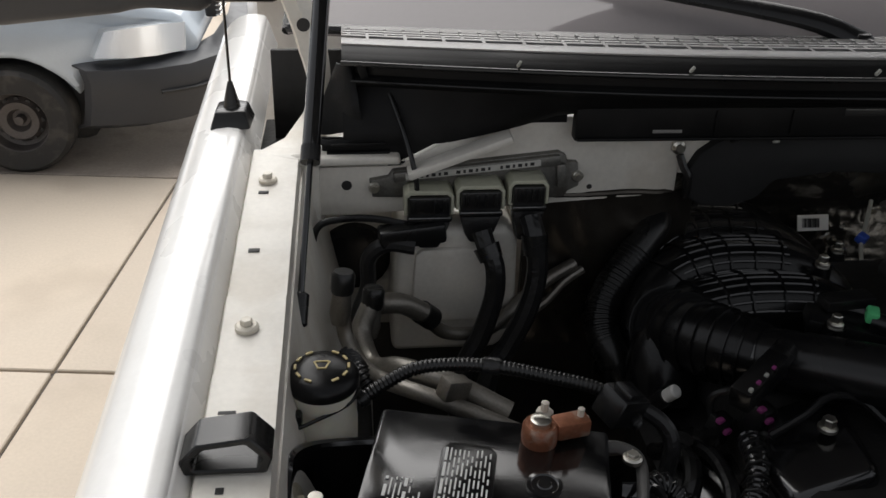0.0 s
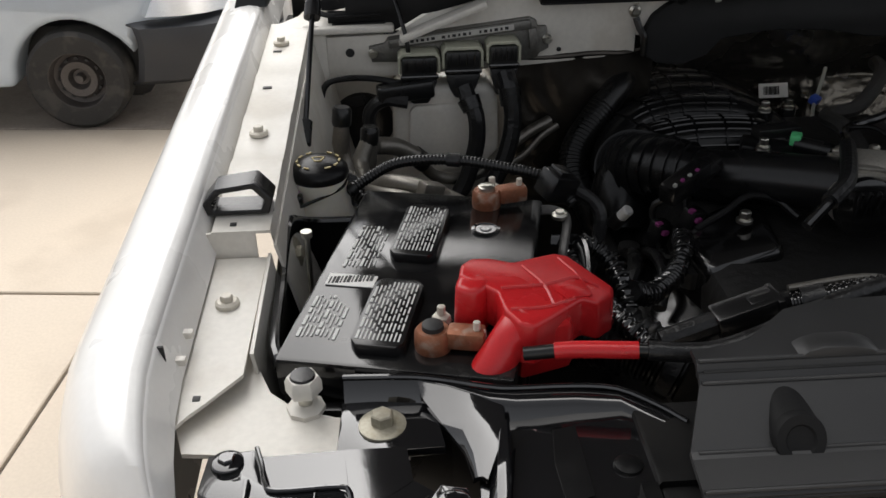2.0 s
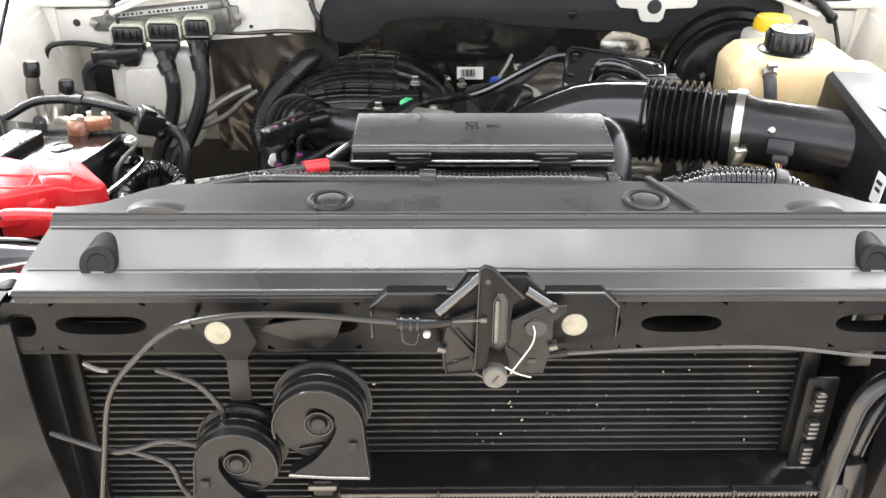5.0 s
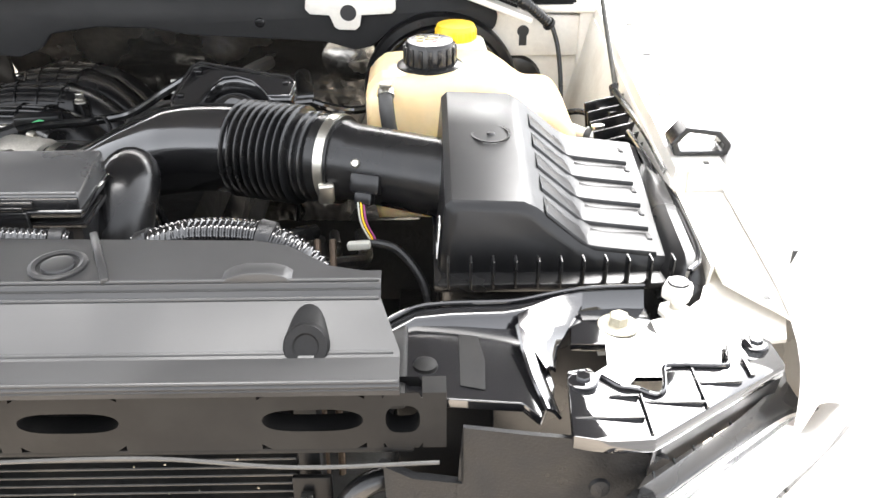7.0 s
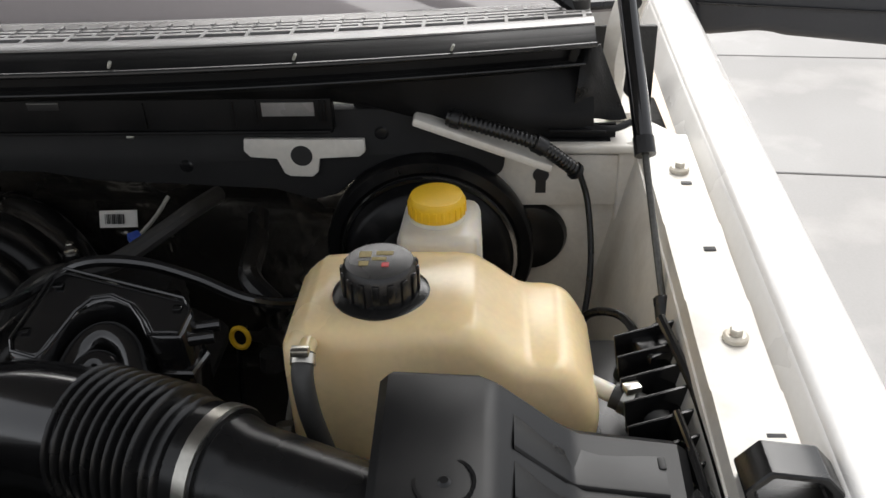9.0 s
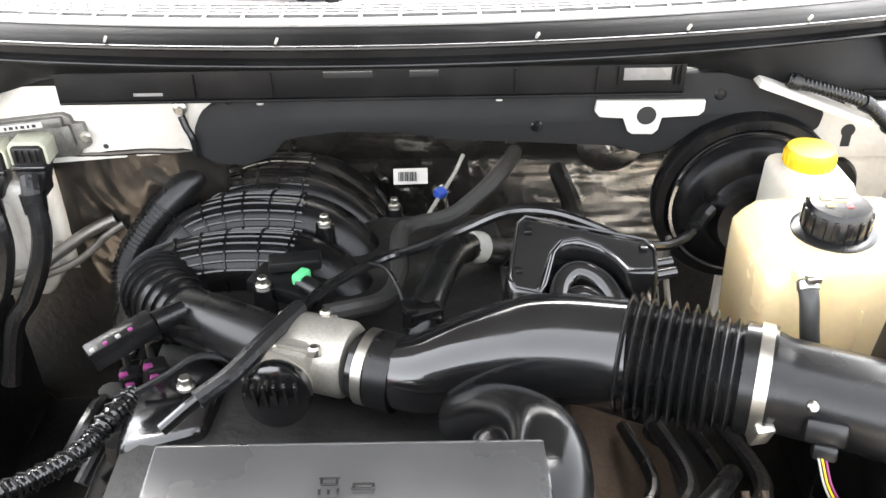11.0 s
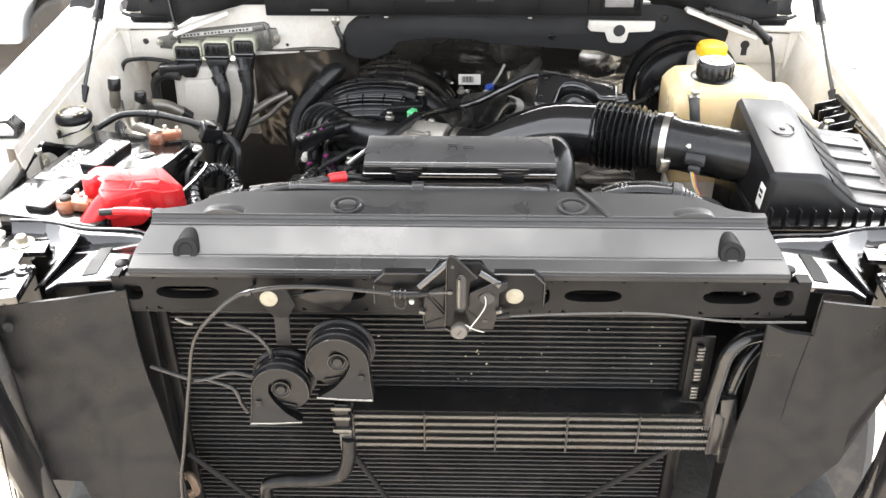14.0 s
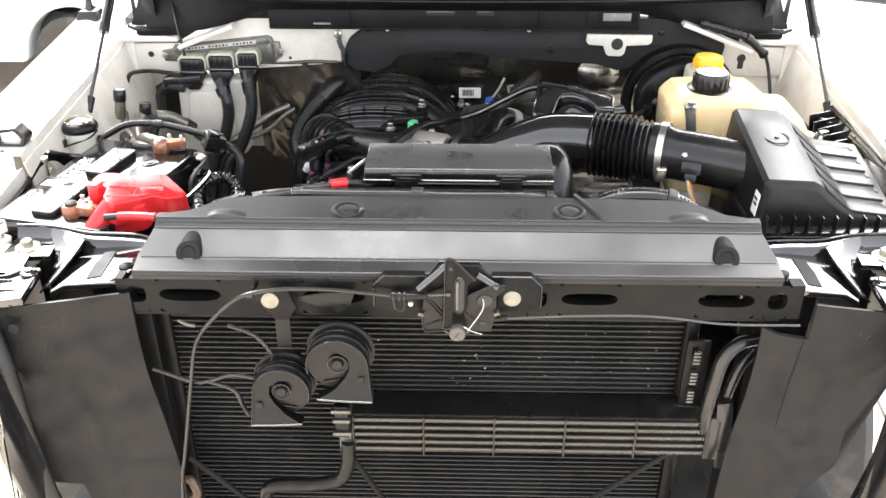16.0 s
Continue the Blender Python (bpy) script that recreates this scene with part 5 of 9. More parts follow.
def strut(s):
    t = thing("gas_strut", (s * 0.698, 0.645, 1.18), "black gas strut holding up the hood", "gas strut", "gas struts")
    a = Vector((s * 0.712, 0.620, 1.205))
    b = Vector((s * 0.701, 0.727, 1.314))
    d = (b - a).normalized()
    top = a + d * 0.56
    part("rod", sweep(B(), [a, b + d * 0.01], 0.0034, 12), CLAW if s > 0 else BLACKSTEEL, t, "slim polished rod")
    part("cylinder", sweep(B(), [b, b + d * 0.004, b + d * 0.006, top], lambda u: 0.0095, 16), BLACKSTEEL, t)
    part("ball_socket", sweep(B(), [a - d * 0.02, a - d * 0.018, a + d * 0.012, a + d * 0.014], lambda u: 0.0085 if 0.1 < u < 0.9 else 0.006, 12), PLASTIC, t)
    part("ball_stud", lathe(B(), [(0, 0), (0.008, 0), (0.007, 0.03), (0, 0.03)], a - d * 0.012, (s, 0, 0), 12), BLACKSTEEL, t)
    part("collar", sweep(B(), [b - d * 0.002, b + d * 0.016], 0.0105, 16), PLASTIC, t)


strut(-1)
strut(1)

# antenna
t = thing("antenna", (-0.801, 0.925, 1.287), "black whip antenna on a rubber base", "antenna")
bm = prism(B(), [(-0.826, 0.890), (-0.778, 0.895), (-0.776, 0.947), (-0.80, 0.960), (-0.826, 0.945)], "z", 1.284, 1.305, 0.003, taper=0.72)
part("base", bm, RUBBER, t)
part("collar", lathe(B(), [(0, 0), (0.011, 0), (0.008, 0.014), (0.006, 0.022), (0.003, 0.034), (0, 0.034)], (-0.801, 0.921, 1.302)), RUBBER, t)
part("mast", sweep(B(), [Vector((-0.801, 0.921, 1.326)), Vector((-0.803, 0.940, 2.1))], 0.0017, 8), BLACKSTEEL, t)

# ---------------------------------------------------------------- battery side
SET_OUT = Vector((-0.002, 0.006, 0.014))
t = thing("washer_filler", (-0.686, 0.500, 1.10), "milky washer fluid filler neck with a black cap", "filler neck")
part("neck", lathe(B(), [(0, 0), (0.029, 0), (0.030, 0.05), (0.0285, 0.054), (0.0285, 0.072), (0.0305, 0.076), (0.0305, 0.086), (0, 0.086)], (-0.686, 0.497, 1.10)), MILKY, t)
cap = part("cap", lathe(B(), [(0, 0.085), (0.031, 0.085), (0.0325, 0.089), (0.0315, 0.095), (0.026, 0.101), (0.014, 0.1045), (0, 0.1055)], (-0.686, 0.497, 1.10), n=40), HORNBLACK, t, "satin black domed cap with gold print")
for a in range(0, 360, 30):
    if a in (90, 270):
        continue
    x, y = -0.686 + 0.023 * math.cos(radians(a)), 0.497 + 0.023 * math.sin(radians(a))
    part("print_bar", box(B(), (x, y, 1.2034), (0.0022, 0.0065, 0.0012), 0, (0, 0, a)), GOLDINK, cap)
for dx, dy, w, l, r in ((0, 0.004, 0.012, 0.0014, 0), (-0.005, -0.001, 0.0014, 0.010, 20), (0.005, -0.001, 0.0014, 0.010, -20), (0, -0.006, 0.008, 0.0014, 0)):
    part("print_mark", box(B(), (-0.686 + dx, 0.497 + dy, 1.2055), (w, l, 0.001), 0, (0, 0, r)), GOLDINK, cap)
part("strap", sweep(B(), spline([(-0.717, 0.482, 1.172), (-0.712, 0.462, 1.165), (-0.69, 0.466, 1.17), (-0.662, 0.478, 1.178), (-0.655, 0.497, 1.184)], 6), 0.0018, 8), RUBBER, t)
part("strap_tab", box(B(), (-0.712, 0.468, 1.170), (0.018, 0.012, 0.014), 0.003), RUBBER, t)

SET_OUT = Vector((0, 0, 0))


def engine_computer():
    t = thing("engine_computer", (-0.505, 0.87, 1.195), "flat aged aluminium engine computer with three plugs", "control unit")

    def slope(x):
        return 0.105 * (x + 0.505)

    edge = [(-0.640, 1.222), (-0.644, 1.248), (-0.620, 1.250), (-0.614, 1.259), (-0.402, 1.259), (-0.392, 1.252), (-0.390, 1.242), (-0.376, 1.240), (-0.372, 1.203), (-0.386, 1.197), (-0.390, 1.189), (-0.43, 1.189), (-0.60, 1.216)]
    mid = (-0.505, 1.225)
    for name, y0, y1, shrink, m, words in (("gasket", 0.8725, 0.8795, 1.0, RUBBER, "black rubber gasket"), ("case", 0.862, 0.875, 0.955, PCMALU, "")):
        poly = [(mid[0] + (x - mid[0]) * shrink, mid[1] + (z - mid[1]) * (shrink - 0.09 * (shrink < 1)) + slope(x)) for x, z in edge]
        part(name, prism(B(), poly, "y", y0, y1, 0.0015), m, t, words)
    tilt = (0, -6, 0)
    part("ridge", box(B(), (-0.507, 0.860, 1.246), (0.205, 0.010, 0.014), 0.003, tilt), PCMALU, t)
    strip = part("label_strip", box(B(), (-0.512, 0.8546, 1.246), (0.165, 0.0016, 0.008), 0.0004, tilt), LABELGREY, t, "faded white label strip")
    for k in range(20):
        if k % 7 != 6:
            x = -0.583 + 0.0075 * k
            part("print_bar", box(B(), (x, 0.8536, 1.246 + slope(x + 0.007)), (0.003 + 0.002 * (k % 2), 0.0005, 0.004)), INK, strip)
    for x, z in ((-0.632, 1.222), (-0.381, 1.234)):
        part("screw", hexbolt(B(), (x, 0.860, z), (0, -1, 0), 0.0045, 0.007, 0.005), ZINC, t)
    part("end_rib", box(B(), (-0.402, 0.860, 1.236), (0.012, 0.008, 0.030), 0.002, tilt), PCMALU, t)
    for x, w, drop in ((-0.567, 0.060, 0.0), (-0.505, 0.059, 0.0), (-0.447, 0.049, 0.004)):
        z = 1.219 + slope(x)
        y = 0.846
        # pale hood of the socket, open in front, with the black plug in it
        bm = prism(B(), [(x - w / 2, z - 0.014), (x - w / 2, z + 0.010), (x - w / 2 + 0.006, z + 0.017), (x + w / 2 - 0.006, z + 0.017), (x + w / 2, z + 0.010), (x + w / 2, z - 0.014), (x + w / 2 - 0.004, z - 0.014), (x + w / 2 - 0.004, z + 0.008), (x + w / 2 - 0.008, z + 0.012), (x - w / 2 + 0.008, z + 0.012), (x - w / 2 + 0.004, z + 0.008), (x - w / 2 + 0.004, z - 0.014)], "y", y - 0.016, 0.864, 0.0008)
        part("socket", bm, SOCKET, t, "pale greenish plug socket")
        plug = part("plug", box(B(), (x, y - 0.004, z - 0.006), (w - 0.010, 0.034, 0.034), 0.003), PLASTIC, t, "black cable plug")
        for k in range(4):
            part("rib", box(B(), (x - w / 2 + 0.012 + k * (w - 0.024) / 3, y - 0.0225, z + 0.001), (0.003, 0.004, 0.016), 0.0008), PLASTIC, plug)
        part("lock_bar", box(B(), (x, y - 0.022, z - 0.016), (w - 0.006, 0.008, 0.007), 0.0025), SHINY, plug)
        part("plug_boot", prism(B(), [(x - w / 2 + 0.004, z - 0.020), (x + w / 2 - 0.004, z - 0.020), (x + w / 2 - 0.012, z - 0.042 - drop), (x + 0.012, z - 0.056 - drop), (x - 0.012, z - 0.056 - drop), (x - w / 2 + 0.010, z - 0.042 - drop)], "y", y - 0.024, y + 0.008, 0.004), TAPE, t)
    bm = box(B(), (-0.588, 0.822, 1.178), (0.082, 0.026, 0.026), 0.005, (0, -4, 6))
    part("lever", bm, PLASTIC, t, "black swing lever of the plug")
    return t


engine_computer()
SET_OUT = Vector((0, 0, 0))


def cable(name, pts, r, label, material=TAPE, category="cable", group="", steps=8, n=10):
    return solo(name, hose(B(), pts, r, n, steps), material, label, category, group)


def loom(name, pts, r, label, pitch=0.006, depth=0.0012, material=RUBBER):
    t = thing(name, pts[0], label, "cable")
    part("conduit", ribbed(B(), pts, r, depth, pitch, 12), material, t, "ribbed conduit", sharp=50)
    line = spline(pts, 8)
    for k in (1, len(line) // 2, len(line) - 4):
        part("tape_band", sweep(B(), line[k:k + 3], r + depth + 0.0006, 12), TAPE, t, "wound black tape band")
    return t


cable("plug_harness", [(-0.505, 0.812, 1.185), (-0.498, 0.800, 1.165), (-0.490, 0.790, 1.148), (-0.490, 0.784, 1.110), (-0.505, 0.776, 1.058), (-0.525, 0.765, 1.018), (-0.535, 0.74, 0.94)], 0.0125, "taped black harness hanging from a computer plug", group="computer harnesses")
cable("plug_harness", [(-0.446, 0.818, 1.200), (-0.441, 0.800, 1.178), (-0.438, 0.790, 1.136), (-0.449, 0.780, 1.090), (-0.473, 0.770, 1.040), (-0.495, 0.758, 1.008), (-0.51, 0.73, 0.93)], 0.0130, "taped black harness hanging from a computer plug", group="computer harnesses")
for a, b in (((-0.500, 0.802, 1.170), (-0.494, 0.794, 1.156)), ((-0.442, 0.803, 1.184), (-0.440, 0.796, 1.160))):
    solo("tape_cuff", sweep(B(), [Vector(a), Vector(b)], lambda u: 0.0165 - 0.002 * u, 14), RUBBER, "wide black tape cuff round a harness", "tape", "tape cuffs")
cable("side_harness", [(-0.585, 0.812, 1.165), (-0.618, 0.815, 1.168), (-0.640, 0.815, 1.150), (-0.642, 0.810, 1.112), (-0.656, 0.79, 1.08), (-0.67, 0.76, 1.03)], 0.010, "taped black harness looping down beside the computer")
cable("thin_cable", [(-0.590, 0.830, 1.186), (-0.634, 0.830, 1.195), (-0.673, 0.822, 1.199), (-0.700, 0.815, 1.192), (-0.708, 0.808, 1.155), (-0.706, 0.800, 1.089)], 0.0045, "thin black cable along the white wall", RUBBER)
cable("upper_cable", [(-0.585, 0.845, 1.19), (-0.582, 0.836, 1.235), (-0.592, 0.852, 1.28), (-0.612, 0.90, 1.33), (-0.63, 0.94, 1.36)], 0.0032, "thin black cable rising to the cowl", RUBBER)
loom("washer_hose", [(-0.657, 0.502, 1.178), (-0.637, 0.508, 1.190), (-0.602, 0.512, 1.206), (-0.547, 0.505, 1.211), (-0.491, 0.492, 1.206), (-0.440, 0.478, 1.196), (-0.415, 0.455, 1.175)], 0.0065, "thin ribbed black hose behind the battery", 0.004, 0.0008)


def ac_lines():
    t = thing("coolant_pipes", (-0.60, 0.7, 1.0), "bare aluminium air conditioning pipes with black caps", "pipes")
    part("pipe", hose(B(), [(-0.641, 0.718, 1.142), (-0.634, 0.742, 1.130), (-0.605, 0.754, 1.122), (-0.577, 0.764, 1.102)], 0.0125, 14), ALU, t, "thick dull metal tube")
    part("joint", sweep(B(), [Vector((-0.580, 0.763, 1.104)), Vector((-0.566, 0.772, 1.088))], 0.0145, 16), RUBBER, t)
    part("pipe", hose(B(), [(-0.570, 0.770, 1.094), (-0.561, 0.778, 1.073), (-0.545, 0.786, 1.058), (-0.515, 0.795, 1.050), (-0.484, 0.805, 1.053), (-0.447, 0.830, 1.074), (-0.405, 0.850, 1.096), (-0.372, 0.865, 1.107)], 0.0085, 12), ALU, t)
    part("pipe", hose(B(), [(-0.500, 0.806, 1.046), (-0.458, 0.820, 1.049), (-0.417, 0.837, 1.062), (-0.386, 0.853, 1.086), (-0.360, 0.862, 1.10)], 0.0055, 10), ALU, t)
    part("pipe", hose(B(), [(-0.672, 0.678, 1.165), (-0.668, 0.668, 1.135), (-0.652, 0.640, 1.118), (-0.629, 0.595, 1.130), (-0.60, 0.565, 1.138), (-0.555, 0.545, 1.13), (-0.50, 0.53, 1.11)], 0.0085, 12), ALU, t)
    part("pipe", hose(B(), [(-0.641, 0.706, 1.150), (-0.652, 0.690, 1.125), (-0.640, 0.650, 1.110), (-0.616, 0.610, 1.135), (-0.592, 0.588, 1.142), (-0.56, 0.572, 1.138), (-0.51, 0.55, 1.12)], 0.0115, 12), ALU, t)
    part("bellow", ribbed(B(), [(-0.668, 0.655, 1.12), (-0.655, 0.622, 1.122), (-0.640, 0.600, 1.112)], 0.012, 0.002, 0.005, 14), RUBBER, t, "ribbed black sleeve")
    for x, y, z in ((-0.672, 0.668, 1.185), (-0.640, 0.706, 1.142)):
        part("valve", lathe(B(), [(0, -0.030), (0.009, -0.030), (0.0115, -0.018), (0.0095, 0.012), (0, 0.012)], (x, y, z), (0.1, 0.1, 1), 16), ALU, t)
        part("valve_cap", lathe(B(), [(0, 0.006), (0.0115, 0.006), (0.0125, 0.010), (0.0125, 0.026), (0.010, 0.030), (0, 0.030)], (x, y, z), (0.1, 0.1, 1), 12), RUBBER, t, "black valve cap")
    part("pipe_clamp", box(B(), (-0.565, 0.556, 1.148), (0.03, 0.018, 0.022), 0.003, (0, 20, 30)), ALU, t)
    return t


ac_lines()


def red_cover():
    t = thing("terminal_cover", (-0.49, 0.18, 1.20), "bright red soft plastic battery terminal cover", "terminal cover")

    def fall(v):
        v.co.z -= 0.20 * max(0, v.co.x + 0.545) + 0.30 * max(0, v.co.x + 0.455)
        return v
    out = [(-0.557, 0.216), (-0.554, 0.234), (-0.545, 0.244), (-0.530, 0.249), (-0.508, 0.247), (-0.492, 0.258), (-0.468, 0.273), (-0.456, 0.272), (-0.418, 0.243), (-0.424, 0.226), (-0.441, 0.202), (-0.456, 0.199), (-0.464, 0.190), (-0.488, 0.164), (-0.502, 0.150), (-0.514, 0.152), (-0.524, 0.170), (-0.527, 0.196)]
    bm = prism(B(), out, "z", 1.202, 1.239, 0.0035, 3, taper=0.97)
    for v in bm.verts:
        fall(v)
    part("hood", bm, RED, t)

    def seam(line, wide=0.0017):
        bm = sweep(B(), spline([(x, y, 1.2392) for x, y in line], 6), wide, 6, 0.7)
        for v in bm.verts:
            fall(v)
        part("moulded_line", bm, RED, t)
    for line in (((-0.500, 0.240), (-0.486, 0.214), (-0.482, 0.186)), ((-0.466, 0.262), (-0.452, 0.232), (-0.450, 0.206)), ((-0.522, 0.200), (-0.486, 0.214), (-0.458, 0.232), (-0.436, 0.232)), ((-0.518, 0.170), (-0.490, 0.180), (-0.463, 0.198))):
        seam(line)
    bm = prism(B(), [(-0.482, 0.212), (-0.452, 0.228), (-0.446, 0.210), (-0.470, 0.194)], "z", 1.2375, 1.2412, 0.001)
    for v in bm.verts:
        fall(v)
    part("raised_field", bm, RED, t)
    part("corner_box", prism(B(), [(-0.561, 0.202), (-0.557, 0.222), (-0.537, 0.227), (-0.527, 0.210), (-0.537, 0.194), (-0.550, 0.192)], "z", 1.194, 1.2375, 0.005, 3, taper=0.88), RED, t)
    bm = hose(B(), [(-0.508, 0.178, 1.221), (-0.518, 0.166, 1.212), (-0.532, 0.156, 1.194), (-0.545, 0.148, 1.176)], lambda u: 0.0145 + 0.0018 * u, 18)
    part("sleeve", bm, RED, t, "red cable sleeve")
    part("skirt", prism(B(), [(-0.512, 0.160), (-0.468, 0.174), (-0.462, 0.196), (-0.515, 0.190)], "z", 1.172, 1.215, 0.005, 2, taper=0.9), RED, t)
    return t


red_cover()
t = thing("battery_cable", (-0.33, 0.13, 1.22), "black battery cable with red marker sleeves", "cable")
run = [(-0.512, 0.140, 1.214), (-0.475, 0.134, 1.220), (-0.43, 0.124, 1.224), (-0.37, 0.118, 1.226), (-0.28, 0.142, 1.245), (-0.21, 0.166, 1.250), (-0.159, 0.188, 1.250), (-0.12, 0.20, 1.240)]
line = spline(run, 8)
part("core", sweep(B(), line, 0.0054, 12), RUBBER, t)
part("red_sleeve", sweep(B(), line[5:17], 0.0066, 12), RED, t, "red marker sleeve")
part("red_sleeve", sweep(B(), line[44:49], 0.0085, 12), RED, t, "red marker sleeve")
part("tape_wrap", sweep(B(), line[17:44], 0.0074, 12), TAPE, t)

def wound(name, pts, r, label):
    """A conduit wound with a spiral of shiny tape."""
    t = thing(name, pts[0], label, "cable", "wound looms")
    part("conduit", ribbed(B(), pts, r, 0.0016, 0.007, 12), SHINY, t, sharp=40)
    line = spline(pts, 20)
    bm = B()
    turn = []
    for i, p in enumerate(line):
        d = (line[min(i + 1, len(line) - 1)] - line[max(i - 1, 0)]).normalized()
        u = d.orthogonal().normalized()
        a = i * 0.9
        turn.append(p + (r + 0.0004) * (math.cos(a) * u + math.sin(a) * d.cross(u)))
    part("tape_spiral", sweep(bm, turn, 0.0016, 5), TAPE, t)
    return t


wound("looped_harness", [(-0.385, 0.215, 1.150), (-0.407, 0.25, 1.161), (-0.429, 0.31, 1.160), (-0.432, 0.36, 1.158), (-0.420, 0.405, 1.150), (-0.400, 0.415, 1.144), (-0.382, 0.395, 1.131), (-0.375, 0.36, 1.117), (-0.372, 0.33, 1.09)], 0.0105, "black tape-wound loom standing in a loop beside the battery")
cable("bracket_harness", [(-0.425, 0.475, 1.186), (-0.409, 0.47, 1.183), (-0.392, 0.46, 1.174), (-0.385, 0.45, 1.157), (-0.391, 0.44, 1.123), (-0.401, 0.43, 1.097), (-0.41, 0.42, 1.06)], 0.0075, "taped black harness bending down beside the battery bracket")
wound("cross_harness", [(-0.372, 0.355, 1.125), (-0.350, 0.380, 1.103), (-0.329, 0.407, 1.089), (-0.293, 0.455, 1.081), (-0.272, 0.500, 1.088), (-0.262, 0.540, 1.080)], 0.0115, "black tape-wound loom sagging across to the engine")
loom("lower_hose", [(-0.45, 0.31, 1.105), (-0.415, 0.29, 1.118), (-0.385, 0.27, 1.118), (-0.345, 0.245, 1.105)], 0.030, "wide ribbed black hose low beside the battery", 0.008, 0.003)
cable("engine_harness", [(-0.335, 0.50, 1.02), (-0.318, 0.53, 1.045), (-0.315, 0.57, 1.04), (-0.325, 0.62, 1.00)], 0.010, "dark harness deep beside the engine", RUBBER, group="engine wiring")
cable("engine_harness", [(-0.305, 0.46, 1.03), (-0.290, 0.50, 1.05), (-0.288, 0.56, 1.045), (-0.295, 0.62, 1.01)], 0.008, "dark harness deep beside the engine", TAPE, group="engine wiring")
for k in range(4):
    x = 0.235 + 0.035 * k
    cable("engine_harness", [(x - 0.05, 0.27 + 0.02 * k, 1.06), (x, 0.34, 1.085 + 0.006 * k), (x + 0.04, 0.40, 1.08), (x + 0.03, 0.50, 1.06)], 0.007 + 0.002 * (k % 2), "dusty black wiring harness deep in the bay", (RUBBER, TAPE)[k % 2], group="engine wiring")
t = thing("harness_plug", (-0.34, 0.17, 1.20), "black harness connector behind the radiator cover", "connector")
part("lead", hose(B(), [(-0.40, 0.165, 1.20), (-0.33, 0.17, 1.222), (-0.28, 0.18, 1.225)], 0.0095, 10), TAPE, t)
part("housing", box(B(), (-0.335, 0.170, 1.220), (0.050, 0.024, 0.022), 0.003, (0, -16, 6)), PLASTIC, t, "black plug housing")
part("lock", box(B(), (-0.325, 0.169, 1.233), (0.018, 0.010, 0.004), 0.001, (0, -16, 6)), PLASTIC, t)
part("collar", box(B(), (-0.310, 0.173, 1.224), (0.006, 0.028, 0.026), 0.002, (0, -12, 6)), PLASTIC, t)
cable("pale_wire", [(-0.30, 0.178, 1.236), (-0.25, 0.178, 1.243), (-0.22, 0.183, 1.238), (-0.18, 0.2, 1.22)], 0.0028, "thin dull wire beside the battery cable", ALU)
t = thing("harness_connector", (-0.43, 0.45, 1.17), "black multi-pin connector behind the battery", "connector")
part("body", box(B(), (-0.432, 0.462, 1.195), (0.035, 0.03, 0.03), 0.003, (10, 20, 30)), PLASTIC, t)
part("latch", box(B(), (-0.428, 0.458, 1.213), (0.018, 0.02, 0.006), 0.001, (10, 20, 30)), PLASTIC, t)


# ---------------------------------------------------------------- engine
def engine():
    t = thing("engine_block", (-0.05, 0.55, 0.62), "engine block near black from the shade deep in the bay", "engine")
    # filler mass, dark so the depth below the intake reads as shade
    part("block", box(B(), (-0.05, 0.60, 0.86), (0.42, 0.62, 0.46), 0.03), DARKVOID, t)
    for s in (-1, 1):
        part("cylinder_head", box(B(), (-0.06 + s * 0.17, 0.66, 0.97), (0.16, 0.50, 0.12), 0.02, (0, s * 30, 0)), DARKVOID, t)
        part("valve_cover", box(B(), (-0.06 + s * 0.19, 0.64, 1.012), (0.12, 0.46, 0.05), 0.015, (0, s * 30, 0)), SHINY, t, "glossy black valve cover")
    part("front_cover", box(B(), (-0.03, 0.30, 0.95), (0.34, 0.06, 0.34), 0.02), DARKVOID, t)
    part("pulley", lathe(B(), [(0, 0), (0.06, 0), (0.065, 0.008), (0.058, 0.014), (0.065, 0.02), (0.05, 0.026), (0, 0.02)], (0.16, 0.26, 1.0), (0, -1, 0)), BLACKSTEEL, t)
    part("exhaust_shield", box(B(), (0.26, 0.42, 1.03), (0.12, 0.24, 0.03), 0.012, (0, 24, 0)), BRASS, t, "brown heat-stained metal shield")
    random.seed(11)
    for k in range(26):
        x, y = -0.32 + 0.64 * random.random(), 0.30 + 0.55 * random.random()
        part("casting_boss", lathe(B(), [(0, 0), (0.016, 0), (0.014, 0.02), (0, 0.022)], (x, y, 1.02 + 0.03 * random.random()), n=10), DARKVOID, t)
    return t


engine()


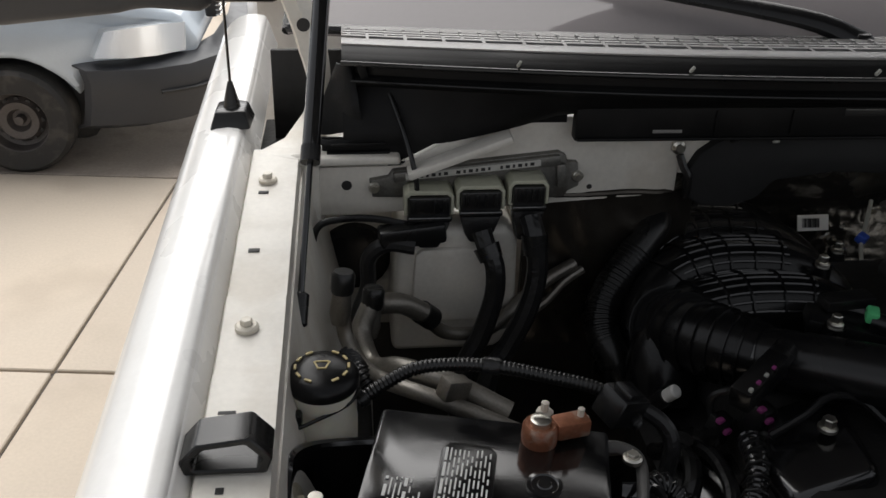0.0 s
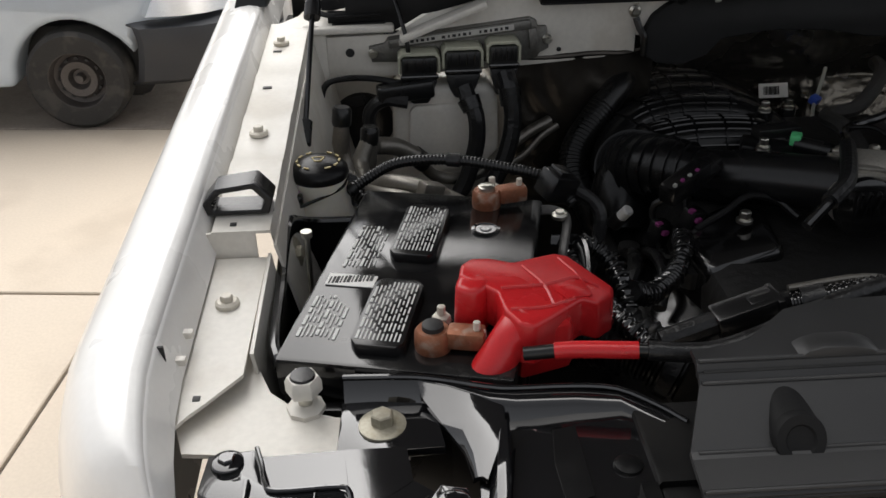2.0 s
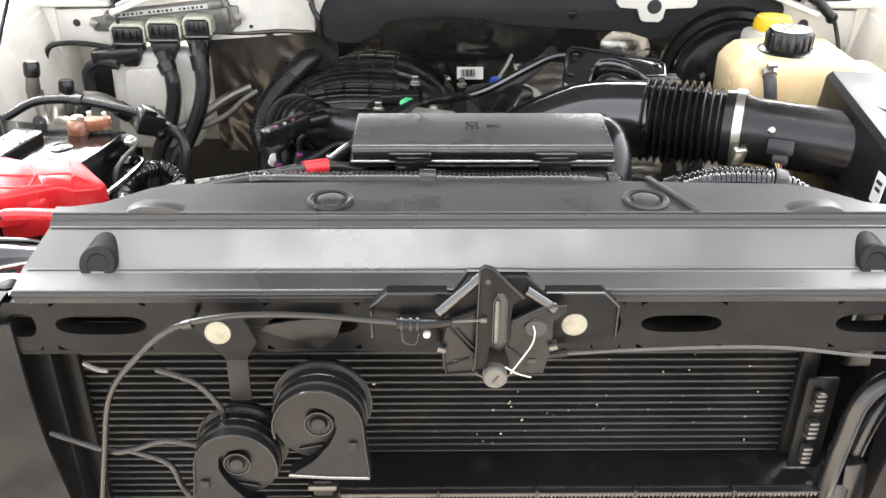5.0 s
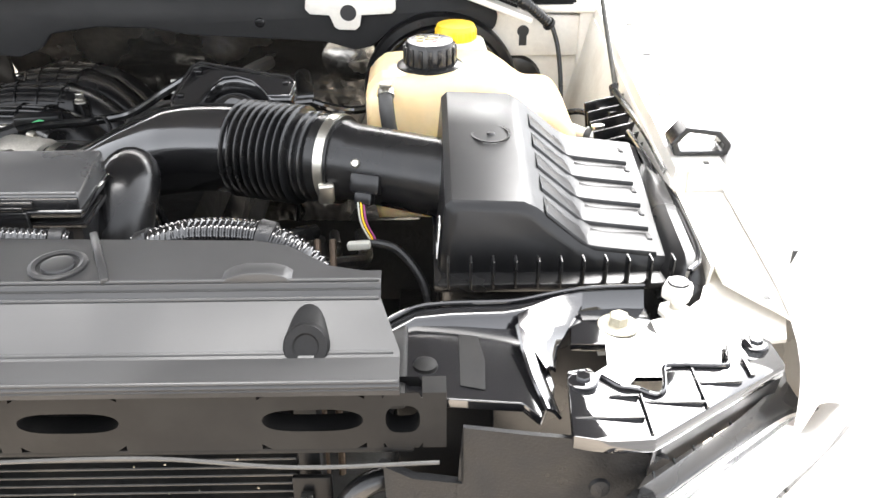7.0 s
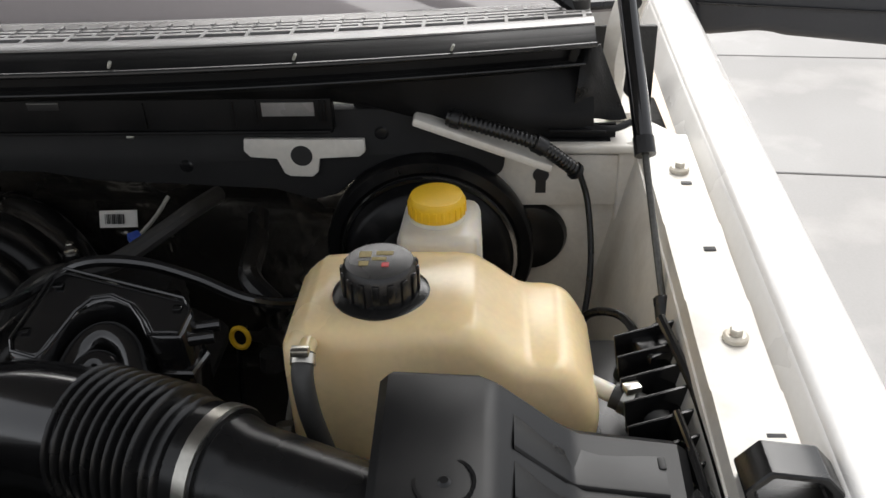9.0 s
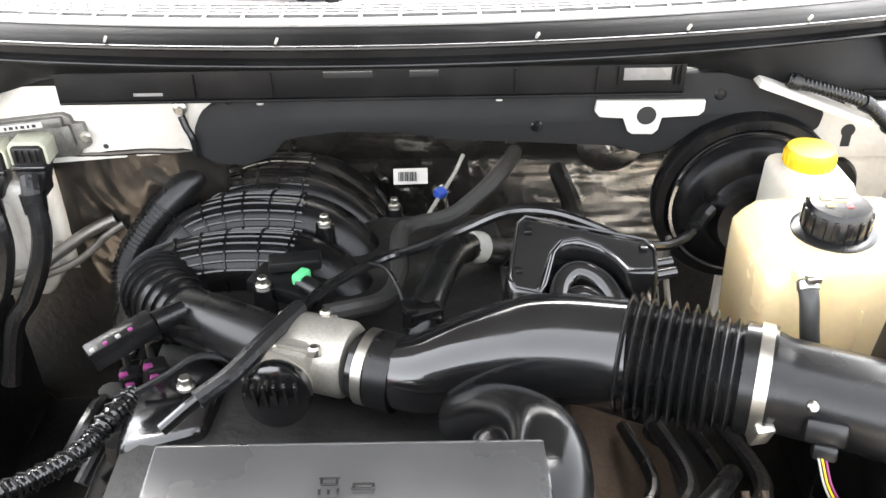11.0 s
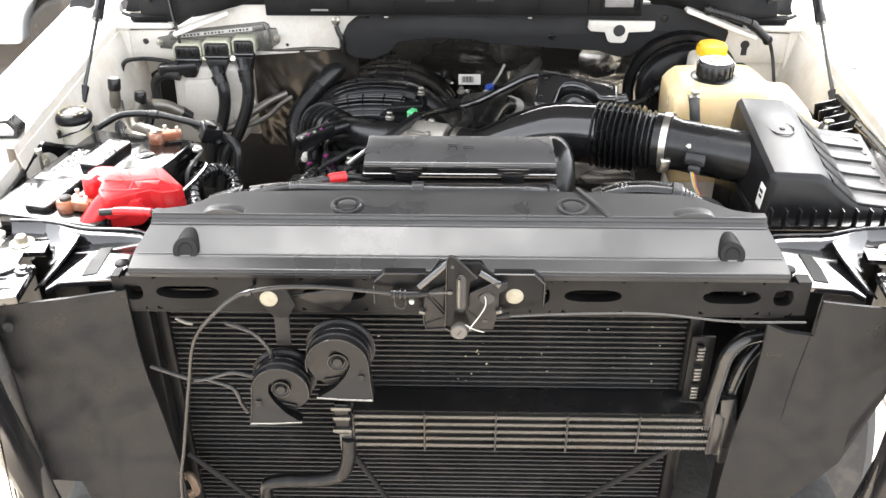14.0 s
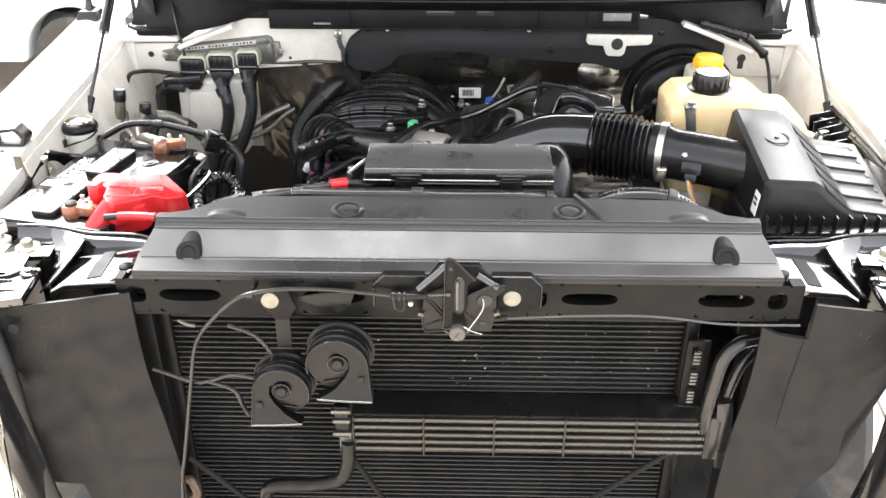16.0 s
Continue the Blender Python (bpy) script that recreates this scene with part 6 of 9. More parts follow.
def intake_manifold():
    t = thing("intake_manifold", (-0.16, 0.85, 1.0), "glossy black ribbed plastic intake manifold", "intake manifold")
    R = 0.043
    for k, (y, top) in enumerate(((0.752, 1.143), (0.842, 1.147), (0.920, 1.144), (0.983, 1.134))):
        o = 0.014 * k
        z = top - R
        pts = [(-0.296 + o, y - 0.060, z - 0.085), (-0.292 + o, y - 0.038, z - 0.040), (-0.262 + o, y - 0.010, z - 0.008), (-0.212 + o * 0.7, y + 0.002, z + 0.001), (-0.150, y + 0.004, z + 0.002), (-0.098, y - 0.002, z - 0.002), (-0.056, y - 0.014, z - 0.024), (-0.022, y - 0.034, z - 0.062), (-0.004, y - 0.050, z - 0.110)]
        line = spline(pts, 6)
        run = part("runner", sweep(B(), line, lambda u: R - 0.005 * max(0.0, u - 0.6) / 0.4, 24), MANIFOLD, t)
        # lengthwise ridges between the cross straps
        for a in (-66, -50, -34, -18, -2, 14, 30, 46):
            c, q = math.cos(radians(a)), math.sin(radians(a))
            ridge = [p + (R - 0.0006) * Vector((0, q, c)) + Vector((-0.55 * R * max(0.0, (-0.225 - p.x) / 0.07), 0, -0.18 * R * max(0.0, (-0.225 - p.x) / 0.07))) for p in line if -0.262 < p.x < -0.098]
            part("ridge", sweep(B(), ridge, 0.0021, 6), SHINY, run)
        for j in (11, 14, 17, 20, 24, 28):
            p = line[j]
            d = (line[j + 1] - line[j - 1]).normalized()
            part("strap", sweep(B(), [p - d * 0.0022, p - d * 0.0012, p + d * 0.0012, p + d * 0.0022], lambda u: R + (0.0030 if 0.2 < u < 0.8 else 0.0), 24), MANIFOLD, run)
    part("plenum", box(B(), (-0.18, 0.84, 1.04), (0.18, 0.34, 0.10), 0.03), SHINY, t)
    neck = spline([(-0.218, 0.632, 1.117), (-0.246, 0.662, 1.112), (-0.268, 0.700, 1.100), (-0.272, 0.742, 1.082), (-0.262, 0.78, 1.06)], 6)
    shroud = part("shroud", sweep(B(), neck, lambda u: 0.037 + 0.016 * u, 24), MANIFOLD, t, "ribbed neck of the manifold")
    for j in range(2, 23, 2):
        p, d = neck[j], (neck[j + 1] - neck[j - 1]).normalized()
        part("neck_rib", sweep(B(), [p - d * 0.0012, p + d * 0.0012], 0.0405 + 0.016 * j / (len(neck) - 1), 24), MANIFOLD, shroud)
    part("inlet_tube", hose(B(), [(-0.232, 0.646, 1.112), (-0.205, 0.622, 1.121), (-0.155, 0.582, 1.133), (-0.105, 0.543, 1.143), (-0.080, 0.523, 1.147)], 0.0335, 24), PLASTIC, t, "smooth satin inlet tube")
    part("tube_collar", sweep(B(), [Vector((-0.226, 0.640, 1.114)), Vector((-0.216, 0.632, 1.117))], 0.0365, 24), SHINY, t)
    for x, y, z in ((-0.130, 0.650, 1.145), (-0.074, 0.792, 1.140), (0.010, 0.90, 1.10)):
        part("boss", lathe(B(), [(0, -0.05), (0.015, -0.05), (0.012, -0.002), (0, -0.002)], (x, y, z), n=16), SHINY, t)
        part("bolt", hexbolt(B(), (x, y, z), head=0.006, washer=0.009, tall=0.012), ZINC, t)
    part("lug", box(B(), (-0.105, 0.668, 1.130), (0.09, 0.045, 0.020), 0.005, (0, 4, -22)), PLASTIC, t)
    part("sensor", box(B(), (-0.098, 0.690, 1.150), (0.062, 0.024, 0.014), 0.003, (0, 0, 8)), PLASTIC, t)
    part("sensor_plug", sweep(B(), [Vector((-0.086, 0.652, 1.146)), Vector((-0.052, 0.622, 1.146))], 0.011, 14), PLASTIC, t)
    part("green_clip", box(B(), (-0.086, 0.655, 1.152), (0.014, 0.022, 0.014), 0.003, (0, 0, -28)), GREEN, t, "bright green locking clip")
    return t


intake_manifold()


def throttle():
    t = thing("throttle_body", (-0.06, 0.46, 1.12), "cast aluminium throttle body with a black motor cap", "throttle body")
    part("bore", lathe(B(), [(0, -0.036), (0.036, -0.036), (0.040, -0.03), (0.040, 0.03), (0.036, 0.036), (0, 0.036)], (-0.045, 0.468, 1.180), (0.95, -0.35, 0.02), 28), THROTTLE, t)
    part("body", box(B(), (-0.066, 0.462, 1.188), (0.050, 0.066, 0.050), 0.010, (0, 0, -18)), THROTTLE, t)
    for dy in (-0.024, 0.0, 0.024):
        part("cast_rib", box(B(), (-0.066, 0.462 + dy, 1.2135), (0.048, 0.006, 0.005), 0.0015, (0, 0, -18)), THROTTLE, t)
    part("motor_housing", lathe(B(), [(0, 0), (0.030, 0), (0.030, 0.028), (0.033, 0.030), (0.033, 0.035), (0, 0.035)], (-0.078, 0.447, 1.172), (-0.1, -1, 0.25), 24), THROTTLE, t)
    cap = part("motor_cap", lathe(B(), [(0, 0.034), (0.034, 0.034), (0.035, 0.04), (0.033, 0.048), (0.02, 0.052), (0, 0.052)], (-0.078, 0.447, 1.172), (-0.1, -1, 0.25), 28), SHINY, t, "black ribbed motor cap")
    for k in range(5):
        part("cap_rib", box(B(), (-0.100 + 0.010 * k, 0.395, 1.187), (0.003, 0.006, 0.045), 0.001, (14, 0, 0)), SHINY, cap)
    for dx, dy, dz in ((-0.02, 0.03, 0.022), (0.018, 0.025, 0.024), (-0.03, -0.02, 0.020), (0.012, -0.03, 0.022)):
        part("bolt", lathe(B(), [(0, 0), (0.0065, 0), (0.0065, 0.008), (0.004, 0.010), (0, 0.010)], (-0.058 + dx, 0.465 + dy, 1.186 + dz), n=8), ZINC, t)
    part("bolt_post", sweep(B(), [Vector((-0.088, 0.500, 1.200)), Vector((-0.030, 0.488, 1.206))], 0.0075, 12), THROTTLE, t)
    part("sticker", box(B(), (-0.072, 0.475, 1.2165), (0.022, 0.014, 0.001), 0, (0, 0, -18)), LABEL, t)
    return t


SET_OUT = Vector((-0.004, 0.052, -0.030))
throttle()
SET_OUT = Vector((0, 0, 0))


def intake_duct():
    t = thing("intake_duct", (0.15, 0.42, 1.14), "glossy black intake duct with rubber bellows and steel clamps", "intake duct")
    part("elbow", hose(B(), [(-0.008, 0.503, 1.150), (0.022, 0.490, 1.151), (0.062, 0.478, 1.160), (0.115, 0.475, 1.180), (0.175, 0.468, 1.197), (0.247, 0.448, 1.204)], lambda u: 0.036 + 0.016 * min(1, max(0, (u - 0.25) / 0.5)), 28), SHINY, t, "glossy moulded elbow")
    a, b = Vector((0.242, 0.450, 1.204)), Vector((0.364, 0.403, 1.208))
    d = (b - a).normalized()
    line = []
    n = 11
    for k in range(n * 8 + 1):
        u = k / (n * 8)
        line.append(a.lerp(b, u * 0.80))
    part("bellows", sweep(B(), line, lambda u: (0.0525 if u < 0.78 else 0.0485) + (0.0048 if u < 0.78 else 0.003) * math.sin(u * n * 2 * math.pi), 32), PLASTIC, t, "ribbed rubber bellows", sharp=60)
    c0 = a.lerp(b, 0.80)
    part("cuff", sweep(B(), [c0, c0 + d * 0.004, b - d * 0.002, b], 0.050, 32), RUBBER, t)
    m = a.lerp(b, 0.935)
    part("hose_clamp", sweep(B(), [m - d * 0.0055, m + d * 0.0055], 0.0515, 32), ZINC, t, "bright steel hose clamp")
    part("clamp_screw", box(B(), (m.x - 0.01, m.y - 0.046, m.z - 0.020), (0.018, 0.010, 0.026), 0.003, (20, 0, 10)), ZINC, t)
    e = Vector((0.486, 0.352, 1.205))
    part("meter_tube", sweep(B(), [b - d * 0.01, b, b.lerp(e, 0.08), b.lerp(e, 0.12), e], lambda u: 0.046 if u < 0.3 else 0.043, 32), PLASTIC, t, "satin black air meter tube")
    part("meter_body", box(B(), (0.392, 0.345, 1.206), (0.034, 0.018, 0.022), 0.004, (-20, 0, -18)), PLASTIC, t)
    part("meter_plug", box(B(), (0.390, 0.335, 1.193), (0.020, 0.016, 0.014), 0.003, (-20, 0, -18)), PLASTIC, t)
    part("screw", lathe(B(), [(0, 0), (0.005, 0), (0.005, 0.003), (0.0035, 0.005), (0, 0.005)], (0.380, 0.354, 1.225), (0, -0.8, 0.5), 16), ZINC, t)
    q = Vector((-0.002, 0.501, 1.150))
    part("throttle_clamp", sweep(B(), [q, q + Vector((0.010, -0.004, 0))], 0.0395, 28), ZINC, t, "bright steel hose clamp")
    part("throttle_cuff", sweep(B(), [q + Vector((0.012, -0.005, 0)), q + Vector((0.035, -0.014, 0))], lambda u: 0.040, 28), RUBBER, t)
    return t


intake_duct()
SET_OUT = Vector((0.004, 0.018, 0.026))
for col, dx in ((PINK, 0.002), (YELLOW, -0.001), (GREYPLASTIC, -0.004)):
    solo("sensor_wire", hose(B(), [(0.383 + dx, 0.310, 1.166), (0.386 + dx, 0.296, 1.150), (0.394 + dx, 0.290, 1.135), (0.398, 0.288, 1.125)], 0.001, 6, 5), col, "thin coloured sensor wire", "wire", "sensor wires")
cable("sensor_harness", [(0.375, 0.290, 1.125), (0.398, 0.288, 1.128), (0.425, 0.280, 1.120), (0.45, 0.255, 1.09), (0.455, 0.23, 1.04)], 0.0048, "taped harness below the air meter")
solo("tape_tab", box(B(), (0.380, 0.286, 1.127), (0.026, 0.010, 0.009), 0.003, (0, -8, -10)), GREYPLASTIC, "pale tape tab on the sensor harness", "tape")
SET_OUT = Vector((0, 0, 0))


def resonator():
    t = thing("intake_resonator", (0.20, 0.58, 1.12), "glossy black intake resonator box with an arched neck", "resonator")
    out = [(0.160, 0.614), (0.288, 0.578), (0.297, 0.564), (0.293, 0.536), (0.264, 0.536), (0.254, 0.552), (0.238, 0.570), (0.216, 0.580), (0.198, 0.577), (0.187, 0.562), (0.174, 0.520), (0.168, 0.510), (0.143, 0.517), (0.137, 0.530), (0.150, 0.604)]

    def lift(bm):
        for v in bm.verts:
            if v.co.z > 1.22:
                v.co.z += 0.28 * (v.co.y - 0.575)
        return bm
    shell = part("shell", lift(prism(B(), out, "z", 1.186, 1.246, 0.007, 3, taper=0.97)), SHINY, t, sharp=25)
    rim = [Vector((x, y, 1.194)) for x, y in out]
    part("rim", sweep(B(), rim + rim[:1], 0.004, 8), SHINY, t)
    inset = [Vector((0.213 + (x - 0.213) * 0.93, 0.56 + (y - 0.56) * 0.93, 1.2465 + 0.28 * (0.56 + (y - 0.56) * 0.93 - 0.575))) for x, y in out]
    part("top_bead", sweep(B(), inset + inset[:1], 0.0016, 6), SHINY, shell)
    for x, y in ((0.152, 0.540), (0.165, 0.590), (0.280, 0.565)):
        part("moulded_mark", box(B(), (x, y, 1.2475 + 0.28 * (y - 0.575)), (0.008, 0.008, 0.002), 0.0006), SHINY, shell)
    for r, pts in ((0.0125, [(0.186, 0.505, 1.196), (0.196, 0.545, 1.214), (0.214, 0.558, 1.220), (0.236, 0.548, 1.215), (0.250, 0.524, 1.203), (0.256, 0.498, 1.19)]), (0.012, [(0.196, 0.488, 1.192), (0.204, 0.522, 1.206), (0.216, 0.531, 1.210), (0.229, 0.522, 1.205), (0.237, 0.500, 1.195), (0.240, 0.485, 1.19)])):
        part("arch", hose(B(), pts, r, 16), SHINY, t)
    part("neck", hose(B(), [(0.21, 0.56, 1.17), (0.212, 0.52, 1.18), (0.215, 0.49, 1.185)], 0.032, 18), SHINY, t)
    part("foot", box(B(), (0.22, 0.58, 1.16), (0.13, 0.06, 0.07), 0.01), SHINY, t)
    for y in (0.548, 0.566):
        part("side_nozzle", sweep(B(), [Vector((0.288, y, 1.222)), Vector((0.312, y + 0.006, 1.222))], 0.006, 12), SHINY, t)


resonator()
cable("breather_pipe", [(0.405, 0.778, 1.146), (0.385, 0.745, 1.146), (0.345, 0.708, 1.152), (0.300, 0.692, 1.168), (0.250, 0.696, 1.190), (0.200, 0.690, 1.212), (0.150, 0.676, 1.222), (0.100, 0.678, 1.198), (0.050, 0.694, 1.164), (0.012, 0.700, 1.148), (-0.024, 0.655, 1.158), (-0.055, 0.590, 1.178), (-0.085, 0.520, 1.190), (-0.115, 0.455, 1.190), (-0.150, 0.420, 1.182), (-0.18, 0.40, 1.165)], 0.0062, "slim black breather pipe over the engine", SHINY, "pipe", steps=6)
cable("breather_sleeve", [(-0.072, 0.552, 1.186), (-0.095, 0.500, 1.191), (-0.122, 0.446, 1.190), (-0.150, 0.420, 1.182)], 0.0095, "taped sleeve on the breather pipe", TAPE, "sleeve")
cable("booster_elbow", [(0.418, 0.792, 1.150), (0.405, 0.778, 1.146), (0.390, 0.752, 1.145)], 0.0115, "black rubber elbow at the brake booster", RUBBER, "hose")
cable("heater_hose", [(0.185, 0.99, 1.135), (0.165, 0.93, 1.140), (0.132, 0.883, 1.130), (0.090, 0.845, 1.116), (0.045, 0.826, 1.115), (0.024, 0.800, 1.120), (0.022, 0.745, 1.128), (0.023, 0.694, 1.120), (0.006, 0.650, 1.120), (-0.030, 0.610, 1.138), (-0.055, 0.60, 1.14)], 0.0115, "grey rubber heater hose in an S bend", GREYCABLE, "hose", "heater hoses")
t = thing("coolant_hose", (0.1, 0.68, 1.1), "thick black coolant hose with a printed clamp", "hose")
part("hose", hose(B(), [(0.175, 0.80, 1.085), (0.150, 0.770, 1.105), (0.116, 0.748, 1.128), (0.088, 0.700, 1.148), (0.068, 0.640, 1.148), (0.055, 0.590, 1.136), (0.05, 0.56, 1.10)], 0.0185, 16), RUBBER, t)
part("clamp", sweep(B(), [Vector((0.124, 0.756, 1.122)), Vector((0.108, 0.741, 1.133))], 0.0205, 20), GREYPLASTIC, t, "pale printed hose clamp")
part("quick_coupling", box(B(), (0.054, 0.592, 1.138), (0.042, 0.034, 0.040), 0.008, (0, 0, 20)), SHINY, t)
part("coupling_latch", box(B(), (0.040, 0.585, 1.160), (0.014, 0.024, 0.006), 0.002, (0, 0, 20)), SHINY, t)
cable("sensor_lead", [(-0.010, 0.672, 1.158), (0.012, 0.650, 1.165), (0.026, 0.625, 1.158), (0.034, 0.600, 1.150)], 0.0028, "thin ribbed sensor lead", RUBBER, "wire")
cable("heater_hose", [(0.245, 0.96, 1.12), (0.255, 0.90, 1.11), (0.262, 0.83, 1.105), (0.30, 0.79, 1.09)], 0.014, "dusty black heater hose at the firewall", RUBBER, "hose", "heater hoses")
t = thing("brake_pipe", (0.345, 0.68, 1.0), "slim steel brake pipe below the booster", "pipe")
part("pipe", hose(B(), [(0.362, 0.76, 1.13), (0.350, 0.71, 1.11), (0.347, 0.65, 1.08), (0.346, 0.58, 1.05)], 0.004, 8), ALU, t)
part("union", lathe(B(), [(0, 0), (0.010, 0), (0.010, 0.016), (0, 0.016)], (0.347, 0.60, 1.06), (0, 0.4, 1), 8), ZINC, t)
t = thing("radiator_hose", (-0.31, 0.85, 1.0), "thick black rubber hose bending past the manifold", "hose")
part("hose", hose(B(), [(-0.252, 0.935, 1.140), (-0.257, 0.905, 1.156), (-0.268, 0.876, 1.154), (-0.300, 0.848, 1.125), (-0.336, 0.826, 1.085), (-0.346, 0.795, 1.050), (-0.332, 0.765, 1.020), (-0.31, 0.74, 0.97)], 0.0205, 18), RUBBER, t)
part("wrap", ribbed(B(), [(-0.293, 0.853, 1.132), (-0.320, 0.835, 1.104), (-0.342, 0.815, 1.072), (-0.345, 0.792, 1.047), (-0.330, 0.763, 1.015)], 0.0225, 0.0020, 0.006, 16), RUBBER, t, "ribbed protective wrap")
part("stub", hose(B(), [(-0.400, 0.93, 1.095), (-0.370, 0.93, 1.112), (-0.335, 0.925, 1.126), (-0.285, 0.912, 1.145)], 0.0165, 16), RUBBER, t)
part("clamp", sweep(B(), [Vector((-0.332, 0.924, 1.127)), Vector((-0.318, 0.920, 1.132))], 0.021, 20), SHINY, t, "glossy black clip ring")
part("clip_wire", hose(B(), [(-0.300, 0.905, 1.160), (-0.290, 0.900, 1.182), (-0.268, 0.898, 1.186), (-0.255, 0.895, 1.178)], 0.0018, 6), ZINC, t)


def fuel_rail():
    t = thing("fuel_rail", (-0.28, 0.55, 1.0), "black injector harness with magenta and white plugs", "fuel rail")
    part("block", box(B(), (-0.262, 0.548, 1.150), (0.075, 0.024, 0.026), 0.004, (0, -10, 38)), PLASTIC, t, "black connector block")
    for k in range(4):
        part("lock_strip", box(B(), (-0.283 + 0.011 * k, 0.522 + 0.0085 * k, 1.158 + 0.002 * k), (0.005, 0.004, 0.005), 0.001, (0, -10, 38)), PINK if k % 2 else GREYPLASTIC, t, "pale magenta lock strip")
    part("block_neck", sweep(B(), [Vector((-0.236, 0.572, 1.152)), Vector((-0.212, 0.600, 1.148))], 0.013, 14), PLASTIC, t)
    for x, y, z in ((-0.278, 0.574, 1.082), (-0.243, 0.561, 1.105)):
        part("plug", box(B(), (x, y + 0.004, z - 0.018), (0.024, 0.022, 0.036), 0.004, (10, 10, 30)), PLASTIC, t)
        part("lock", box(B(), (x - 0.003, y - 0.004, z), (0.010, 0.007, 0.006), 0.002, (10, 10, 30)), PINK, t, "magenta lock")
        part("lock", box(B(), (x + 0.004, y - 0.010, z - 0.010), (0.010, 0.006, 0.007), 0.002, (10, 10, 30)), PINK, t, "magenta lock")
        part("lead", hose(B(), [(x, y + 0.006, z - 0.03), (x - 0.006, y + 0.02, z + 0.01), (x + 0.01, y + 0.01, z + 0.03), (-0.255, 0.556, 1.145)], 0.0045, 8), TAPE, t)
    part("white_plug", lathe(B(), [(0, 0), (0.008, 0), (0.008, 0.016), (0.0055, 0.018), (0, 0.018)], (-0.306, 0.655, 1.050), (0.35, -0.5, 0.8), 14), LABEL, t, "white plug")
    part("plug_stem", lathe(B(), [(0, 0), (0.011, 0), (0.010, 0.02), (0, 0.02)], (-0.313, 0.665, 1.034), (0.35, -0.5, 0.8), 14), PLASTIC, t)
    bm = prism(B(), [(-0.274, 0.512), (-0.266, 0.538), (-0.233, 0.583), (-0.184, 0.594), (-0.150, 0.560), (-0.160, 0.450), (-0.261, 0.437)], "z", 1.02, 1.096, 0.014, 3, taper=0.88)
    for v in bm.verts:
        v.co.z += 0.22 * (v.co.x + 0.22)
    part("coil_cover", bm, SHINY, t, "glossy black plastic coil cover")
    part("cover_lead", hose(B(), [(-0.250, 0.525, 1.098), (-0.215, 0.532, 1.116), (-0.185, 0.545, 1.128), (-0.150, 0.545, 1.122), (-0.13, 0.52, 1.11)], 0.0042, 8), TAPE, t)
    part("bolt", hexbolt(B(), (-0.195, 0.520, 1.110), head=0.007, washer=0.010, tall=0.012), ZINC, t)
    return t


fuel_rail()


def fuse_box():
    t = thing("fuse_box", (0, 0.30, 1.13), "black plastic fuse box with a clipped lid", "fuse box")
    prof = [(0.246, 1.2265), (0.249, 1.231), (0.36, 1.2405), (0.366, 1.237), (0.366, 1.205), (0.246, 1.205)]
    bm = prism(B(), prof, "x", -0.159, 0.159, 0.003, 2)
    for v in bm.verts:
        v.co.x *= 1.0 - 0.25 * max(0, v.co.y - 0.25) * 0.5
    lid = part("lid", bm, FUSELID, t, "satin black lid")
    # darker strip over the front puts that side's shade into colour
    part("lid_front", box(B(), (0, 0.2445, 1.217), (0.316, 0.004, 0.020), 0.0015), SHINY, t, "black lid front with its shade put into the colour")
    for z, gx in ((1.2125, 0.162), (1.199, 0.1615)):
        part("lip", box(B(), (0, 0.302, z), (2 * gx, 0.118, 0.006), 0.002), SHINY, t)
    part("base", box(B(), (0, 0.304, 1.165), (0.31, 0.108, 0.07), 0.006), PLASTIC, t)
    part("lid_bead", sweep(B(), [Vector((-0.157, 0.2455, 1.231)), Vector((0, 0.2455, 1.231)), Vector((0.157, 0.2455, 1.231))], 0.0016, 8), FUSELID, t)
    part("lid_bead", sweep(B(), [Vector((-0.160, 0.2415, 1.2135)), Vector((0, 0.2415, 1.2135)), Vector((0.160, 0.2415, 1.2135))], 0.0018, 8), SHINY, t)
    for x in (-0.088, 0.088):
        part("latch", box(B(), (x, 0.2385, 1.203), (0.038, 0.010, 0.026), 0.003), SHINY, t)
        part("latch_frame", box(B(), (x, 0.241, 1.222), (0.052, 0.012, 0.008), 0.002), SHINY, t)
        part("catch", box(B(), (x, 0.2365, 1.2185), (0.032, 0.006, 0.004), 0.001), SHINY, t)
    for x in (-0.03, 0.035):
        part("foot_clip", box(B(), (x, 0.240, 1.183), (0.026, 0.012, 0.010), 0.002), PLASTIC, t)
    for dx, dy, w, l in ((0, 0.008, 0.016, 0.002), (0, 0.0, 0.012, 0.002), (-0.006, 0.004, 0.002, 0.009), (0.006, 0.004, 0.002, 0.009), (-0.007, -0.008, 0.002, 0.007), (0, -0.008, 0.002, 0.007), (0.007, -0.008, 0.002, 0.007), (0.026, 0.001, 0.016, 0.002), (0.026, -0.005, 0.018, 0.002), (0.019, -0.002, 0.002, 0.007), (0.034, -0.002, 0.002, 0.007)):
        y = 0.302 + dy
        part("symbol_stroke", box(B(), (-0.012 + dx, y, 1.2312 + (y - 0.249) * 0.0855 + 0.0044), (w, l, 0.0012), 0.0003), PLASTIC, lid)
    return t


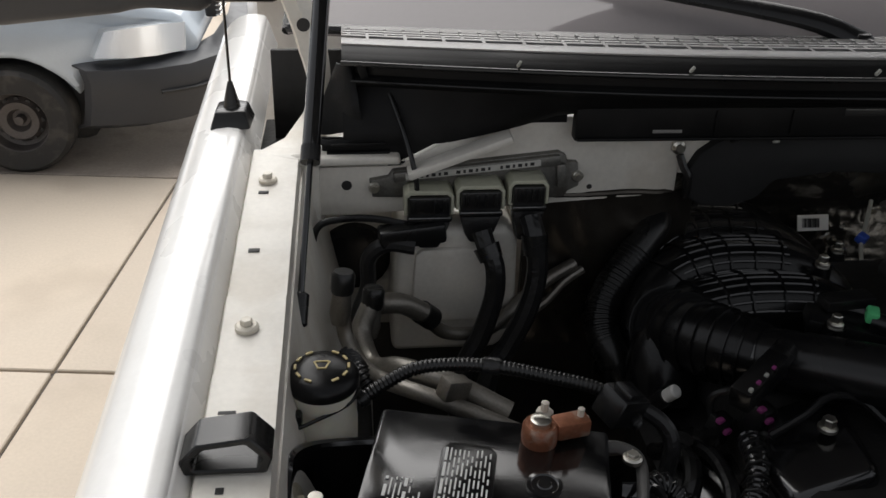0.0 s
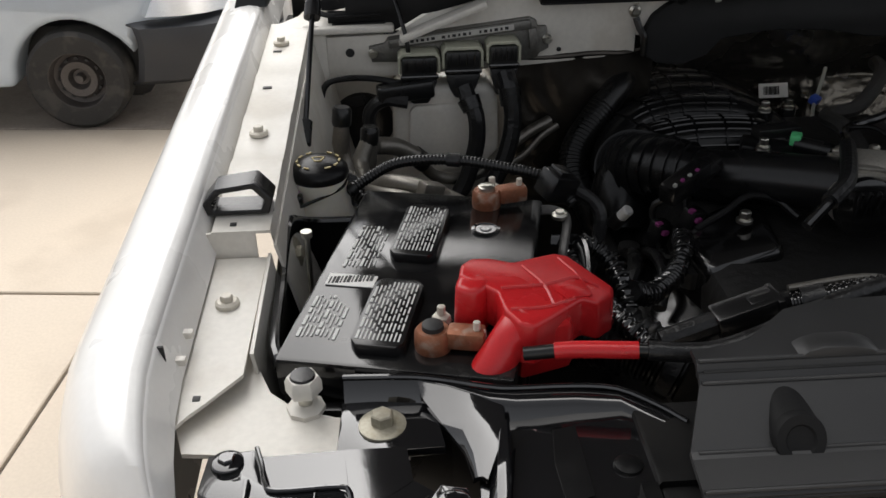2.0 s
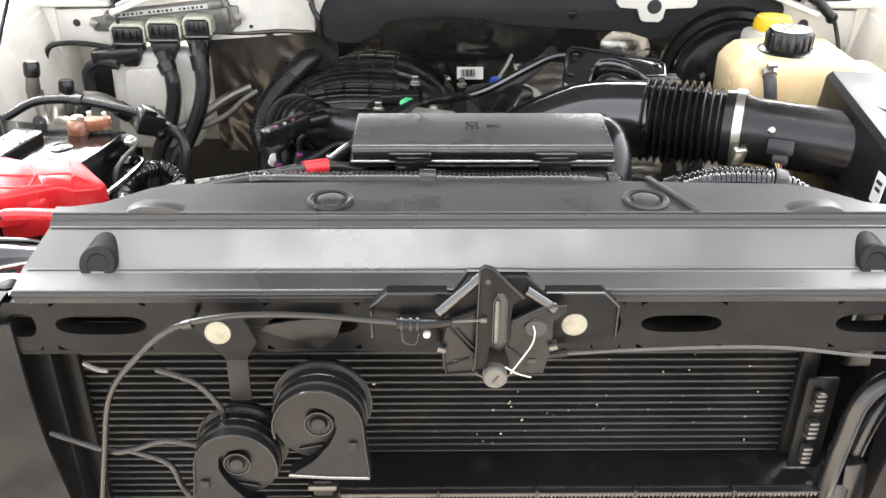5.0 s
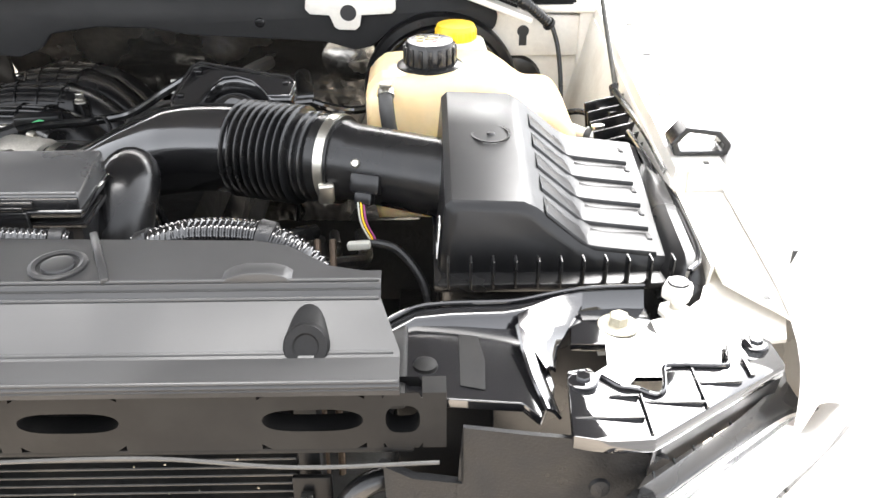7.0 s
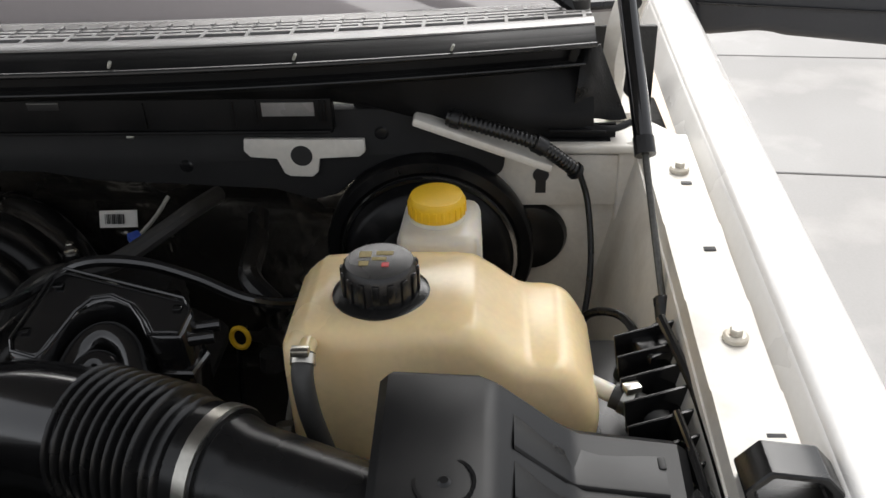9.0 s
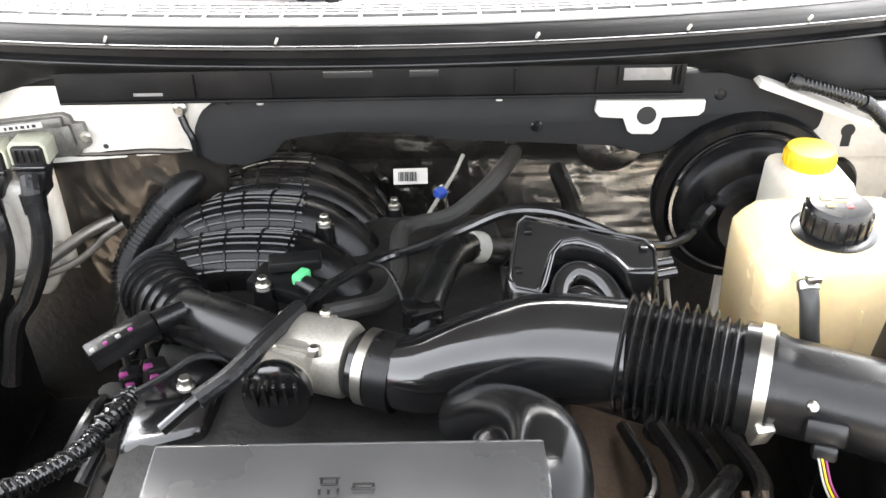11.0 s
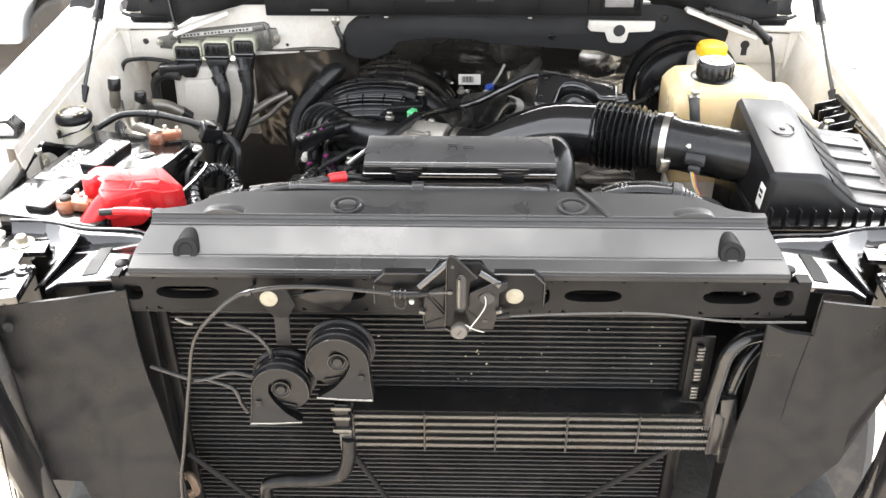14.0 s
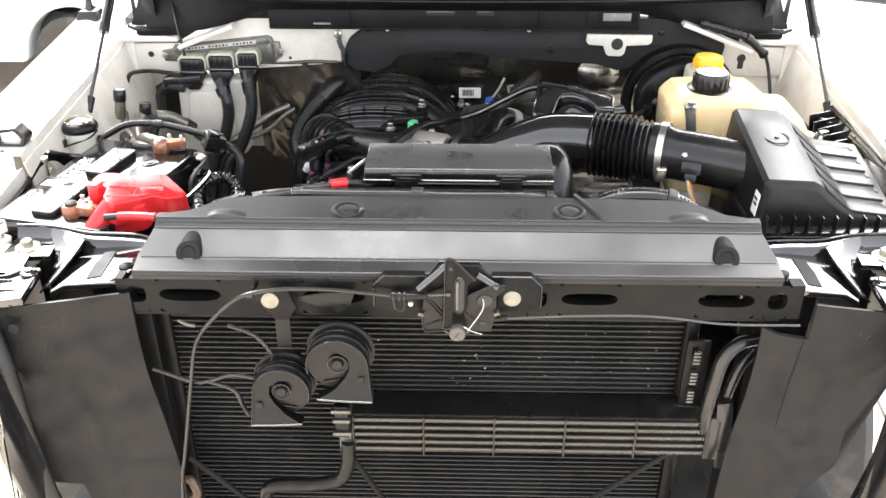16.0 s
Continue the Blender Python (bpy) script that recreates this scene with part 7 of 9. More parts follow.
SET_OUT = Vector((0.008, -0.073, 0.043))
fuse_box().scale = (0.885, 0.66, 0.98)
SET_OUT = Vector((0, 0, 0))
t = thing("air_resonator", (0.14, 0.33, 1.15), "glossy black moulded air resonator behind the fuse box", "resonator")
part("neck", hose(B(), [(0.146, 0.235, 1.16), (0.153, 0.262, 1.210), (0.155, 0.305, 1.232), (0.143, 0.350, 1.220), (0.122, 0.39, 1.19), (0.10, 0.42, 1.15)], lambda u: 0.029 + 0.005 * math.sin(7 * u), 20), MANIFOLD, t)
part("shoulder", prism(B(), [(0.085, 0.270), (0.150, 0.262), (0.172, 0.290), (0.168, 0.360), (0.130, 0.385), (0.088, 0.375)], "z", 1.12, 1.205, 0.018, 4, taper=0.8), MANIFOLD, t)
for k in range(3):
    part("rib", hose(B(), [(0.176, 0.285 + 0.026 * k, 1.13), (0.172, 0.285 + 0.026 * k, 1.17), (0.160, 0.285 + 0.026 * k, 1.205)], 0.004, 8, 4), MANIFOLD, t)
SET_OUT = Vector((0, 0.013, -0.0075))
loom("front_loom", [(-0.30, 0.155, 1.235), (-0.235, 0.144, 1.255), (-0.16, 0.138, 1.258), (-0.06, 0.136, 1.259), (0.0, 0.135, 1.258), (0.10, 0.136, 1.258), (0.15, 0.140, 1.252)], 0.0095, "ribbed black cable loom along the cover", 0.005, 0.0016, SHINY)
loom("front_loom", [(0.20, 0.152, 1.232), (0.25, 0.150, 1.250), (0.31, 0.145, 1.250), (0.35, 0.135, 1.232), (0.375, 0.122, 1.20)], 0.016, "thick ribbed black cable loom ending beside the cover", 0.005, 0.0018, SHINY)
SET_OUT = Vector((0, 0, 0))
t = thing("lower_hoses", (0.25, 0.28, 1.0), "dark rubber coolant hoses below the intake duct", "hoses")
part("hose", hose(B(), [(0.16, 0.22, 1.15), (0.22, 0.25, 1.16), (0.29, 0.31, 1.155), (0.33, 0.36, 1.14)], 0.009, 12), RUBBER, t)
part("hose", hose(B(), [(0.17, 0.17, 1.13), (0.23, 0.22, 1.12), (0.30, 0.30, 1.11)], 0.02, 14), RUBBER, t)
t = thing("metal_pipes", (0.38, 0.25, 0.95), "bare metal pipes and sensor beside the engine", "pipes")
for x in (0.335, 0.352):
    part("pipe", hose(B(), [(x, 0.34, 1.14), (x + 0.004, 0.28, 1.08), (x + 0.006, 0.24, 1.0), (x + 0.006, 0.23, 0.9)], 0.004, 8), BRASS, t)
part("sensor", lathe(B(), [(0, 0), (0.007, 0), (0.009, 0.02), (0.012, 0.022), (0.012, 0.04), (0.008, 0.043), (0.008, 0.09), (0, 0.09)], (0.395, 0.225, 1.045), (0.05, 0.25, 1), 12), ZINC, t)
tag = thing("parts_label", (0.24, 0.30, 1.09), "white printed parts label on the engine", "label")
plate = part("paper", box(B(), (0.245, 0.315, 1.10), (0.062, 0.001, 0.022), 0, (55, 12, -8)), LABEL, tag)
for k in range(6):
    part("print_bar", box(B(), (0.235 + 0.008 * k, 0.312 - 0.001 * k, 1.1015 - 0.0017 * k), (0.005, 0.001, 0.010 - 0.002 * (k % 2)), 0, (55, 12, -8)), INK, plate)


# ---------------------------------------------------------------- air box side
def air_box():
    t = thing("air_filter_box", (0.58, 0.33, 0.95), "satin black air filter box with a ribbed sloping lid", "air filter box")
    cross = [(0.458, 1.16), (0.460, 1.18), (0.4655, 1.237), (0.472, 1.2435), (0.540, 1.2405), (0.553, 1.234), (0.598, 1.196), (0.612, 1.1885), (0.684, 1.179), (0.692, 1.173), (0.695, 1.155)]
    ys = [0.214, 0.217, 0.222, 0.26, 0.30, 0.36, 0.432, 0.438, 0.442]
    rows = []
    for i, y in enumerate(ys):
        inset = (0.008, 0.003, 0.0, 0, 0, 0, 0, 0.003, 0.008)[i]
        up = 0.15 * (y - 0.26)
        rows.append([(x + (inset if x < 0.5 else -inset), y, (z - inset if z > 1.165 else z - up * 0.5) + up) for x, z in cross])
    bm = B()
    ring = [[bm.verts.new(p) for p in row] for row in rows]
    for a, b in zip(ring, ring[1:]):
        for k in range(len(a) - 1):
            bm.faces.new((a[k], a[k + 1], b[k + 1], b[k]))
    bm.faces.new(ring[0])
    bm.faces.new(ring[-1][::-1])
    for a, b in zip(ring, ring[1:]):
        bm.faces.new((a[0], b[0], b[-1], a[-1]))
    lid = part("lid", bm, AIRLID, t, "satin black lid", sharp=28)
    for k in range(5):
        y = 0.240 + 0.0405 * k
        up = 0.15 * (y - 0.26)
        pts = [(0.562, y, 1.2262 + up), (0.598, y, 1.1955 + up), (0.613, y, 1.1885 + up), (0.672, y, 1.1810 + up)]
        g = [[Vector(p) + Vector((0, w, h)) for p in spline(pts, 4)] for w, h in ((-0.0195, -0.002), (-0.0182, 0.0004), (-0.0168, 0.0009), (0.0, 0.0016), (0.0168, 0.0022), (0.0182, 0.0016), (0.0195, -0.002))]
        part("step", slab(B(), g, (0, 0, -0.004)), AIRLID, lid)
        part("notch", box(B(), (0.670, y + 0.010, 1.1830 + up), (0.006, 0.012, 0.003), 0.0014), INK, lid)
    part("disc_mark", lathe(B(), [(0.0185, 0), (0.021, 0), (0.021, 0.0012), (0.0185, 0.0012)], (0.516, 0.343, 1.2538), (0, -0.07, 1), 28, ring=True), PLASTIC, lid)
    part("disc_pip", lathe(B(), [(0, 0), (0.005, 0), (0.003, 0.002), (0, 0.002)], (0.516, 0.343, 1.2538), (0, -0.07, 1), 12), PLASTIC, lid)
    tagp = part("sticker", box(B(), (0.4590, 0.225, 1.196), (0.001, 0.022, 0.036), 0.0, (0, 5, 0)), LABEL, t, "white printed sticker")
    for k in range(3):
        part("print_bar", box(B(), (0.4582, 0.225, 1.186 + 0.009 * k), (0.0008, 0.012, 0.004), 0, (0, 5, 0)), INK, tagp)
    part("base", box(B(), (0.577, 0.335, 1.055), (0.236, 0.266, 0.20), 0.012), PLASTIC, t)
    part("seam", box(B(), (0.577, 0.335, 1.157), (0.246, 0.286, 0.010), 0.003), PLASTIC, t)
    for k in range(11):
        part("fin", box(B(), (0.468 + 0.0212 * k, 0.192, 1.1755), (0.0022, 0.014, 0.030), 0.0006), PLASTIC, t)
    for k in range(9):
        part("fin", box(B(), (0.703, 0.215 + 0.028 * k, 1.150 + 0.0028 * k), (0.014, 0.0025, 0.034), 0.0006), PLASTIC, t)
    part("edge_rod", sweep(B(), [Vector((0.455, 0.196, 1.03)), Vector((0.462, 0.196, 1.12))], 0.002, 6), GREYPLASTIC, t)
    return t


SET_OUT = Vector((0.008, 0.006, 0.006))
air_box()
SET_OUT = Vector((0, 0, 0))
t = thing("air_inlet_duct", (0.69, 0.45, 1.0), "black finned plastic inlet duct along the inner wall", "duct")
g = [[(x, y, 1.190 + 0.10 * (y - 0.25) + z - d) for x, z in ((0.676, -0.045), (0.684, -0.018), (0.692, -0.001), (0.702, 0.007), (0.712, 0.006), (0.720, -0.004), (0.7235, -0.030))] for y, d in ((0.172, 0.050), (0.180, 0.022), (0.192, 0.008), (0.21, 0.0), (0.25, 0.0), (0.30, 0.0), (0.36, 0.002), (0.40, 0.010), (0.43, 0.026), (0.47, 0.034), (0.60, 0.034))]
part("shell", slab(B(), g, (0, 0, -0.06)), PLASTIC, t)
part("rail", sweep(B(), spline([(0.719, 0.36, 1.207), (0.719, 0.43, 1.209), (0.717, 0.50, 1.210), (0.708, 0.56, 1.216), (0.702, 0.585, 1.222)], 5), 0.0045, 8), PLASTIC, t)
for k in range(7):
    y = 0.425 + 0.026 * k
    part("fin", box(B(), (0.690, y, 1.180 + 0.0028 * k), (0.056, 0.0028, 0.034), 0.0006, (0, -8, 14)), PLASTIC, t)
part("wing_bracket", prism(B(), [(0.676, 0.575), (0.700, 0.60), (0.716, 0.61), (0.712, 0.56), (0.690, 0.548)], "z", 1.196, 1.206, 0.002), PLASTIC, t)
part("bolt", hexbolt(B(), (0.709, 0.375, 1.188), (-0.7, -0.2, 0.6), 0.009, 0.016, 0.012), BOLTPAINT, t)
part("bolt", hexbolt(B(), (0.702, 0.573, 1.172), (-0.5, -0.3, 0.7), 0.009, 0.012, 0.012), BOLTPAINT, t)
part("tray", box(B(), (0.672, 0.545, 1.125), (0.085, 0.24, 0.03), 0.006), PLASTIC, t)


def coolant_tank():
    t = thing("coolant_tank", (0.50, 0.55, 1.05), "amber translucent coolant tank with a black screw cap", "coolant tank")
    out = [(0.386, 1.09), (0.380, 1.13), (0.375, 1.235), (0.379, 1.253), (0.392, 1.266), (0.410, 1.271), (0.515, 1.273), (0.540, 1.265), (0.566, 1.245), (0.580, 1.238), (0.606, 1.236), (0.620, 1.224), (0.634, 1.195), (0.634, 1.165), (0.618, 1.12), (0.60, 1.09)]
    mid = (0.505, 1.185)
    bm = B()
    rings = []
    for y, inset in ((0.486, 0.020), (0.4875, 0.012), (0.491, 0.006), (0.497, 0.002), (0.506, 0.0), (0.555, 0.0), (0.610, 0.0), (0.619, 0.002), (0.625, 0.006), (0.6285, 0.012), (0.630, 0.020)):
        lean = 0.10 if y < 0.556 else -0.04
        ring = []
        for p in spline([(x, 0, z) for x, z in out], 3):
            kx, kz = 1 - inset / 0.125, 1 - inset / 0.085
            z = mid[1] + (p.z - mid[1]) * kz
            ring.append(bm.verts.new((mid[0] + (p.x - mid[0]) * kx, y + lean * (z - 1.2), z)))
        rings.append(ring)
    for a, b in zip(rings, rings[1:]):
        for k in range(len(a)):
            bm.faces.new((a[k - 1], a[k], b[k], b[k - 1]))
    bm.faces.new(rings[0])
    bm.faces.new(rings[-1][::-1])
    body = part("body", bm, AMBER, t, sharp=70)
    for x, h in ((0.470, 0.12), (0.530, 0.11), (0.590, 0.08)):
        part("rib", box(B(), (x, 0.4815, 1.10 + h / 2), (0.0022, 0.004, h), 0.001, (-5, 0, 0)), AMBER, body)
    c = (0.454, 0.550, 1.268)
    part("collar", lathe(B(), [(0, 0), (0.041, 0), (0.041, 0.005), (0.036, 0.008), (0, 0.008)], c, n=40), RUBBER, t, "black rubber collar")
    cap = part("cap", lathe(B(), [(0, 0.007), (0.031, 0.007), (0.031, 0.030), (0.028, 0.035), (0.012, 0.036), (0, 0.036)], c, n=40), PLASTIC, t, "black ribbed screw cap")
    for k in range(16):
        a = 2 * math.pi * k / 16
        part("grip", box(B(), (c[0] + 0.031 * math.cos(a), c[1] + 0.031 * math.sin(a), c[2] + 0.019), (0.004, 0.006, 0.022), 0.001, (0, 0, math.degrees(a))), PLASTIC, cap)
    for dx, dy, w, l, m in ((-0.012, 0.008, 0.010, 0.008, GOLDINK), (0.004, 0.010, 0.014, 0.005, GOLDINK), (0.0, 0.001, 0.012, 0.004, GOLDINK), (-0.012, -0.006, 0.008, 0.006, GOLDINK), (0.006, -0.008, 0.006, 0.006, RED)):
        part("print_mark", box(B(), (c[0] + dx, c[1] + dy, c[2] + 0.0362), (w, l, 0.0008)), m, cap)
    part("spout", sweep(B(), [Vector((0.402, 0.492, 1.262)), Vector((0.401, 0.470, 1.265))], 0.007, 12), AMBER, t)
    part("spout", sweep(B(), [Vector((0.625, 0.53, 1.195)), Vector((0.660, 0.515, 1.186))], 0.008, 12), MILKY, t)
    return t


SET_OUT = Vector((0.008, 0.004, -0.003))
coolant_tank()
t = thing("tank_hose", (0.41, 0.46, 1.1), "short grey-black hose with a spring clip", "hose", "coolant tank hoses")
part("hose", hose(B(), [(0.402, 0.474, 1.266), (0.402, 0.459, 1.255), (0.406, 0.452, 1.225), (0.416, 0.450, 1.18), (0.425, 0.452, 1.13)], 0.0088, 14), GREYCABLE, t)
part("spring_clip", hose(B(), [(0.402, 0.471, 1.267), (0.402, 0.465, 1.262)], 0.0102, 14, 3), ZINC, t, "bright spring clip")
part("clip_ear", box(B(), (0.402, 0.462, 1.277), (0.014, 0.008, 0.006), 0.001), ZINC, t)
t = thing("tank_hose", (0.68, 0.48, 1.05), "short grey-black hose with a spring clip", "hose", "coolant tank hoses")
part("hose", hose(B(), [(0.648, 0.520, 1.189), (0.675, 0.506, 1.183), (0.700, 0.480, 1.170), (0.708, 0.450, 1.135), (0.706, 0.43, 1.09)], 0.0115, 14), GREYCABLE, t)
part("spring_clip", hose(B(), [(0.656, 0.517, 1.188), (0.664, 0.513, 1.186)], 0.0135, 14, 3), ZINC, t, "bright spring clip")
part("clip_ear", box(B(), (0.662, 0.512, 1.203), (0.014, 0.010, 0.006), 0.001, (0, 0, 20)), ZINC, t)

SET_OUT = Vector((0, 0, 0))


def brake_unit():
    t = thing("brake_booster", (0.46, 0.82, 1.02), "glossy black round brake booster", "brake booster")
    at = (0.471, 0.882, 1.134)
    part("drum", lathe(B(), [(0, 0), (0.121, 0), (0.122, 0.006), (0.122, 0.022), (0.119, 0.027), (0.108, 0.029), (0.103, 0.026), (0.099, 0.030), (0.094, 0.046), (0.088, 0.052), (0.060, 0.058), (0.054, 0.066), (0.050, 0.078), (0, 0.080)], at, (0, -1, 0), 56), HORNBLACK, t)
    part("rim_bead", lathe(B(), [(0.099, 0.030), (0.103, 0.029), (0.1045, 0.032), (0.103, 0.0345), (0.099, 0.0345)], at, (0, -1, 0), 56, ring=True), SHINY, t, "rolled glossy rim")
    for a in (35, 155, 275):
        part("stud", lathe(B(), [(0, 0), (0.006, 0), (0.006, 0.010), (0, 0.011)], (at[0] + 0.07 * math.cos(radians(a)), at[1] - 0.054, at[2] + 0.07 * math.sin(radians(a))), (0, -1, 0), 10), HORNBLACK, t)
    part("master_cylinder", lathe(B(), [(0, 0), (0.028, 0), (0.028, 0.14), (0, 0.14)], (0.490, 0.80, 1.12), (0, -1, 0), 20), ALU, t)
    r = thing("brake_fluid_reservoir", (0.492, 0.745, 1.12), "milky brake fluid reservoir with a yellow cap", "fluid reservoir")
    bm = prism(B(), [(0.448, 0.705), (0.455, 0.69), (0.53, 0.69), (0.538, 0.705), (0.535, 0.79), (0.452, 0.79)], "z", 1.12, 1.248, 0.012, 3, taper=0.94)
    part("body", bm, MILKY, r)
    part("neck", lathe(B(), [(0, 0.0), (0.028, 0.0), (0.028, 0.012), (0, 0.012)], (0.490, 0.742, 1.244)), MILKY, r)
    cap = part("cap", lathe(B(), [(0, 0.008), (0.0275, 0.008), (0.0285, 0.010), (0.0285, 0.024), (0.026, 0.029), (0, 0.030)], (0.490, 0.742, 1.244), n=40), YELLOW, r, "ribbed yellow screw cap")
    for k in range(24):
        a = 2 * math.pi * k / 24
        part("grip", box(B(), (0.490 + 0.0285 * math.cos(a), 0.742 + 0.0285 * math.sin(a), 1.2605), (0.002, 0.003, 0.012), 0.0005, (0, 0, math.degrees(a))), YELLOW, cap)
    for dx, dz, w in ((0.0, 0.0, 0.008), (0.004, -0.008, 0.006), (-0.002, -0.014, 0.006)):
        part("red_mark", box(B(), (0.527 + dx * 0.3, 0.7085 + dx, 1.240 + dz), (0.003, w, 0.004), 0, (0, 0, 20)), RED, r)
    return t


SET_OUT = Vector((0.009, -0.020, 0))
brake_unit()
SET_OUT = Vector((0, 0, 0))
loom("wall_loom", [(0.505, 0.842, 1.305), (0.545, 0.835, 1.296), (0.60, 0.832, 1.278), (0.635, 0.84, 1.25), (0.65, 0.845, 1.235)], 0.0085, "thick taped loom curving down the white wall", 0.005, 0.0012)
cable("wall_cable", [(0.65, 0.845, 1.24), (0.662, 0.835, 1.20), (0.665, 0.80, 1.14), (0.655, 0.76, 1.08), (0.64, 0.70, 1.02)], 0.0036, "black cable down the white inner wall", RUBBER)
cable("wall_cable", [(0.64, 0.72, 1.10), (0.655, 0.70, 1.145), (0.685, 0.68, 1.155), (0.70, 0.645, 1.14), (0.70, 0.60, 1.10)], 0.0045, "black cable looping by the strut", RUBBER)
t = thing("relay_cluster", (0.665, 0.62, 1.05), "black relays and plugs below the strut", "relays")
for x, y, z, w in ((0.655, 0.645, 1.11, 0.034), (0.685, 0.60, 1.13, 0.03), (0.64, 0.60, 1.09, 0.03), (0.69, 0.645, 1.12, 0.022)):
    part("relay", box(B(), (x, y, z), (w, w, 0.04), 0.004, (10, 5, 20)), PLASTIC, t)
SET_OUT = Vector((-0.005, 0.08, -0.06))
t = thing("dipstick", (0.268, 0.675, 1.0), "oil dipstick with a yellow ring handle", "dipstick")
bm = B()
sweep(bm, [Vector((0.268 + 0.010 * math.cos(a), 0.675, 1.130 + 0.014 * math.sin(a))) for a in [2 * math.pi * k / 16 for k in range(17)]], 0.0032, 8)
part("ring_handle", bm, YELLOW, t)
part("stem", sweep(B(), [Vector((0.265, 0.675, 1.116)), Vector((0.25, 0.69, 1.0))], 0.0032, 8), BLACKSTEEL, t)
SET_OUT = Vector((0.030, 0.034, -0.006))
t = thing("wiper_motor_lead", (0.05, 0.9, 1.07), "grey lead with a blue connector lock", "connector")
part("lead", hose(B(), [(0.02, 0.86, 1.08), (0.04, 0.905, 1.09), (0.065, 0.945, 1.11), (0.08, 0.97, 1.13)], 0.0030, 10), GREYPLASTIC, t)
part("lock", box(B(), (0.045, 0.915, 1.096), (0.017, 0.015, 0.014), 0.003, (20, 0, 40)), SKYBLUE, t, "blue lock")
SET_OUT = Vector((0.038, 0.052, 0.004))
tag = thing("barcode_tag", (-0.007, 0.955, 1.06), "white barcode tag on the firewall insulation", "label")
plate = part("paper", box(B(), (-0.008, 0.957, 1.082), (0.052, 0.002, 0.024), 0, (-25, 2, 6)), LABEL, tag)
for k in range(11):
    part("stripe", box(B(), (-0.026 + 0.0026 * k, 0.9545, 1.083), (0.001 + 0.0006 * (k % 3), 0.001, 0.014), 0, (-25, 2, 6)), INK, plate)
SET_OUT = Vector((0, 0, 0))
t = thing("ground_strap", (-0.265, 0.86, 1.25), "small bolted ground strap on the white panel", "ground strap")
part("lug", lathe(B(), [(0, 0), (0.009, 0), (0.009, 0.004), (0.005, 0.006), (0.005, 0.010), (0, 0.010)], (-0.255, 0.870, 1.268), (0, -1, 0), 12), ZINC, t)
part("lead", hose(B(), [(-0.254, 0.862, 1.260), (-0.249, 0.858, 1.246), (-0.242, 0.854, 1.232), (-0.240, 0.858, 1.205)], 0.005, 8), RUBBER, t)


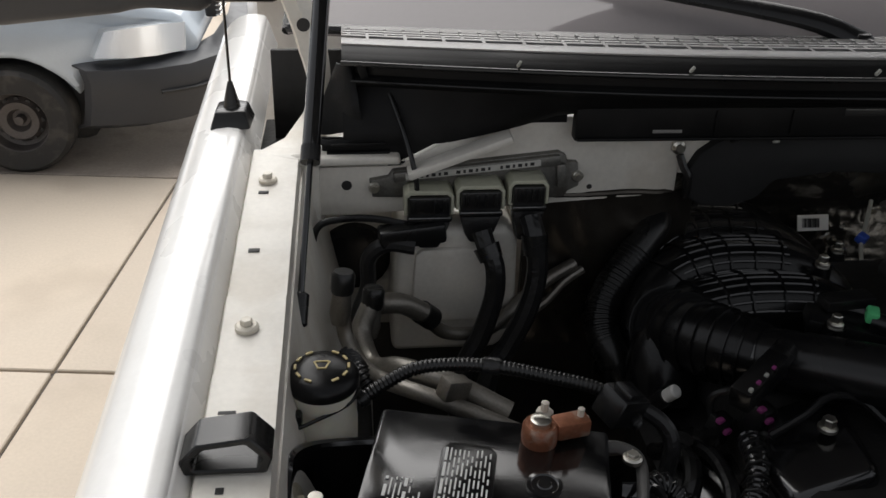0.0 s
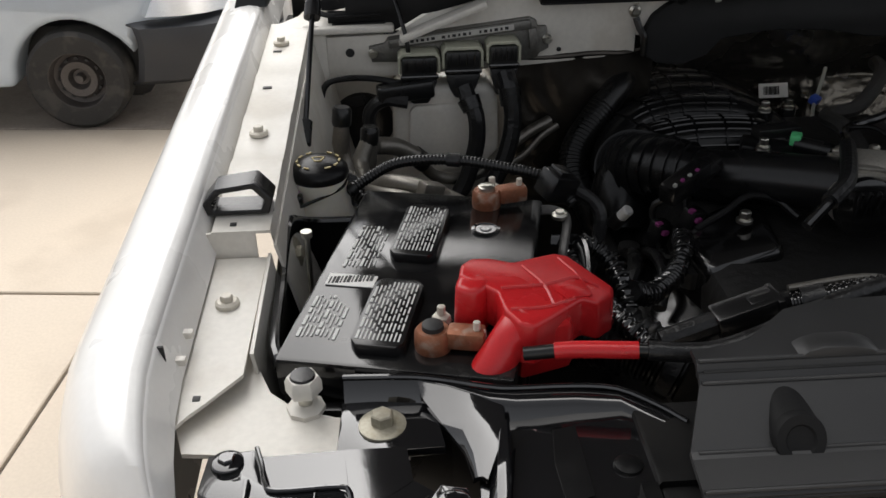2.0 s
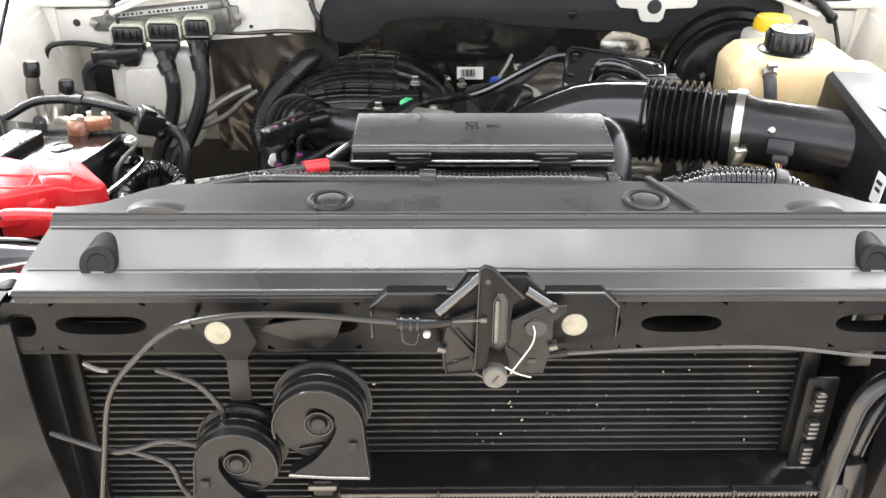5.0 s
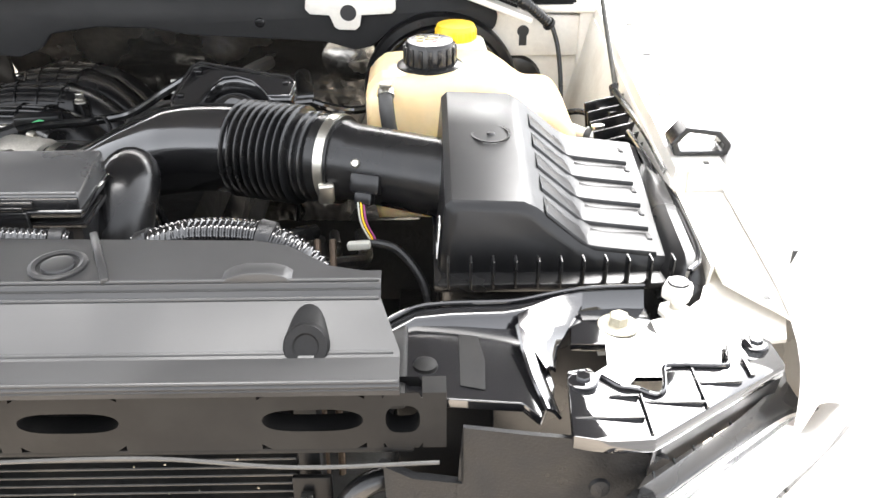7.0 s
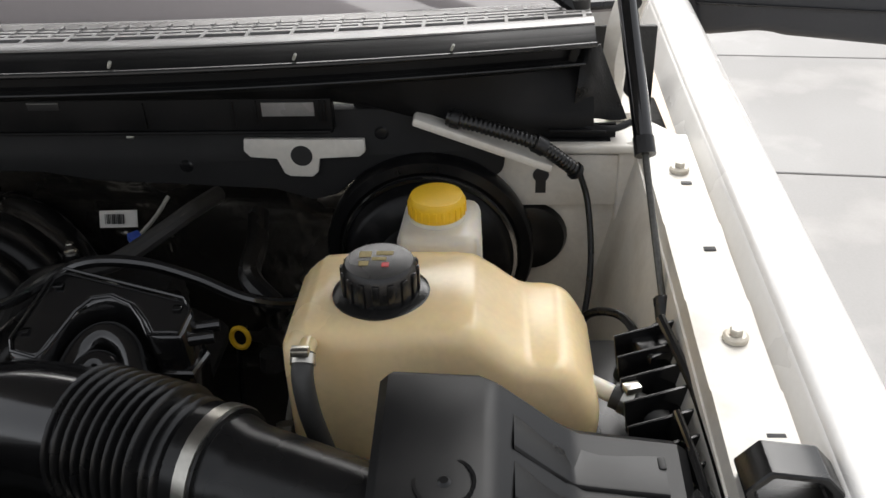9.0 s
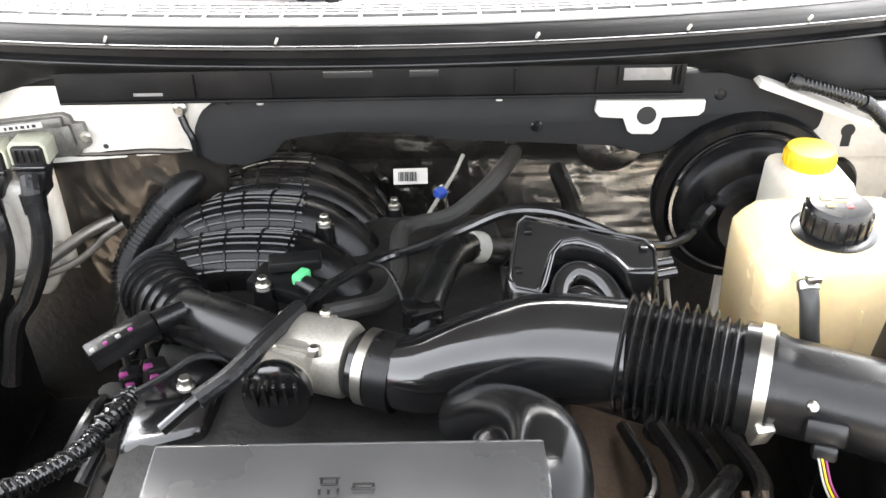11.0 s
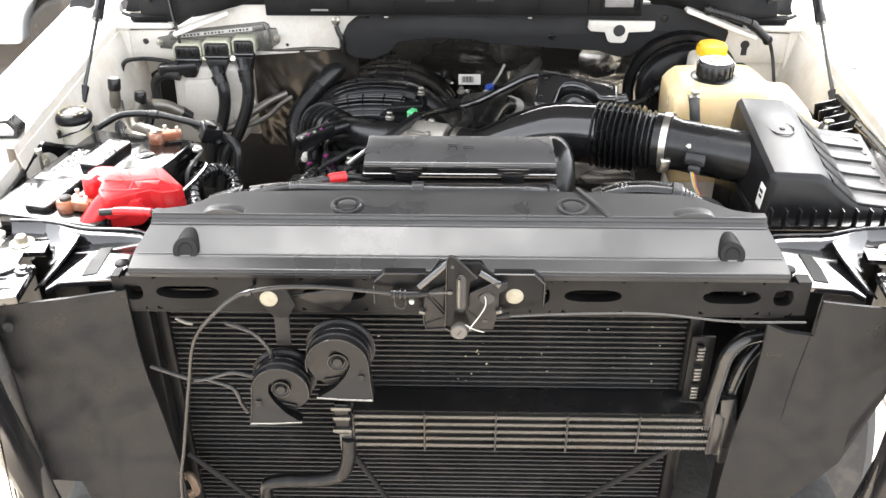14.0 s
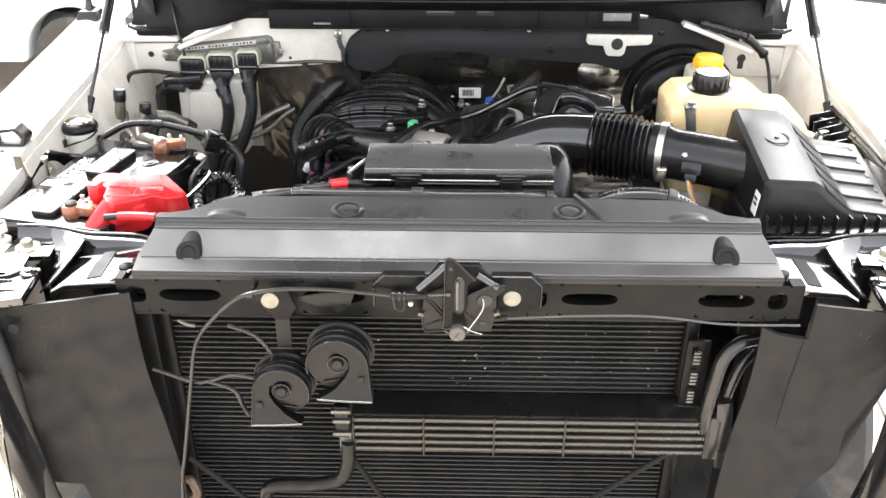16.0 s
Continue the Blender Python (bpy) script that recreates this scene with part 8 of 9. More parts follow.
# ---------------------------------------------------------------- latch, horns and pipes before the condenser
def latch():
    t = thing("hood_latch", (0.01, -0.03, 1.15), "black steel hood latch with glossy springs and a thin white wire", "hood latch")

    def plate(name, poly, y0, y1, m=HORNBLACK, label="", bevel=0.0008, over=None):
        return part(name, prism(B(), poly, "y", y0, y1, bevel), m, over or t, label)

    def edging(pts, y, r=0.0011, m=HORNGLOSS, name="edge", over=None):
        part(name, sweep(B(), [Vector((x, y, z)) for x, z in pts], r, 6), m, over or t)

    # pocket pressed into the cover behind the latch
    arch = [(-0.028, 1.204), (-0.026, 1.222), (-0.016, 1.2395), (0.036, 1.2395), (0.045, 1.222), (0.047, 1.204)]
    pocket = plate("pocket", arch, -0.017, -0.010, INK, "black pocket behind the latch")
    edging(arch, -0.0175, 0.0019, SHIELD, "pocket_rim", pocket)
    # base plates that carry it
    for x0, x1, cut in ((-0.101, -0.034, -1), (0.053, 0.118, 1)):
        a, b = (x0, x1) if cut < 0 else (x1, x0)
        k = 0.014 * -cut
        poly = [(a, 1.172), (a, 1.212), (a + k, 1.226), (b, 1.226), (b, 1.172)]
        side = plate("base_plate", poly, -0.032, -0.018, FRONTSTEEL)
        edging([(a, 1.180), (a, 1.212), (a + k, 1.226), (b, 1.226)], -0.0325, 0.0013, HORNGLOSS, "edge", side)
    plate("back_plate", [(-0.038, 1.178), (-0.036, 1.216), (-0.014, 1.243), (0.035, 1.243), (0.056, 1.222), (0.059, 1.18), (0.054, 1.150), (-0.036, 1.148)], -0.034, -0.029, FRONTSTEEL)
    # left cheek with its crossed ribs
    cheek = [(-0.038, 1.180), (-0.034, 1.205), (-0.008, 1.216), (-0.008, 1.150), (-0.034, 1.148), (-0.037, 1.160)]
    left = plate("cheek", cheek, -0.045, -0.040)
    edging(cheek[3:] + cheek[:1], -0.0455, 0.0013, HORNGLOSS, "edge", left)
    for p, q in (((-0.033, 1.200), (-0.009, 1.170)), ((-0.026, 1.198), (-0.010, 1.178)), ((-0.034, 1.158), (-0.014, 1.166))):
        edging((p, q), -0.0455, 0.0014, HORNBLACK, "rib", left)
    part("hole", box(B(), (-0.025, -0.0452, 1.162), (0.007, 0.0008, 0.004)), INK, left)
    # right cheek, stepped, with the round eye
    poly = [(0.017, 1.200), (0.022, 1.206), (0.050, 1.222), (0.069, 1.223), (0.069, 1.215), (0.059, 1.206), (0.059, 1.180), (0.053, 1.150), (0.022, 1.150), (0.017, 1.180)]
    right = plate("cheek", poly, -0.047, -0.042)
    edging(poly[:4], -0.0475, 0.0013, HORNGLOSS, "edge", right)
    edging([(0.017, 1.190), (0.019, 1.180), (0.034, 1.166)], -0.0475, 0.0012, HORNBLACK, "rib", right)
    eye = part("eye", lathe(B(), [(0, 0), (0.0095, 0), (0.0095, 0.0008), (0, 0.0008)], (0.044, -0.0472, 1.200), (0, -1, 0), 20), INK, right, "dark eye")
    edging([(0.044 + 0.010 * math.cos(a), 1.200 + 0.0075 * math.sin(a)) for a in [0.3 * k for k in range(12)]], -0.0478, 0.0011, HORNGLOSS, "rim", eye)
    part("hole", box(B(), (0.042, -0.0474, 1.164), (0.007, 0.0008, 0.004)), INK, right)
    # pointed striker guide with its slot
    fin = [(-0.009, 1.160), (-0.007, 1.262), (-0.003, 1.2655), (0.004, 1.263), (0.031, 1.234), (0.022, 1.227), (0.0205, 1.205), (0.0205, 1.186), (0.012, 1.179), (0.003, 1.184), (0.001, 1.160)]
    guide = plate("striker_guide", fin, -0.053, -0.048, FRONTSTEEL, "", 0.0010)
    edging(fin[:5], -0.0532, 0.0011, HORNGLOSS, "edge", guide)
    slot = [(0.0055, 1.190), (0.0055, 1.232), (0.0085, 1.2385), (0.0135, 1.2385), (0.0165, 1.232), (0.0165, 1.190), (0.0135, 1.185), (0.0085, 1.185)]
    plate("slot", slot, -0.0536, -0.0528, INK, "dark slot", 0.0, guide)
    edging(slot + slot[:1], -0.0538, 0.0010, HORNGLOSS, "slot_rim", guide)
    part("latch_claw", sweep(B(), [Vector((0.0085, -0.0545, z)) for z in (1.190, 1.205, 1.222, 1.233)], lambda u: 0.0026 - 0.0008 * abs(u - 0.5), 8), CLAW, t, "worn steel claw in the slot")
    part("hole", lathe(B(), [(0, 0), (0.0025, 0), (0, 0.0006)], (0.0, -0.0532, 1.250), (0, -1, 0), 10), INK, guide)
    for (x0, z0), (x1, z1) in (((-0.042, 1.215), (-0.011, 1.244)), ((0.033, 1.238), (0.055, 1.221))):
        tube = part("spring", sweep(B(), [Vector((x0, -0.046, z0)), Vector((x1, -0.044, z1))], 0.0042, 14), BLACKSTEEL, t, "glossy spring tube")
        part("spring_end", sweep(B(), [Vector((x1, -0.044, z1)), Vector((x1 + 0.2 * (x1 - x0), -0.0438, z1 + 0.2 * (z1 - z0)))], 0.0052, 12), BLACKSTEEL, tube)
    for x, z, r in ((-0.039, 1.178, 20), (0.060, 1.180, -20)):
        part("bent_ear", box(B(), (x, -0.046, z), (0.008, 0.010, 0.005), 0.001, (0, r, 0)), CLAW, t)
    button = part("button", lathe(B(), [(0, 0), (0.0112, 0), (0.0112, 0.008), (0.0098, 0.010), (0, 0.010)], (0.009, -0.048, 1.152), (0, -1, 0), 24), BUTTON, t, "round dull grey button")
    part("notch", box(B(), (0.009, -0.0584, 1.152), (0.0012, 0.0008, 0.009), 0, (0, 35, 0)), INK, button)
    for a0, a1 in ((200, 250), (290, 340)):
        edging([(0.009 + 0.0215 * math.cos(radians(a)), 1.160 + 0.0175 * math.sin(radians(a))) for a in range(a0, a1 + 1, 10)], -0.044, 0.0013, CLAW, "bow")
    part("spring_wire", hose(B(), [(0.041, -0.049, 1.203), (0.0425, -0.051, 1.196), (0.039, -0.056, 1.186), (0.022, -0.060, 1.160)], 0.0007, 6, 5), GREYPLASTIC, t, "thin white spring wire")
    part("spring_wire", hose(B(), [(0.017, -0.060, 1.167), (0.028, -0.059, 1.159), (0.041, -0.054, 1.151)], 0.0007, 6, 4), GREYPLASTIC, t, "thin white spring wire")
    barrel = part("cable_barrel", sweep(B(), [Vector((-0.078, -0.044, 1.203)), Vector((-0.060, -0.045, 1.203)), Vector((-0.040, -0.046, 1.204)), Vector((-0.030, -0.047, 1.206))], lambda u: 0.0068 - 0.0036 * u, 12), HORNBLACK, t)
    for x in (-0.074, -0.066, -0.060):
        part("collar", sweep(B(), [Vector((x - 0.0012, -0.0445, 1.203)), Vector((x + 0.0012, -0.0445, 1.203))], 0.0082, 14), HORNGLOSS, barrel)
    part("barrel_loop", hose(B(), [(-0.074, -0.047, 1.197), (-0.072, -0.048, 1.186), (-0.062, -0.048, 1.184), (-0.059, -0.047, 1.197)], 0.0012, 6, 5), HORNGLOSS, barrel)
    part("barrel_nub", lathe(B(), [(0, 0), (0.0036, 0), (0.003, 0.003), (0, 0.004)], (-0.052, -0.046, 1.193), (0, -1, 0), 12), GREYPLASTIC, barrel, "pale plastic nub")
    part("inner_wire", sweep(B(), [Vector((-0.032, -0.047, 1.206)), Vector((-0.002, -0.055, 1.213))], 0.0012, 6), CLAW, t)
    part("wire_end", box(B(), (-0.003, -0.055, 1.213), (0.006, 0.004, 0.004), 0.001), BUTTON, t)
    part("cable_stub", sweep(B(), [Vector((0.056, -0.040, 1.166)), Vector((0.074, -0.040, 1.168))], 0.004, 10), HORNBLACK, t)
    return t


latch()
cable("latch_cable", [(-0.076, -0.044, 1.203), (-0.145, -0.042, 1.209), (-0.190, -0.041, 1.210), (-0.230, -0.040, 1.207), (-0.276, -0.040, 1.195), (-0.314, -0.040, 1.162), (-0.344, -0.040, 1.120), (-0.362, -0.040, 1.045), (-0.388, -0.038, 0.922), (-0.403, -0.036, 0.853), (-0.415, -0.03, 0.74)], 0.0030, "slim black hood release cable", RUBBER)
t = thing("cable_clip", (-0.262, -0.010, 1.19), "small black clip holding the release cable", "clip")
part("band", sweep(B(), [Vector((-0.266, -0.040, 1.198)), Vector((-0.258, -0.040, 1.2005))], 0.0045, 10), PLASTIC, t)
part("foot", sweep(B(), [Vector((-0.262, -0.040, 1.199)), Vector((-0.262, -0.004, 1.192))], 0.003, 8), PLASTIC, t)
SET_OUT = Vector((0, 0.026, -0.030))
cable("latch_cable", [(0.065, -0.066, 1.196), (0.16, -0.068, 1.203), (0.261, -0.068, 1.204), (0.36, -0.066, 1.192), (0.464, -0.05, 1.180)], 0.0016, "slim grey cable below the support", GREYCABLE)
SET_OUT = Vector((0, 0, 0))


def horn(c, label, m=1, size=1.0):
    """Snail horn: ringed round body, hub in a recess, raised tongue that widens to the mouth."""
    c = Vector(c)
    t = thing("horn", c, label, "horn", "horns")
    tilt = Vector((0.0, -1, 0.05)).normalized()
    side = Vector((0, 0.05, 1)).normalized()

    def on(u, v, w):
        return c + (Vector((m, 0, 0)) * u + side * v + tilt * w) * size
    prof = [(0, -0.058), (0.018, -0.058), (0.024, -0.050), (0.036, -0.046), (0.039, -0.040), (0.039, -0.034), (0.0405, -0.033), (0.0435, -0.031), (0.0440, -0.026), (0.0420, -0.0245), (0.0400, -0.023), (0.0400, -0.012), (0.0410, -0.011), (0.0410, -0.002), (0.0395, 0), (0, 0)]
    part("body", lathe(B(), [(r * size, w * size) for r, w in prof], c, tilt, 44), HORNBLACK, t)
    for r, w in ((0.0442, -0.0285), (0.0405, -0.0225), (0.0412, -0.0115)):
        part("ring", lathe(B(), [((r + a) * size, (w + b) * size) for a, b in ((-0.001, -0.0012), (0.0006, -0.0010), (0.0010, 0), (0.0006, 0.0010), (-0.001, 0.0012))], c, tilt, 44, ring=True), HORNGLOSS, t)
    arc = [(0.0395 * math.cos(radians(a)), 0.0395 * math.sin(radians(a))) for a in range(-15, 181, 13)]

    def even(pts, n):
        """n points at even steps along a line."""
        pts = [Vector((x, y, 0)) for x, y in pts]
        cum = [0.0]
        for p, q in zip(pts, pts[1:]):
            cum.append(cum[-1] + (q - p).length)
        res = []
        for k in range(n):
            d = cum[-1] * k / (n - 1)
            m_ = max(q for q in range(len(cum) - 1) if cum[q] <= d + 1e-9)
            res.append(pts[m_].lerp(pts[m_ + 1], min(1, (d - cum[m_]) / (cum[m_ + 1] - cum[m_]))))
        return res
    outer = even(arc + [(-0.0405, -0.018), (-0.0425, -0.036), (-0.0445, -0.050)], 26)
    inner = even([(0.0375, -0.008), (0.0335, 0.004), (0.026, 0.0165), (0.012, 0.0235), (-0.004, 0.021), (-0.015, 0.012), (-0.0165, -0.002), (-0.009, -0.018), (0.004, -0.034), (0.0205, -0.0435), (0.027, -0.0475)], 26)
    grid = [[], [], [], []]
    for p, q in zip(outer, inner):
        rise = 0.010 + 0.006 * max(0, min(1, (-0.01 - p.y) / 0.04))
        grid[0].append(on(p.x, p.y, -0.001))
        grid[1].append(on(p.x * 0.985, p.y * 0.985, rise))
        grid[2].append(on(q.x, q.y, rise))
        grid[3].append(on(q.x, q.y, -0.001))
    bm = slab(B(), grid, -tilt * 0.0012)
    tongue = part("trumpet", bm, HORNTONGUE, t, "grey-black raised trumpet tongue")
    lip = [on(x * 0.985, y * 0.985, 0.0105) for x, y in arc] + [on(-0.040, -0.018, 0.0118), on(-0.0437, -0.049, 0.0165)]
    part("lip", sweep(B(), lip, 0.0011 * size, 6), HORNGLOSS, tongue)
    # paler bar stands for the highlight on the mouth's lower edge
    part("mouth_lip", sweep(B(), [on(-0.0437, -0.0495, 0.0165), on(-0.008, -0.0485, 0.0165), on(0.020, -0.0470, 0.0160), on(0.027, -0.0465, 0.0155)], 0.0014 * size, 8), CLAW, tongue)
    part("stamp", box(B(), on(-0.030, -0.018, 0.0125), (0.008, 0.0008, 0.010), 0.0003), HORNBLACK, tongue)
    hub = part("hub", lathe(B(), [(0, 0), (0.0125 * size, 0), (0.0125 * size, 0.003), (0.0105 * size, 0.0045), (0.0075 * size, 0.003), (0.006 * size, 0.0055), (0, 0.006)], on(0, 0, 0), tilt, 24), HORNBLACK, t)
    part("hub_ring", lathe(B(), [(0.0115 * size, 0.0035), (0.0128 * size, 0.0035), (0.0128 * size, 0.0048), (0.0115 * size, 0.0048)], on(0, 0, 0), tilt, 24, ring=True), HORNGLOSS, hub)
    part("rib", box(B(), on(0.008, -0.026, 0.001), (0.022 * size, 0.004, 0.002), 0.0006, (0, 12 * m, 0)), HORNGLOSS, t)
    return t


horn((-0.232, -0.050, 1.050), "ringed black snail horn with its mouth below the hub", 1, 1.0)
horn((-0.152, -0.050, 1.098), "larger ringed black snail horn with a mirrored trumpet", -1, 1.06)
SET_OUT = Vector((0, 0.026, -0.030))
SET_OUT = Vector((0, 0, 0))
t = thing("horn_bracket", (-0.235, -0.030, 1.13), "black steel horn bracket hung from the support", "bracket")
part("arm", prism(B(), [(-0.262, 1.200), (-0.214, 1.200), (-0.204, 1.176), (-0.216, 1.156), (-0.234, 1.156), (-0.250, 1.178)], "y", -0.034, -0.030, 0.0012), FRONTSTEEL, t)
part("stem", prism(B(), [(-0.235, 1.158), (-0.215, 1.158), (-0.216, 1.108), (-0.236, 1.108)], "y", -0.032, -0.028, 0.0012), HORNTONGUE, t)
part("arm", prism(B(), [(-0.212, 1.182), (-0.15, 1.158), (-0.135, 1.170), (-0.128, 1.190), (-0.165, 1.190)], "y", -0.020, -0.016, 0.0012), HORNBLACK, t)
SET_OUT = Vector((0, 0.026, -0.030))
cable("horn_lead", [(-0.27, -0.07, 1.095), (-0.30, -0.07, 1.10), (-0.335, -0.065, 1.085), (-0.36, -0.06, 1.08), (-0.42, -0.04, 1.085)], 0.0030, "taped horn lead with a small plug")
cable("horn_lead", [(-0.335, -0.066, 1.085), (-0.30, -0.072, 1.075), (-0.29, -0.074, 1.05), (-0.285, -0.07, 1.03)], 0.0030, "taped horn lead with a small plug")
cable("horn_lead", [(-0.30, -0.058, 1.175), (-0.265, -0.06, 1.16), (-0.245, -0.06, 1.13), (-0.245, -0.06, 1.11)], 0.0030, "thin black horn lead", RUBBER)
cable("ambient_sensor", [(-0.368, -0.05, 1.176), (-0.355, -0.055, 1.173), (-0.345, -0.055, 1.171)], 0.0024, "small dull metal ambient sensor clip", CLAW, "sensor")
t = thing("cooler_pipe", (-0.2, -0.02, 0.8), "black bent cooler pipe below the horns", "pipe")
part("pipe", hose(B(), [(-0.155, -0.015, 0.93), (-0.158, -0.02, 0.89), (-0.172, -0.02, 0.858), (-0.21, -0.02, 0.847), (-0.265, -0.02, 0.844), (-0.288, -0.02, 0.832), (-0.292, -0.02, 0.78)], 0.011, 14), HORNBLACK, t)
fit = part("fitting", box(B(), (-0.160, -0.02, 0.985), (0.022, 0.03, 0.06), 0.004), HORNBLACK, t)
for z, w in ((1.008, 0.030), (0.990, 0.026), (0.966, 0.028)):
    part("collar", box(B(), (-0.160, -0.034, z), (w, 0.010, 0.007), 0.002), CLAW, fit)
t = thing("lower_brace", (-0.25, 0.02, 0.75), "thin black straps crossing the lower condenser", "brace")
for p, q in (((-0.41, 0.0, 0.88), (-0.30, 0.0, 0.76)), ((-0.15, 0.0, 0.88), (-0.09, 0.0, 0.76)), ((0.33, 0.0, 0.90), (0.20, 0.0, 0.78))):
    part("strap", sweep(B(), [Vector(p), Vector(q)], 0.0045, 8, 0.4), FRONTSTEEL, t)
t = thing("receiver_pipes", (0.39, 0.0, 0.9), "black bent pipes with metal clamps beside the condenser", "pipes")
part("pipe", hose(B(), [(0.435, 0.0, 1.122), (0.405, -0.008, 1.118), (0.386, -0.012, 1.095), (0.38, -0.012, 1.05), (0.376, -0.012, 1.0), (0.38, 0.0, 0.93)], 0.010, 14), PLASTIC, t)
part("pipe", hose(B(), [(0.44, 0.02, 1.09), (0.418, 0.01, 1.06), (0.405, 0.005, 1.0), (0.40, 0.01, 0.90)], 0.009, 14), PLASTIC, t)
for z in (1.085, 1.048, 1.014):
    bm = B()
    for k in range(4):
        box(bm, (0.353, 0.004, z - 0.009 + 0.006 * k), (0.011, 0.010, 0.0046), 0.0015)
    part("clamp", bm, CLAW, t, "ribbed metal clamp")
part("clamp_plate", box(B(), (0.357, 0.014, 1.048), (0.034, 0.006, 0.12), 0.002), FRONTSTEEL, t)
part("post_cover", box(B(), (0.408, 0.0, 0.95), (0.026, 0.03, 0.13), 0.006, (0, -6, 0)), PLASTIC, t)
t = thing("spring_clip_bracket", (-0.415, 0.0, 0.8), "rusty spring clip beside the condenser", "clip")
part("clip", hose(B(), [(-0.42, -0.01, 0.84), (-0.405, -0.02, 0.85), (-0.40, -0.02, 0.82), (-0.42, -0.01, 0.80)], 0.007, 8), BRASS, t)

SET_OUT = Vector((0, 0, 0))

# ---------------------------------------------------------------- mirrors
for s, z in ((-1, 1.29), (1, 1.197)):
    t = thing("door_mirror", (s * 1.0, 1.50, z), "large black plastic door mirror", "mirror", "door mirrors")
    bm = prism(B(), [(s * 0.885, z + 0.02), (s * 0.905, z - 0.004), (s * 1.01, z + 0.004), (s * 1.05, z - 0.006), (s * 1.26, z - 0.03), (s * 1.31, z + 0.01), (s * 1.31, z + 0.22), (s * 0.92, z + 0.22), (s * 0.86, z + 0.16)], "y", 1.44, 1.58, 0.02, 3)
    part("shell", bm, BUMPER, t)
    part("trim_line", box(B(), (s * 1.08, 1.437, z + 0.045), (0.38, 0.004, 0.004), 0.001, (0, s * 4, 0)), PLASTIC, t)
    part("foot", box(B(), (s * 0.84, 1.52, z + 0.03), (0.12, 0.07, 0.05), 0.012), PLASTIC, t)
t = thing("cab", (0, 2.2, 0.6), "white truck cab behind the windscreen", "truck cab")
part("shell", box(B(), (0, 2.35, 1.05), (1.70, 1.6, 0.85), 0.08), WHITE, t)


# ---------------------------------------------------------------- bracket beside the battery
t = thing("hold_down_bracket", (-0.45, 0.38, 1.10), "grey steel hold-down bracket beside the battery", "bracket")
part("strap", sweep(B(), spline([(-0.462, 0.414, 1.190), (-0.448, 0.413, 1.191), (-0.436, 0.404, 1.190), (-0.434, 0.390, 1.187), (-0.440, 0.365, 1.183), (-0.446, 0.345, 1.172), (-0.447, 0.338, 1.14), (-0.447, 0.336, 1.10)], 5), 0.0055, 10, 0.55), GREYCABLE, t, "bent grey strap")
part("nut", hexbolt(B(), (-0.440, 0.398, 1.192), head=0.005, washer=0.008, tall=0.006), ZINC, t)


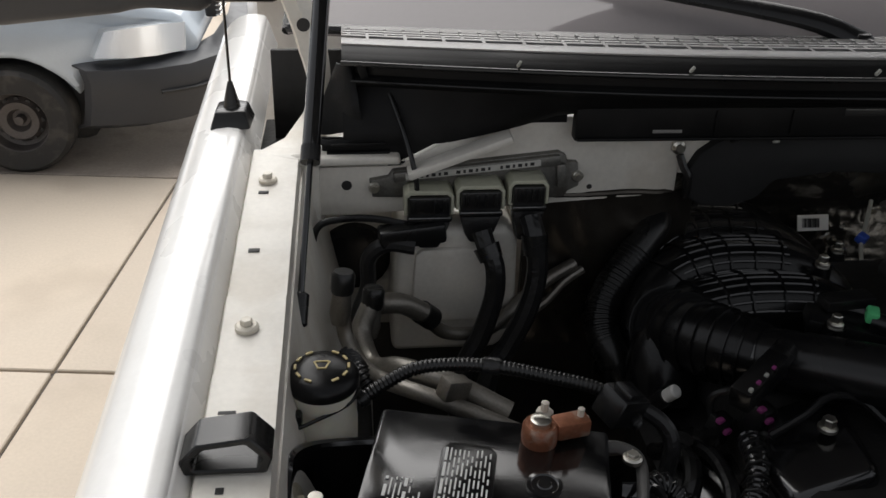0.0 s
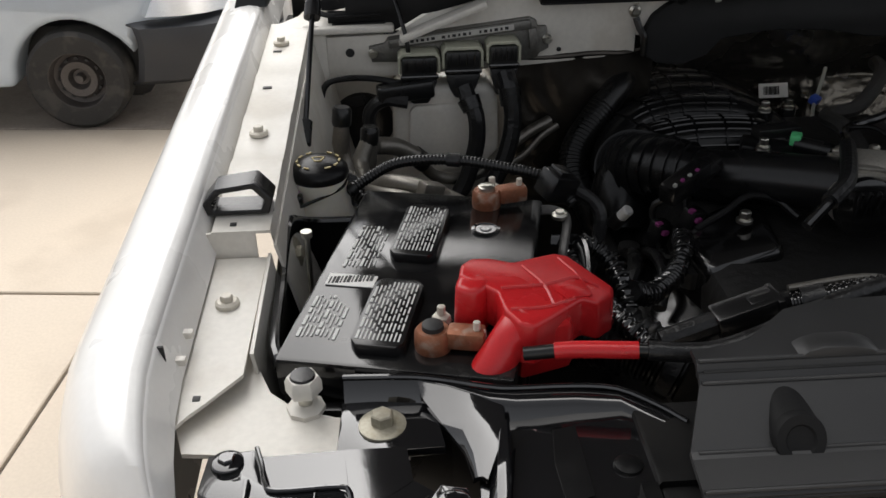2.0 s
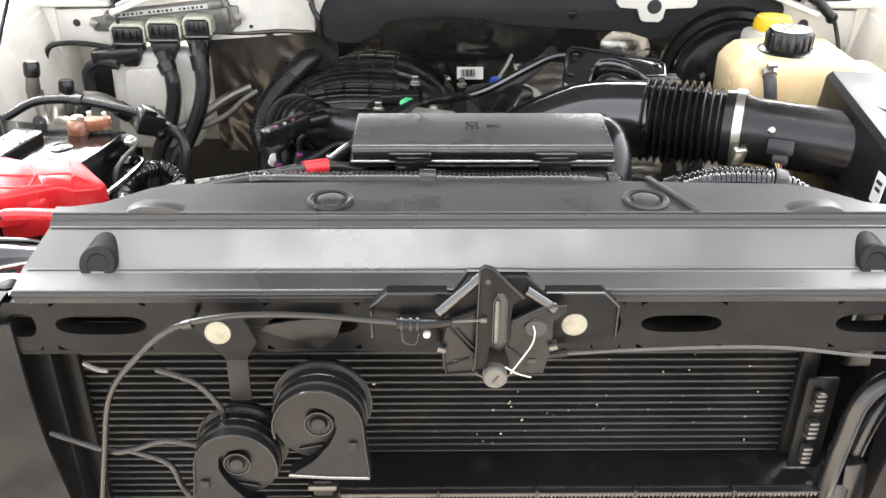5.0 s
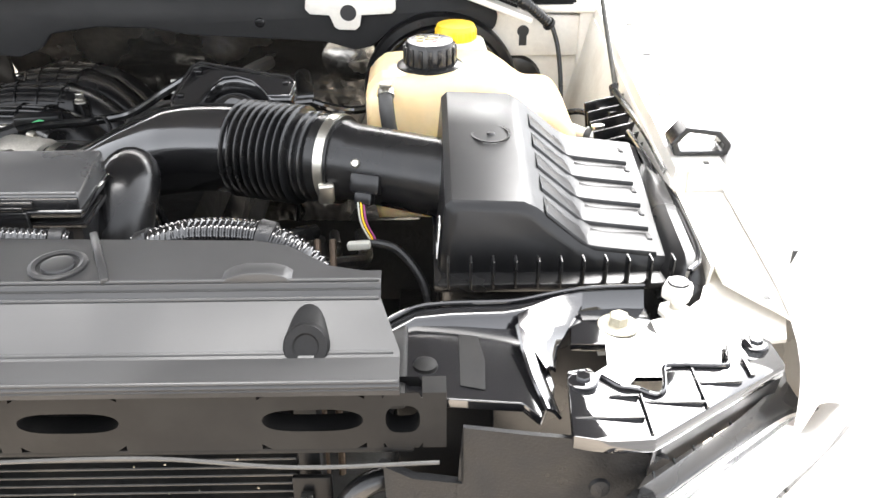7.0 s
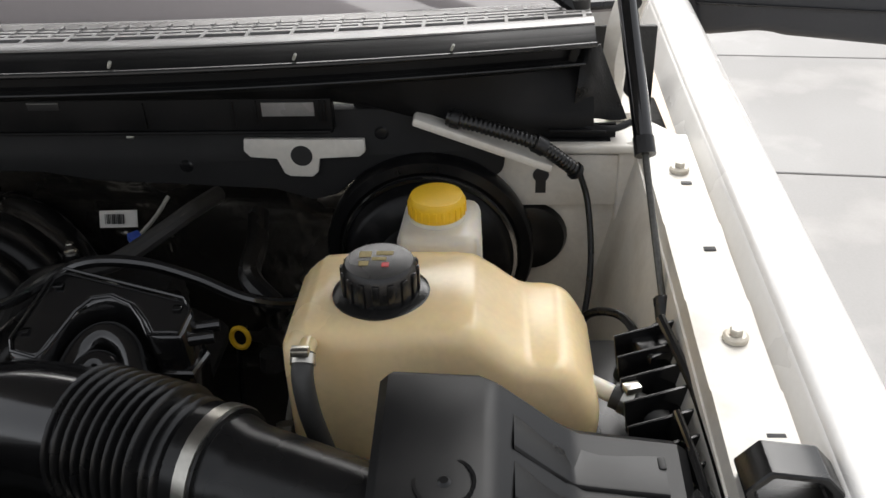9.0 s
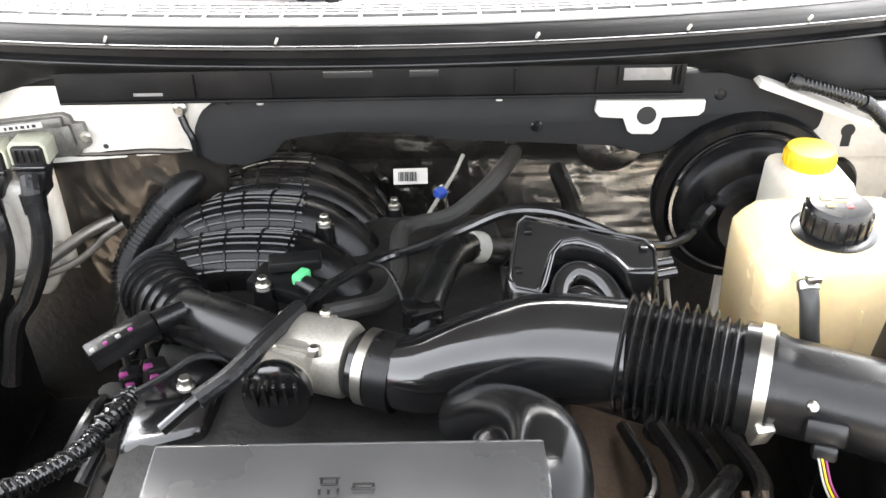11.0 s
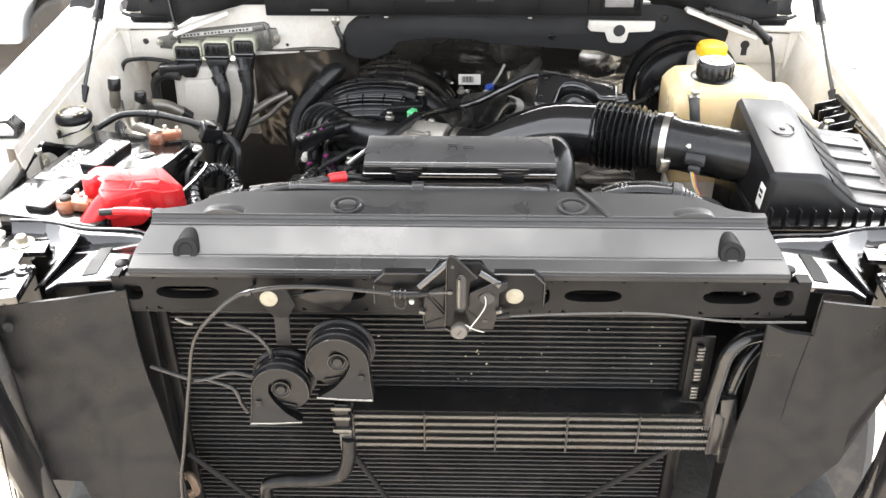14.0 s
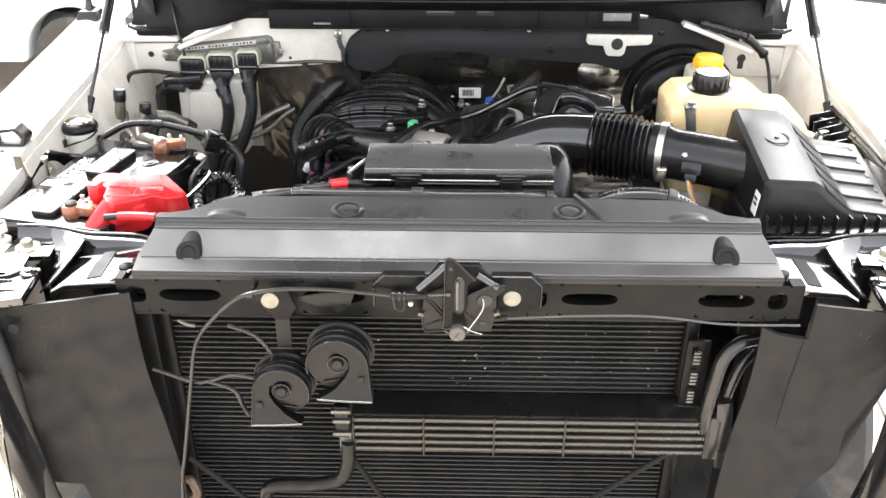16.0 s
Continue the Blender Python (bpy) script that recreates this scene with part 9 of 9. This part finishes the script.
# ---------------------------------------------------------------- the parked car
def parked_car():
    t = thing("parked_car", (-2.6, 4.4, 0), "pale blue parked saloon car with a grey bumper", "car")
    wx, wz, r = -1.90, 0.285, 0.246
    arch = [(wx + r * math.cos(a), wz + r * math.sin(a)) for a in [radians(v) for v in range(172, 7, -11)]]
    side = [(-4.6, 0.26), (-4.6, 0.80), (-3.1, 0.83), (-2.3, 0.80), (-1.85, 0.745), (-1.45, 0.685), (-1.30, 0.63), (-1.22, 0.54), (-1.25, 0.48), (wx + r + 0.01, 0.46)] + arch[::-1] + [(wx - r - 0.01, 0.26)]
    bm = prism(B(), side, "y", 3.60, 5.15, 0.03, 3)
    for v in bm.verts:
        corner = max(0, v.co.x + 1.75) * max(0, 1 - (v.co.y - 3.6) / 0.55)
        v.co.y += corner * 0.45
        if v.co.z > 0.6:
            v.co.y += (v.co.z - 0.6) * 0.5 * (1 if v.co.y < 4.3 else -1)
            v.co.z += 0.05 * (1 - ((v.co.y - 4.37) / 0.8) ** 2)
    part("body", bm, BLUE, t)
    plan = [(-1.63, 3.60), (-1.50, 3.605), (-1.38, 3.63), (-1.26, 3.70), (-1.17, 3.82), (-1.11, 4.0), (-1.09, 4.37), (-1.11, 4.74), (-1.17, 4.92)]
    rows = [[(x + dx, y - dy, z) for x, y in plan] for dx, dy, z in ((-0.06, -0.05, 0.24), (0.0, 0.0, 0.27), (0.02, 0.012, 0.36), (0.03, 0.018, 0.44), (0.015, 0.008, 0.49), (-0.06, -0.05, 0.505))]
    part("bumper", slab(B(), rows, (-0.03, 0.02, 0)), BUMPER, t, "dark grey plastic bumper")
    part("bumper_groove", sweep(B(), spline([(x + 0.032, y - 0.018, 0.40) for x, y in plan[2:7]], 4), 0.008, 6), INK, t)
    lamp = B()
    g = [[(x, y, z) for x, y, z in row] for row in (((-1.58, 3.600, 0.535), (-1.46, 3.622, 0.53), (-1.36, 3.68, 0.525), (-1.27, 3.78, 0.52)), ((-1.54, 3.640, 0.625), (-1.44, 3.660, 0.635), (-1.35, 3.72, 0.635), (-1.27, 3.82, 0.62)))]
    slab(lamp, g, (-0.03, 0.05, 0.0))
    part("headlight", lamp, CHROME, t, "clear headlight")
    part("grille", box(B(), (-1.20, 4.30, 0.62), (0.05, 0.5, 0.08), 0.01), INK, t)
    for k in range(4):
        part("grille_bar", box(B(), (-1.17, 4.30, 0.59 + 0.02 * k), (0.02, 0.5, 0.005), 0.001), CHROME, t)
    wheel = part("wheel", lathe(B(), [(0.118, -0.07), (0.19, -0.075), (0.206, -0.06), (0.210, 0.0), (0.206, 0.06), (0.19, 0.075), (0.118, 0.07)], (wx, 3.66, 0.285), (0, -1, 0), 48, ring=True), TYRE, t, "black tyre on a bare steel wheel")
    part("rim", lathe(B(), [(0, 0.01), (0.033, 0.01), (0.046, 0.038), (0.074, 0.042), (0.092, 0.012), (0.108, 0.02), (0.115, 0.066), (0.121, 0.07), (0.121, 0.05), (0.112, -0.05), (0, -0.05)], (wx, 3.66, 0.285), (0, -1, 0), 40), RIM, wheel, "bare steel rim")
    for k in range(12):
        a = 2 * math.pi * k / 12
        part("vent", lathe(B(), [(0, 0), (0.009, 0), (0.009, 0.004), (0, 0.004)], (wx + 0.083 * math.cos(a), 3.634, 0.285 + 0.083 * math.sin(a)), (0, -1, 0), 10), INK, wheel)
    part("hub", lathe(B(), [(0, 0), (0.02, 0), (0.017, 0.03), (0, 0.032)], (wx, 3.645, 0.285), (0, -1, 0), 18), RIM, wheel)
    part("arch_liner", box(B(), (wx, 3.93, 0.32), (0.50, 0.4, 0.34), 0.05), INK, t)
    part("rear_wheel", lathe(B(), [(0, -0.07), (0.17, -0.075), (0.187, 0.0), (0.17, 0.075), (0, 0.07)], (-4.0, 3.69, 0.262), (0, -1, 0), 32), TYRE, t)
    for x in (wx, -4.0):
        part("far_wheel", lathe(B(), [(0, -0.07), (0.17, -0.075), (0.187, 0.0), (0.17, 0.075), (0, 0.07)], (x, 5.05, 0.262), (0, -1, 0), 32), TYRE, t)
    t.scale = (1.14, 1.14, 1.14)
    t.location = (-2.105 - 1.14 * 0.70, 3.745 + 1.14 * 0.80, -1.14 * 0.075)
    return t


parked_car()

# ---------------------------------------------------------------- ground slabs
part("outer_ground", box(B(), (0, 0, -0.07), (600, 600, 0.08)), CONCRETE, GROUND)
MESHES = []
for surface in (CONCRETE, PALESLAB, ROUGHSLAB):
    MESHES.append(finish("slab", box(B(), (0, 0, -0.012), (2.988, 1.448, 0.024), 0.004, seg=1), surface))
for i in range(-5, 5):
    for j in range(-8, 10):
        turn = radians(-6.0)
        u, v = 1.5 + 3.0 * i, 0.73 + 1.46 * j
        ob = new("slab", MESHES[1 if i >= 1 else 2 if j == 1 and i < 0 else 0])
        ob.parent = GROUND
        ob.location = (-1.580 + u * math.cos(turn) - v * math.sin(turn), 2.215 + u * math.sin(turn) + v * math.cos(turn), 0.0)
        ob.rotation_euler.z = turn
